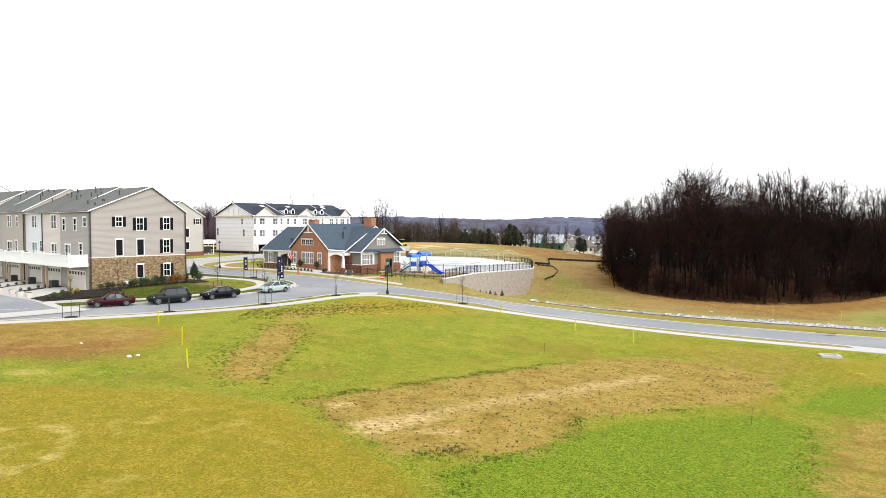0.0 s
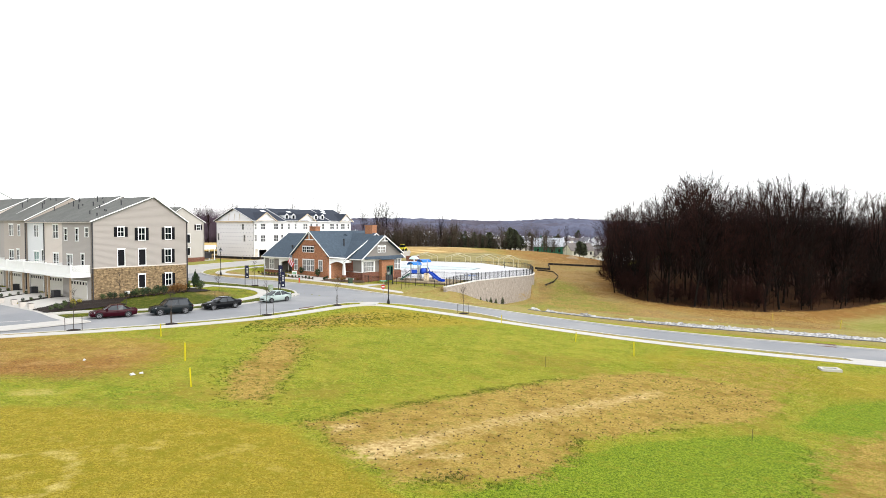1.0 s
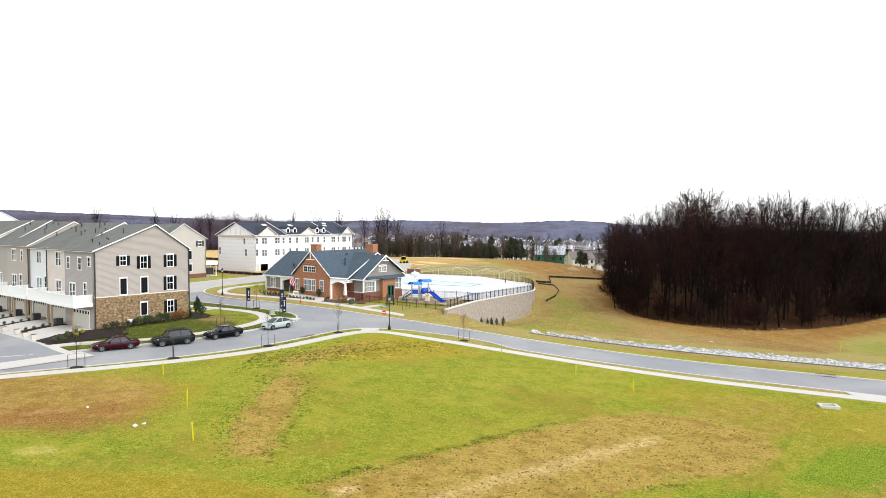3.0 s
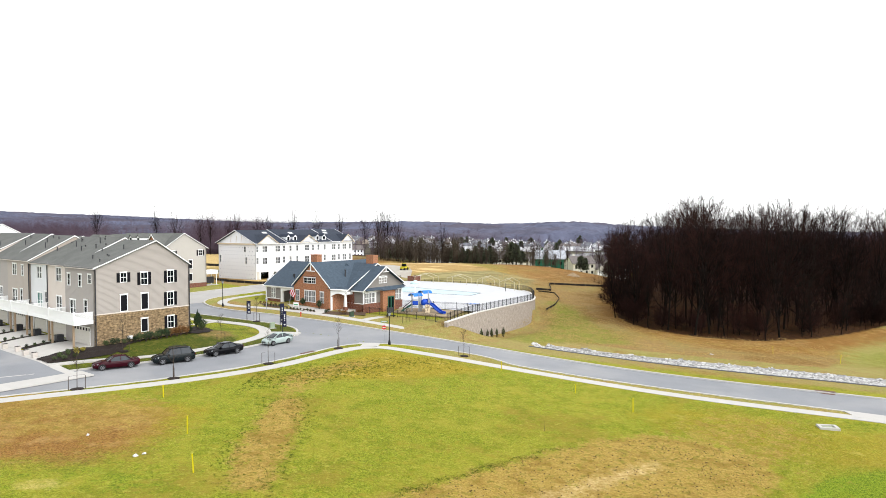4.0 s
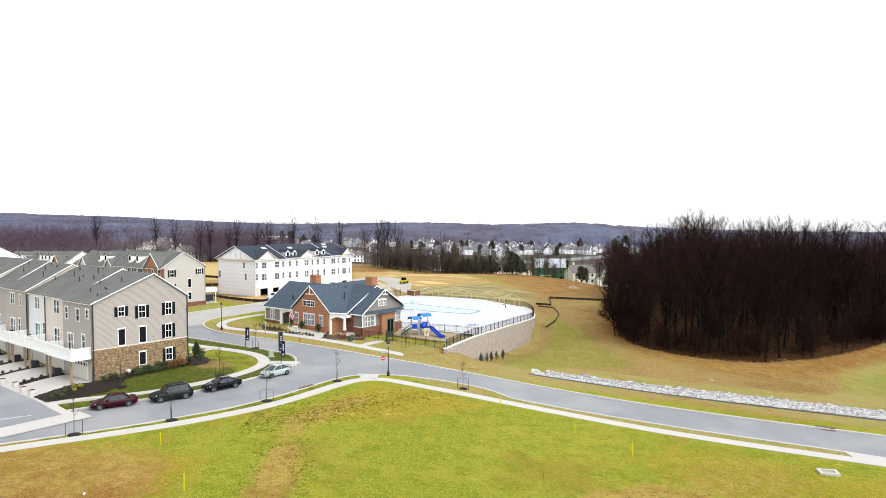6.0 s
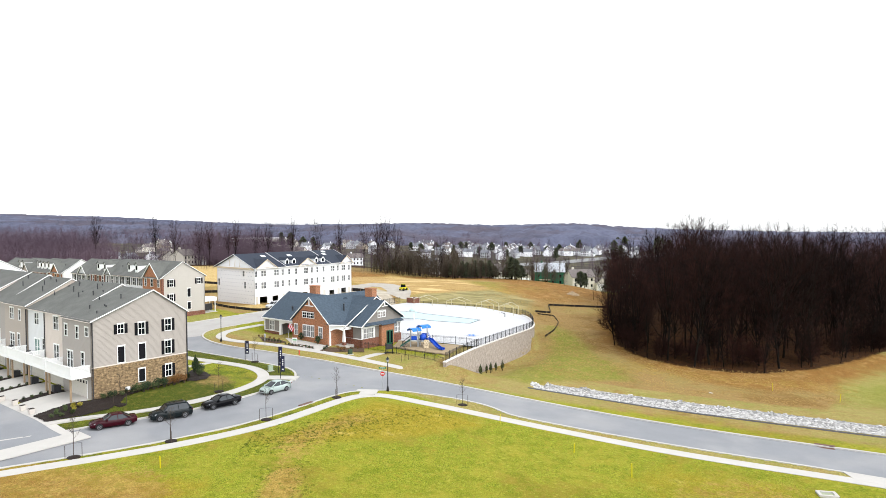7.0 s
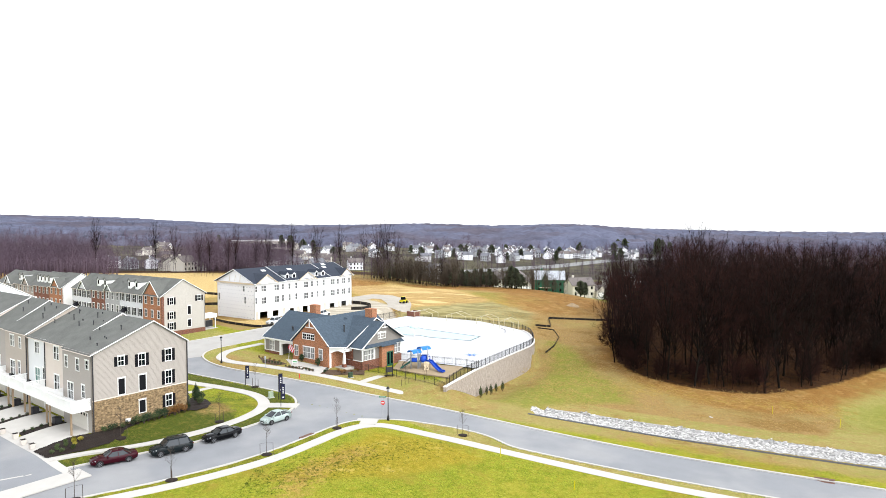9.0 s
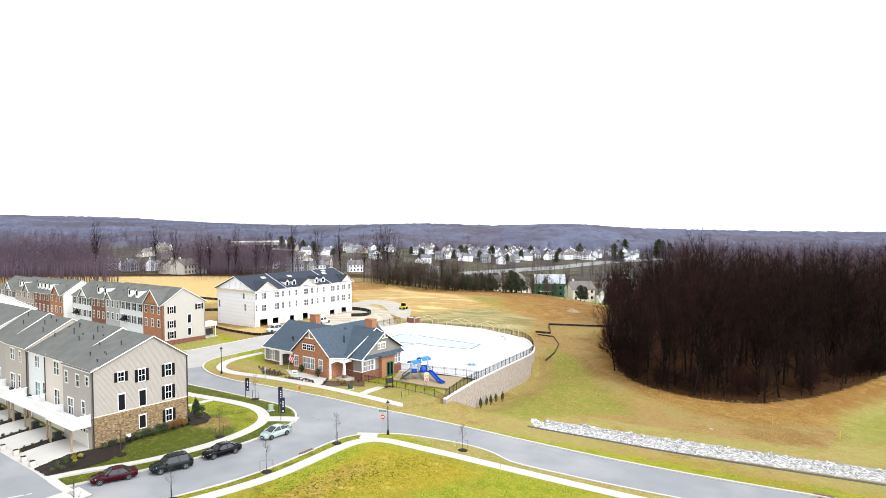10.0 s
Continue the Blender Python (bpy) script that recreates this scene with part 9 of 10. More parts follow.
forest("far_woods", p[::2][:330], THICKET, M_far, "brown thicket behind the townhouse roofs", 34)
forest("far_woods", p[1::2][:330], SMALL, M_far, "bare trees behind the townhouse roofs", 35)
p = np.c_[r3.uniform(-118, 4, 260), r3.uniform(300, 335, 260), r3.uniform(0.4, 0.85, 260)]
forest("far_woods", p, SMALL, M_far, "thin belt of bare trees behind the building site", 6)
M_olive = material("olive_twigs", (0.062, 0.047, 0.032), 0.95, spread=0.3, scale=0.1, fine=1, island=0.3)
n = 430
p = np.c_[r3.uniform(0, 1, n), r3.normal(4, 6.0, n), 0.22 + 0.75 * r3.uniform(0, 1, n) ** 1.5]
q = np.where(np.arange(n) < 300, p[:, 0], 1 + p[:, 0] * 0.95)
forest("far_woods", np.c_[-34 + 40 * q, 312 - 32 * q + p[:, 1], p[:, 2] * np.where(q > 1, 0.8, 1)], OLIVE, M_olive, "thin olive-brown young trees on the crest", 16)
p = np.c_[r3.uniform(20, 130, 260), r3.uniform(268, 330, 260), r3.uniform(0.4, 0.85, 260)]
forest("far_woods", p[p[:, 0] > 55], SMALL, M_far, "scattered bare trees round the far houses", 8)
# the wood runs on behind the near trees
p = np.c_[r3.uniform(110, 640, 3600), r3.uniform(320, 720, 3600), r3.uniform(0.7, 1.1, 3600)]
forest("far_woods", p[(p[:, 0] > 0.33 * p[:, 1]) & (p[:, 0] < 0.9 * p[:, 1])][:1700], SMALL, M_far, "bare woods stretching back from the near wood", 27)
# wooded rise on the horizon: the closed canopy, and single crowns over it
cx_, cy_ = np.meshgrid(np.arange(-1500, 1501, 7.0), np.arange(690, 1400, 15.0))
jx, jy = r3.uniform(-3, 3, cx_.shape), r3.uniform(-7, 7, cx_.shape)
up = 6.4 + 2.6 * r3.uniform(-1, 1, cx_.shape) + 5.5 * np.exp(-(((cx_ / cy_) - 0.19) / 0.075) ** 2) + 1.2 * np.sin(cx_ * 0.013 + 1) * np.sin(cy_ * 0.017) + 4.0 * np.sin(cx_ * 0.0052 + 0.6) * np.sin(cx_ * 0.0023 + 2)
up[0] = -2
cz_ = land(cx_, cy_) + np.where(up < 0, up, np.maximum(up, 2.5))
rows_, cols_ = cx_.shape
canopy = bpy.data.meshes.new("far_woods")
canopy.from_pydata(np.stack([cx_ + jx, cy_ + jy, cz_], -1).reshape(-1, 3).tolist(), [], [(r * cols_ + c, r * cols_ + c + 1, (r + 1) * cols_ + c + 1, (r + 1) * cols_ + c) for r in range(rows_ - 1) for c in range(cols_ - 1)])
canopy.polygons.foreach_set("use_smooth", [True] * len(canopy.polygons))
# the blue-grey base colour stands in for haze over the ridge
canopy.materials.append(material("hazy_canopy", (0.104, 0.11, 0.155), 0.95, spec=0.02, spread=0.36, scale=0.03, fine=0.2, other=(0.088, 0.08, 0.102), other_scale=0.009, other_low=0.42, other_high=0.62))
tagged(new("far_woods", canopy), "canopy of woods on the horizon, tinted purple for haze", "woods", kind="stuff")
n = 8500
p = np.c_[r3.uniform(-1150, 1250, n), 690 + 560 * r3.uniform(0, 1, n) ** 1.4, r3.uniform(0.5, 0.84, n)]
p[:, 2] *= 0.86 + 0.2 * np.sin(p[:, 0] * 0.008 + 1.0) * np.sin(p[:, 0] * 0.0031) + 0.1 * np.sin(p[:, 0] * 0.021)
keep = (np.abs(p[:, 0]) < p[:, 1] * 0.95)
forest("far_woods", p[keep], HAZE, M_far2, "woods on the horizon, tinted greyish purple for haze", 9)
n = 420
p = np.c_[r3.uniform(-700, 900, n), r3.uniform(690, 1000, n), r3.uniform(0.4, 0.8, n)]
p[:, :2] = p[r3.randint(0, 70, n), :2] + r3.normal(0, 9, (n, 2))
# the bluish cast of these evergreens is haze put into their colour
forest("far_woods", p, HAZE, material("hazy_evergreen", (0.032, 0.046, 0.052), 0.9, spec=0.03, spread=0.3, island=0.3), "dark evergreens among the woods on the horizon", 33)
n = 4000
p = np.c_[r3.uniform(-620, 620, n), r3.uniform(420, 760, n), r3.uniform(0.4, 0.9, n)]
keep = (np.abs(p[:, 0]) < p[:, 1] * 0.85)
sub = (p[:, 0] > -35) & (p[:, 0] < 205) & (p[:, 1] < 725)
sub2 = (p[:, 0] > -330) & (p[:, 0] < -35) & (p[:, 1] < 720)
odds = r3.uniform(0, 1, n)
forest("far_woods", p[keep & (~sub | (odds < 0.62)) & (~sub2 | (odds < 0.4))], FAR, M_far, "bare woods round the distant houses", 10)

# evergreens on the far slope
M_pine = material("pine_needles", (0.068, 0.078, 0.044), 0.9, spread=0.3, scale=1, fine=4, island=0.6)


def pine(seed, h, w, label):
    r2 = random.Random(seed)
    t = thing("pine_tree", pose(0, 0, -300), label, "tree", "evergreens on the far slope")
    part("trunk", Shape().rod((0, 0, -0.5), (0, 0, h * 0.95), 0.22, 0.04, 6), M_trunk, t)
    s = Shape()
    for _ in range(460):
        q = 0.08 + 0.92 * r2.random() ** 0.85
        z = h * (0.1 + 0.9 * q)
        a = r2.uniform(0, 6.283)
        rr = w * 0.95 * ((1 - q) ** 0.5 + 0.06) * r2.uniform(0.25, 1.1) * (0.8 + 1.15 * noise.noise(Vector((math.cos(a) * 2, math.sin(a) * 2, z * 0.5 + seed))))
        c = Vector((rr * math.cos(a), rr * math.sin(a), z))
        d = Vector((math.cos(a), math.sin(a), -0.15)) * r2.uniform(0.45, 0.9)
        e = Vector((-math.sin(a), math.cos(a), r2.uniform(-0.4, 0.4))) * r2.uniform(0.2, 0.4)
        s.face(c - d, c + e, c + d, c - e)
        s.face(c - d * 0.8 + Vector((0, 0, 0.25)), c + Vector((0, 0, 0.4)), c + d, c - Vector((0, 0, 0.25)))
    part("crown", s, M_pine, t)
    return t


PINES = [pine(31, 9.5, 2.9, "dark green pine on the far slope"), pine(32, 8.0, 3.3, "broad dark green pine on the far slope"), pine(33, 10.5, 2.6, "tall pine on the far slope")]
for cx, cy, k, wide in ((6, 281, 9, 4.5), (13, 274, 9, 4.0), (19, 268, 8, 4.0), (26, 263, 5, 3.0), (28.5, 256, 5, 2.2), (59, 236, 3, 2.0), (-22, 303, 5, 5)):
    for i in range(k):
        x, y = cx + rg.gauss(0, wide * 0.6), cy + rg.gauss(3, wide * 0.8)
        copy_thing(PINES[i % 3], Matrix.Translation((x, y, float(land(x, y)))) @ pose(0, 0, 0, rg.uniform(-3, 3), rg.uniform(-3, 3), rg.uniform(0, 360)) @ Matrix.Scale(rg.uniform(0.35, 0.95), 4))
for x, y, sc in ((52, 250, 0.75), (54, 252, 0.6), (150, 560, 1.3), (152, 566, 1.2), (147, 570, 1.1), (95, 560, 1.0), (60, 640, 1.1), (20, 600, 1.0), (-20, 560, 1.2), (112, 640, 1.2), (-150, 640, 1.5), (-160, 645, 1.4), (-140, 650, 1.3), (200, 620, 1.5), (206, 622, 1.3), (212, 618, 1.4), (8, 560, 0.9), (31, 580, 1.0), (54, 565, 0.8), (70, 600, 1.1), (84, 640, 1.2), (100, 640, 1.0), (128, 630, 1.1), (134, 650, 1.3), (46, 640, 1.2), (16, 640, 1.1), (-8, 620, 1.0), (168, 650, 1.4), (-30, 590, 0.9), (-150, 560, 1.1), (-120, 600, 1.2), (-95, 560, 1.0), (-220, 640, 1.4), (-212, 648, 1.3), (192, 700, 1.6), (186, 705, 1.5), (225, 690, 1.7), (231, 696, 1.5)):
    copy_thing(PINES[int(x) % 3], Matrix.Translation((x, y, float(land(x, y)))) @ pose(0, 0, 0, 0, 0, rg.uniform(0, 360)) @ Matrix.Scale(sc, 4))
for ob in (*KINDS, BRUSH, *PINES):
    for o in (ob, *ob.children_recursive):
        bpy.data.objects.remove(o)

# ---- far houses ----
M_house = [material("house_" + n_, c, 0.6, spread=0.04) for n_, c in (("white", (0.88, 0.88, 0.9)), ("cream", (0.62, 0.58, 0.5)), ("grey", (0.42, 0.43, 0.44)), ("tan", (0.38, 0.32, 0.25)))]
M_roofs = [material("far_roof_" + n_, c, 0.9, spread=0.15) for n_, c in (("grey", (0.15, 0.155, 0.17)), ("brown", (0.16, 0.14, 0.13)))]


def far_house(kind, wall, roof, w, d, h, label, garage=True, group="houses in the valley"):
    t = thing("house", pose(0, 0, -300), label, "house", group)
    front = Wall((-w / 2, -d / 2), (1, 0))
    wins = [(w * f, z, 0.95, 1.3, "hole") for f in (0.14, 0.38, 0.62, 0.86) for z in ((3.6, 0.9) if h > 4.5 else (0.9,))]
    part("front_wall", pierced(front, 0, w, -1, h, [hole(q) for q in wins]), wall, t)
    s = Shape().box(-w / 2, w / 2, d / 2 - 0.2, d / 2, -1, h)
    part("back_wall", s, wall, t)
    for x in (-w / 2, w / 2 - 0.2):
        part("side_wall", Shape().solid([(x, -d / 2 + 0.26, -1), (x, d / 2 - 0.21, -1), (x, d / 2 - 0.21, h), (x, 0, h + d * 0.33), (x, -d / 2 + 0.26, h)], [(x + 0.2, -d / 2 + 0.26, -1), (x + 0.2, d / 2 - 0.21, -1), (x + 0.2, d / 2 - 0.21, h), (x + 0.2, 0, h + d * 0.33), (x + 0.2, -d / 2 + 0.26, h)]), wall, t)
    for q in wins:
        g = Shape()
        front.block(g, q[0] - q[2] / 2, q[0] + q[2] / 2, q[1], q[1] + q[3], -0.15, -0.1)
        part("window", g, M_glass, t)
    r = Shape()
    slab(r, [(-w / 2 - 0.4, -d / 2 - 0.4, h - 0.1), (w / 2 + 0.4, -d / 2 - 0.4, h - 0.1), (w / 2 + 0.4, 0, h + d * 0.36), (-w / 2 - 0.4, 0, h + d * 0.36)])
    slab(r, [(-w / 2 - 0.4, d / 2 + 0.4, h - 0.1), (w / 2 + 0.4, d / 2 + 0.4, h - 0.1), (w / 2 + 0.4, 0, h + d * 0.36), (-w / 2 - 0.4, 0, h + d * 0.36)])
    part("roof", r, roof, t)
    if garage:
        b = part("side_wing", Shape().solid([(w / 2, -d / 2 - 1.5, -1), (w / 2 + 5.5, -d / 2 - 1.5, -1), (w / 2 + 5.5, -d / 2 - 1.5, 2.9), (w / 2 + 2.75, -d / 2 - 1.5, 5.0), (w / 2, -d / 2 - 1.5, 2.9)], [(w / 2, d / 2 - 1, -1), (w / 2 + 5.5, d / 2 - 1, -1), (w / 2 + 5.5, d / 2 - 1, 2.9), (w / 2 + 2.75, d / 2 - 1, 5.0), (w / 2, d / 2 - 1, 2.9)]), wall, t)
        g = Shape()
        for xa in (w / 2 - 0.3, w / 2 + 5.8):
            slab(g, [(xa, -d / 2 - 1.8, 2.75), (w / 2 + 2.75, -d / 2 - 1.8, 5.15), (w / 2 + 2.75, d / 2 - 0.9, 5.15), (xa, d / 2 - 0.9, 2.75)], 0.12)
        part("wing_roof", g, roof, b)
        part("garage_door", Shape().box(w / 2 + 0.6, w / 2 + 4.9, -d / 2 - 1.56, -d / 2 - 1.5, -0.5, 2.2), M_trim, b)
    part("chimney", Shape().box(-w * 0.3, -w * 0.3 + 0.8, 0.2, 1.0, h, h + d * 0.36 + 1.0), wall, t)
    return t


HOUSES = [far_house(0, M_house[0], M_roofs[0], 10, 8.5, 5.6, "distant white two-storey house with grey roof"), far_house(1, M_house[1], M_roofs[1], 11, 9, 5.5, "distant cream house with brown roof"),
          far_house(2, M_house[2], M_roofs[0], 9, 8, 5.6, "distant grey house with grey roof", False), far_house(3, M_house[0], M_roofs[1], 10, 8, 5.4, "distant white house with brown roof", False), far_house(4, M_house[3], M_roofs[1], 12, 9, 3.2, "distant low tan bungalow with brown roof", False)]
rg = random.Random(12)
# three loose rows down the valley, then the streets beyond and to the west
VALLEY = ((-15, 531), (-4, 568), (20, 563), (35, 559), (47, 550), (61, 572), (76, 596), (-29, 612), (-20, 680), (1, 582), (9, 606), (36, 623), (52, 668), (66, 672), (78, 660), (93, 668), (106, 648), (120, 640), (142, 655), (157, 668), (-15, 704), (-4, 714), (24, 694), (12, 720), (41, 718), (165, 700), (178, 705), (174, 660), (186, 680), (27, 600), (60, 620), (88, 630))
lots = [(x, y, rg.choice((0, 0, 3, 0, 0, 2)), rg.choice((0, 90, 180, -25, 65)) + rg.uniform(-15, 15)) for x, y in VALLEY]
for i in range(44):
    lots.append((rg.uniform(-25, 195), rg.uniform(590, 700), rg.choice((0, 0, 3)), rg.uniform(0, 360)))
for i in range(30):
    lots.append((rg.uniform(-290, -50), rg.uniform(470, 690), rg.choice((0, 1, 3, 2, 4)), rg.uniform(0, 360)))
lots += [(-234, 462, 0, 20), (-217, 452, 2, 75), (-209, 470, 4, 60), (-205, 458, 0, 110), (-180, 429, 1, 70), (-150, 366, 1, 80), (-138, 348, 1, 70), (-303, 523, 0, 10), (-361, 573, 0, 40), (-274, 500, 3, 20), (-249, 476, 0, 60), (-137, 472, 0, 70), (-112, 471, 2, 30), (-124, 472, 3, 0), (-100, 440, 2, 50), (-84, 430, 0, 40), (-60, 440, 3, 20), (-6, 399, 2, 30), (-2, 385, 1, 70), (28, 298, 1, 8), (41, 362, 1, 80), (58.5, 284, 1, 15), (68.5, 288, 4, 5), (77, 292, 0, 80), (88, 337, 1, 20), (96, 345, 0, 60)]
for x, y, k, a in lots:
    copy_thing(HOUSES[k], Matrix.Translation((x, y, float(land(x, y)))) @ pose(0, 0, 0, 0, 0, a) @ Matrix.Scale(0.95 if y < 500 else 0.82, 4))
M_green_wrap = material("green_sheathing", (0.02, 0.11, 0.062), 0.7, spread=0.12)
M_new_roof = material("pale_underlay", (0.4, 0.42, 0.45), 0.6, spread=0.1)
gh = far_house(5, M_green_wrap, M_new_roof, 13.0, 10.0, 6.2, "half-built house in green sheathing with pale roof", False, "")
gh.matrix_world = pose(47.5, 296, float(land(47.5, 296)) + 0.6, 0, 0, -8)
part("front_gable", Shape().solid([(-5.0, -5.3, 3.0), (1.0, -5.3, 3.0), (-2.0, -5.3, 9.0)], [(-5.0, -5.05, 3.0), (1.0, -5.05, 3.0), (-2.0, -5.05, 9.0)]), M_green_wrap, gh)
part("porch_canopy", Shape().box(-4.4, 0.4, -6.6, -5.02, 2.5, 2.75), M_plywood, gh)
tanh = copy_thing(HOUSES[4], pose(33, 304, float(land(33, 304)), 0, 0, 10))
tanh["label"] = "tan bungalow beside the green half-built house"
for ob in HOUSES:
    for o in (ob, *ob.children_recursive):
        bpy.data.objects.remove(o)
sw_ = thing("warehouse", pose(-188, 672, float(land(-188, 672)), 0, 0, 12), "long pale flat-roofed building beyond the woods", "warehouse")
part("wall", Shape().box(-30, 30, -12, 12, -2, 8), M_house[1], sw_)
part("roof", Shape().box(-31, 31, -13, 13, 8, 8.6), M_trim, sw_)
for i in range(7):
    part("window", Shape().box(-28 + i * 8, -24 + i * 8, -12.08, -12.0, 2, 5), M_glass, sw_)
ribbon("road", [(8, 468), (22, 484), (66, 527), (140, 592), (235, 645)], [(16, 454), (30, 468), (75, 511), (150, 576), (245, 628)], material("far_road_grey", (0.22, 0.22, 0.215), 0.9, spread=0.1), 0.12, 40, 2, "pale distant road through the valley", "road")

# ---- grass tufts and clods ----
M_tuft = material("grass_tuft", (0.17, 0.205, 0.012), 0.9, spread=0.25, scale=0.4, fine=3, island=0.4)
M_clump = material("dark_grass_clump", (0.06, 0.09, 0.008), 0.9, spread=0.25, scale=0.4, fine=3, island=0.4)
M_straw = material("dry_grass_blade", (0.33, 0.245, 0.03), 0.9, spread=0.25, scale=0.4, fine=3, island=0.35)
M_meadow = material("meadow_grass", (0.42, 0.29, 0.105), 0.9, spread=0.25, scale=0.4, fine=3, island=0.35)
M_clod = material("earth_clod", (0.09, 0.055, 0.022), 0.95, spread=0.25, island=0.4)


def tufts(name, pts, hgt, blades, mat, label, seed):
    r2 = np.random.RandomState(seed)
    P = np.repeat(np.asarray(pts), blades, 0)
    m = len(P)
    z = land(P[:, 0], P[:, 1])
    a = r2.uniform(0, 6.283, m)
    hh = hgt * r2.uniform(0.5, 1.25, m)
    off = r2.normal(0, hgt * 0.45, (m, 2))
    w = hgt * 0.16
    bx, by = P[:, 0] + off[:, 0], P[:, 1] + off[:, 1]
    dx, dy = np.cos(a) * w, np.sin(a) * w
    lx, ly = r2.normal(0, 0.35, m) * hh, r2.normal(0, 0.35, m) * hh
    V = np.stack([np.c_[bx - dx, by - dy, z - 0.02], np.c_[bx + dx, by + dy, z - 0.02], np.c_[bx + lx, by + ly, z + hh]], 1).reshape(-1, 3)
    me = bpy.data.meshes.new(name)
    me.from_pydata(V.tolist(), [], np.arange(3 * m).reshape(-1, 3).tolist())
    me.materials.append(mat)
    return tagged(new(name, me), label, "grass", kind="stuff")


r4 = np.random.RandomState(17)


def sprinkle(n, x0, x1, y0, y1, test):
    q = np.c_[r4.uniform(x0, x1, n), r4.uniform(y0, y1, n)]
    return q[test(q[:, 0], q[:, 1])]


main_dirt, path_dirt = DIRT_PATCHES[0][0], DIRT_PATCHES[2][0]
wander = lambda x, y: 0.6 * np.sin(x * 1.7 + y * 0.6) + 0.5 * np.sin(y * 2.3 - x * 0.8) + 0.3 * np.sin(5.1 * x + 3.3 * y)
blotch = lambda x, y: np.sin(x * 2.9 + 1 + 0.8 * np.sin(y * 1.3)) * np.sin(y * 3.3 + 0.9 * np.sin(x * 1.1)) + 0.4 * wander(x, y)


def clumped(pts, spread, each):
    """Several tufts round each place, so that they read as clumps."""
    return np.repeat(pts, each, 0) + r4.normal(0, spread, (len(pts) * each, 2))


edge = sprinkle(90000, -16, 28, 25, 62, lambda x, y: (np.abs(depth_in(main_dirt, x, y) + 0.1 + 0.28 * wander(x, y)) < 0.3) & (x < 0.55 * (y - 30) + 10))
upper = edge[(edge[:, 1] > 37 + (edge[:, 0] + 8) * 0.62) & (edge[:, 0] < 4 + 9 * r4.uniform(0, 1, len(edge)))]
lower = edge[edge[:, 1] <= 37 + (edge[:, 0] + 8) * 0.62]
tufts("grass", clumped(upper[:230], 0.16, 6), 0.065, 6, M_clump, "dark green clumps along the bare earth's upper edge", 1)
tufts("grass", clumped(lower[:110], 0.2, 6), 0.07, 6, M_clump, "green clumps along the bare earth's lower edge", 21)
spots = np.array([(-0.8, 29.2), (-0.1, 29.7), (0.7, 30.3), (2.1, 29.3), (0.2, 26.8), (0.4, 25.0), (-0.3, 29.0), (0.2, 30.0), (7.6, 36.8), (7.2, 36.2), (1.2, 27.6), (0.9, 26.0)])
tufts("grass", clumped(spots, 0.3, 18), 0.09, 7, M_clump, "thick dark green clumps by the bare earth", 22)
jag = np.array([(22.2 - 6.8 * q, 39.3 - 11.4 * q) for q in np.linspace(0, 1, 40)]) + r4.normal(0, 0.35, (40, 2))
tufts("grass", clumped(jag, 0.22, 6), 0.065, 6, M_clump, "ragged clumps beside the worn hollow", 23)
edge = sprinkle(60000, -19, -8, 38, 80, lambda x, y: (np.abs(depth_in(path_dirt, x, y) + 0.3 + 0.6 * wander(x, y)) < 1.5 * r4.uniform(0, 1, x.shape)))
inside = sprinkle(20000, -19, -8, 38, 80, lambda x, y: depth_in(path_dirt, x, y) > -0.6)
tufts("grass", clumped(np.vstack([edge[:420], inside[:170]]), 0.08, 4), 0.065, 6, M_clump, "dark clumps along the worn track", 2)
top = sprinkle(12000, -21, 6, 58, 85, lambda x, y: (np.abs(y - (72.5 + 0.7 * (x + 16.5) + 0.9 * wander(x, y))) < 7.0 * r4.uniform(0, 1, x.shape) ** 1.3) & (x < -9 + 13 * r4.uniform(0, 1, x.shape) ** 1.6) & (depth_in(ROAD_B, x, y) < -4.5))
tufts("grass", clumped(top[:1150], 0.07, 4), 0.08, 5, M_clump, "dark clumps at the head of the worn track", 24)
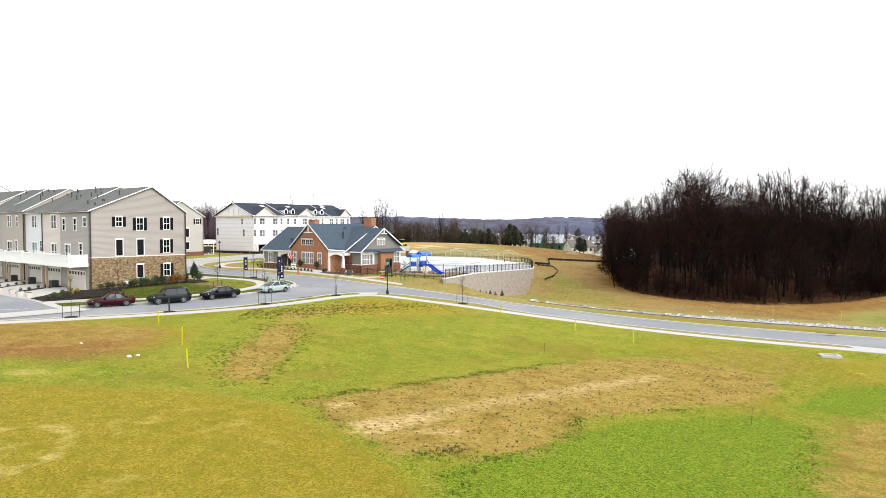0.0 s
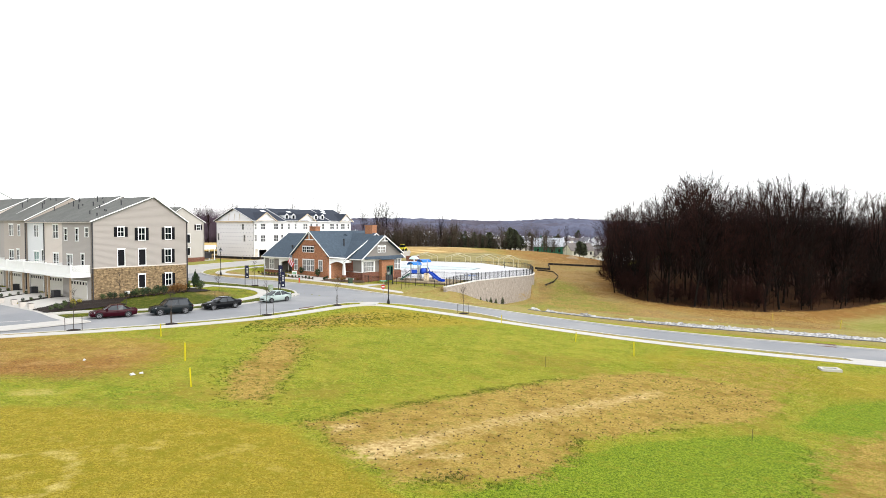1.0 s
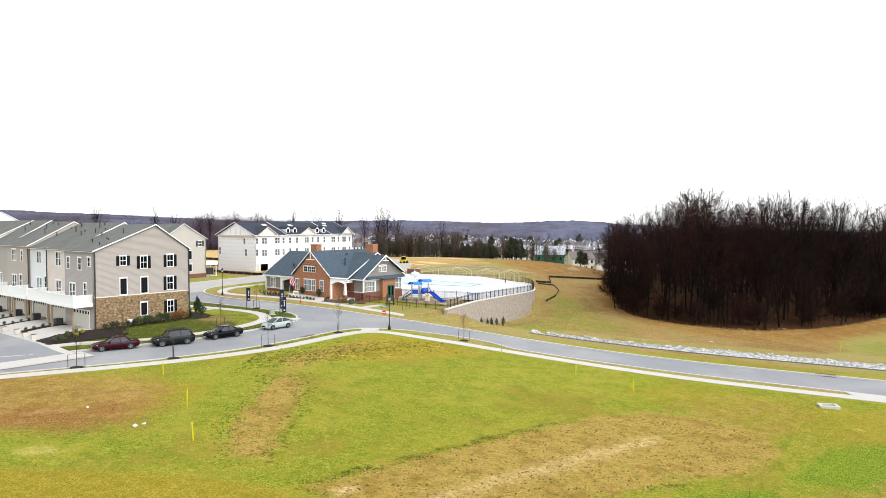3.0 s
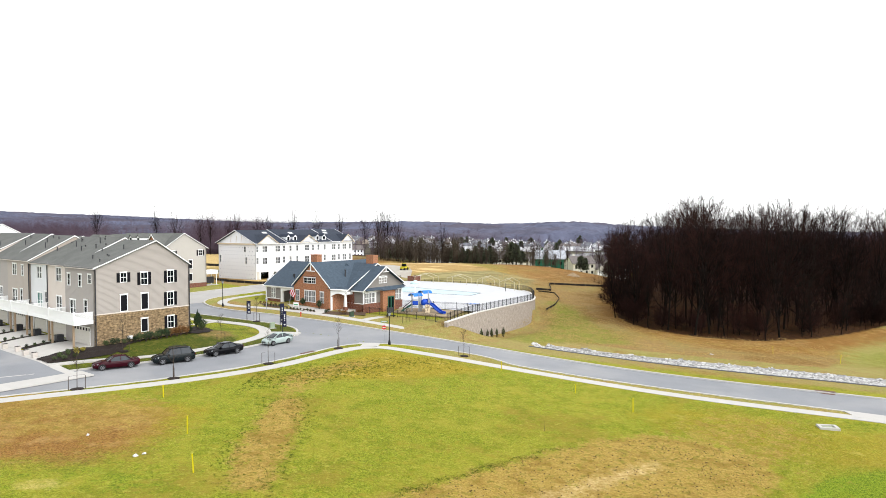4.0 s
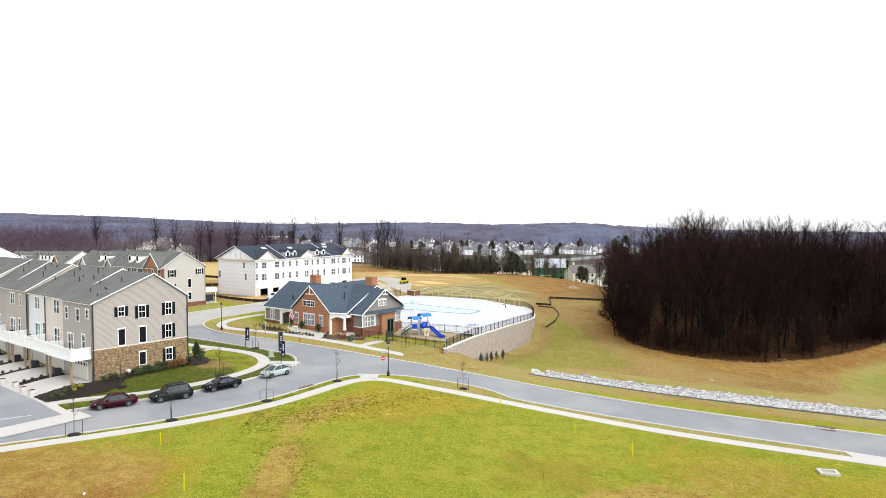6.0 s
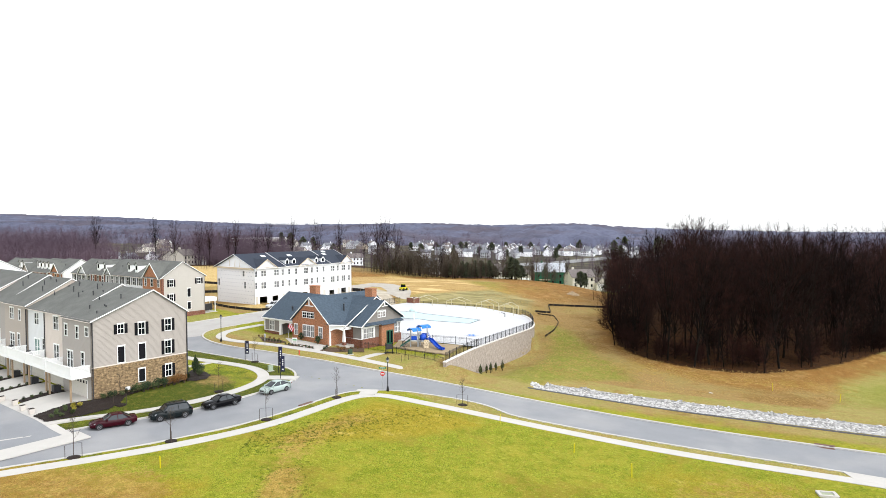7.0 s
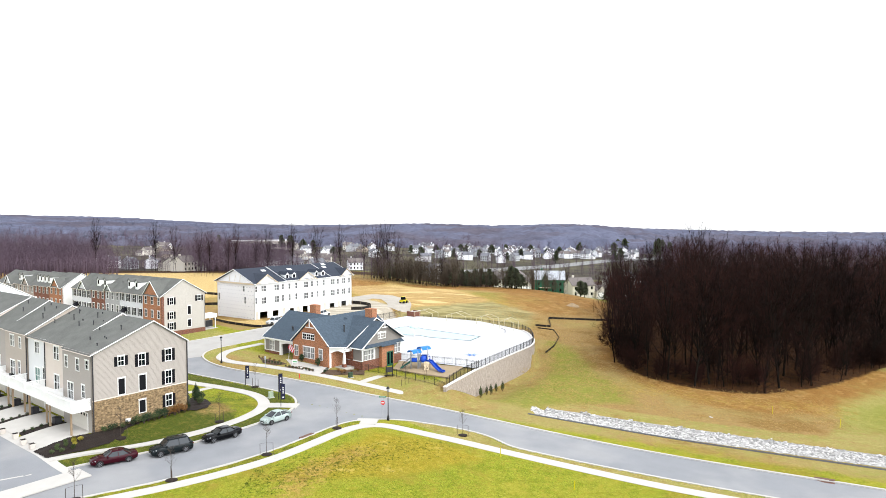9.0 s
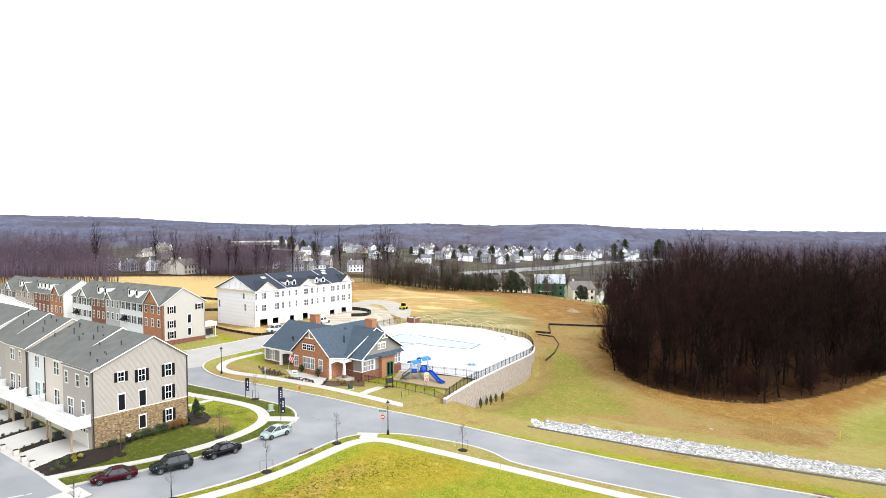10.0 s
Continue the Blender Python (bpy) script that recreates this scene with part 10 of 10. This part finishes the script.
inner = sprinkle(30000, -8, 27, 27, 60, lambda x, y: (depth_in(main_dirt, x, y) > 0.5) & (blotch(x, y) > 0.35))
tufts("grass", clumped(inner[:330], 0.05, 4), 0.055, 5, M_clump, "lone tufts on the bare earth", 3)
sparse = sprinkle(30000, 16, 38, 44, 70, lambda x, y: (depth_in(DIRT_PATCHES[1][0], x, y) > -2) & (blotch(x * 2, y * 2) > -0.1))
tufts("grass", sparse[:2600], 0.07, 5, M_tuft, "thin green tufts on the bare slope", 25)
lawn = sprinkle(70000, -22, 36, 11, 64, lambda x, y: (depth_in(main_dirt, x, y) < -0.3) & (x > -0.25 * y + 2) & (np.abs(x) < y * 0.85))
tufts("grass", lawn[:42000], 0.06, 3, M_tuft, "short green turf of the field", 4)
dryl = sprinkle(60000, -30, 6, 11, 50, lambda x, y: (depth_in(DRY_FIELD[0], x, y) > 0.3) & (np.abs(x) < y * 0.85))
tufts("grass", dryl[:26000], 0.05, 3, M_straw, "short straw-coloured turf", 5)
meadow = sprinkle(90000, 12, 100, 95, 200, lambda x, y: (depth_in(TAN_MAIN[0], x, y) > 2.5 * r4.uniform(-1, 1, x.shape)) & (depth_in(WOOD, x, y) < 1.5) & (depth_in(TERRACE, x, y) < -0.5) & (wander(x * 0.3, y * 0.3) > 1.2 * r4.uniform(-1, 1, x.shape)))
tufts("grass", meadow[:12000], 0.17, 4, M_meadow, "long dry meadow grass before the wood", 6)
cl = Shape()
r5 = random.Random(3)
for x, y in sprinkle(9000, -9, 26, 26, 58, lambda x, y: depth_in(main_dirt, x, y) > 0.2)[:1500]:
    r = r5.uniform(0.02, 0.085)
    z = float(land(x, y))
    n0 = len(cl.v)
    cl.v += [(x + r * r5.uniform(0.7, 1.2), y, z), (x - r * 0.6, y + r * 0.9, z), (x - r * 0.5, y - r * 0.9, z), (x, y, z + r * r5.uniform(0.6, 1.1))]
    cl.f += [(n0, n0 + 1, n0 + 3), (n0 + 1, n0 + 2, n0 + 3), (n0 + 2, n0, n0 + 3)]
lone("clods", cl, M_clod, "small clods and stones on bare earth", "earth", kind="stuff")
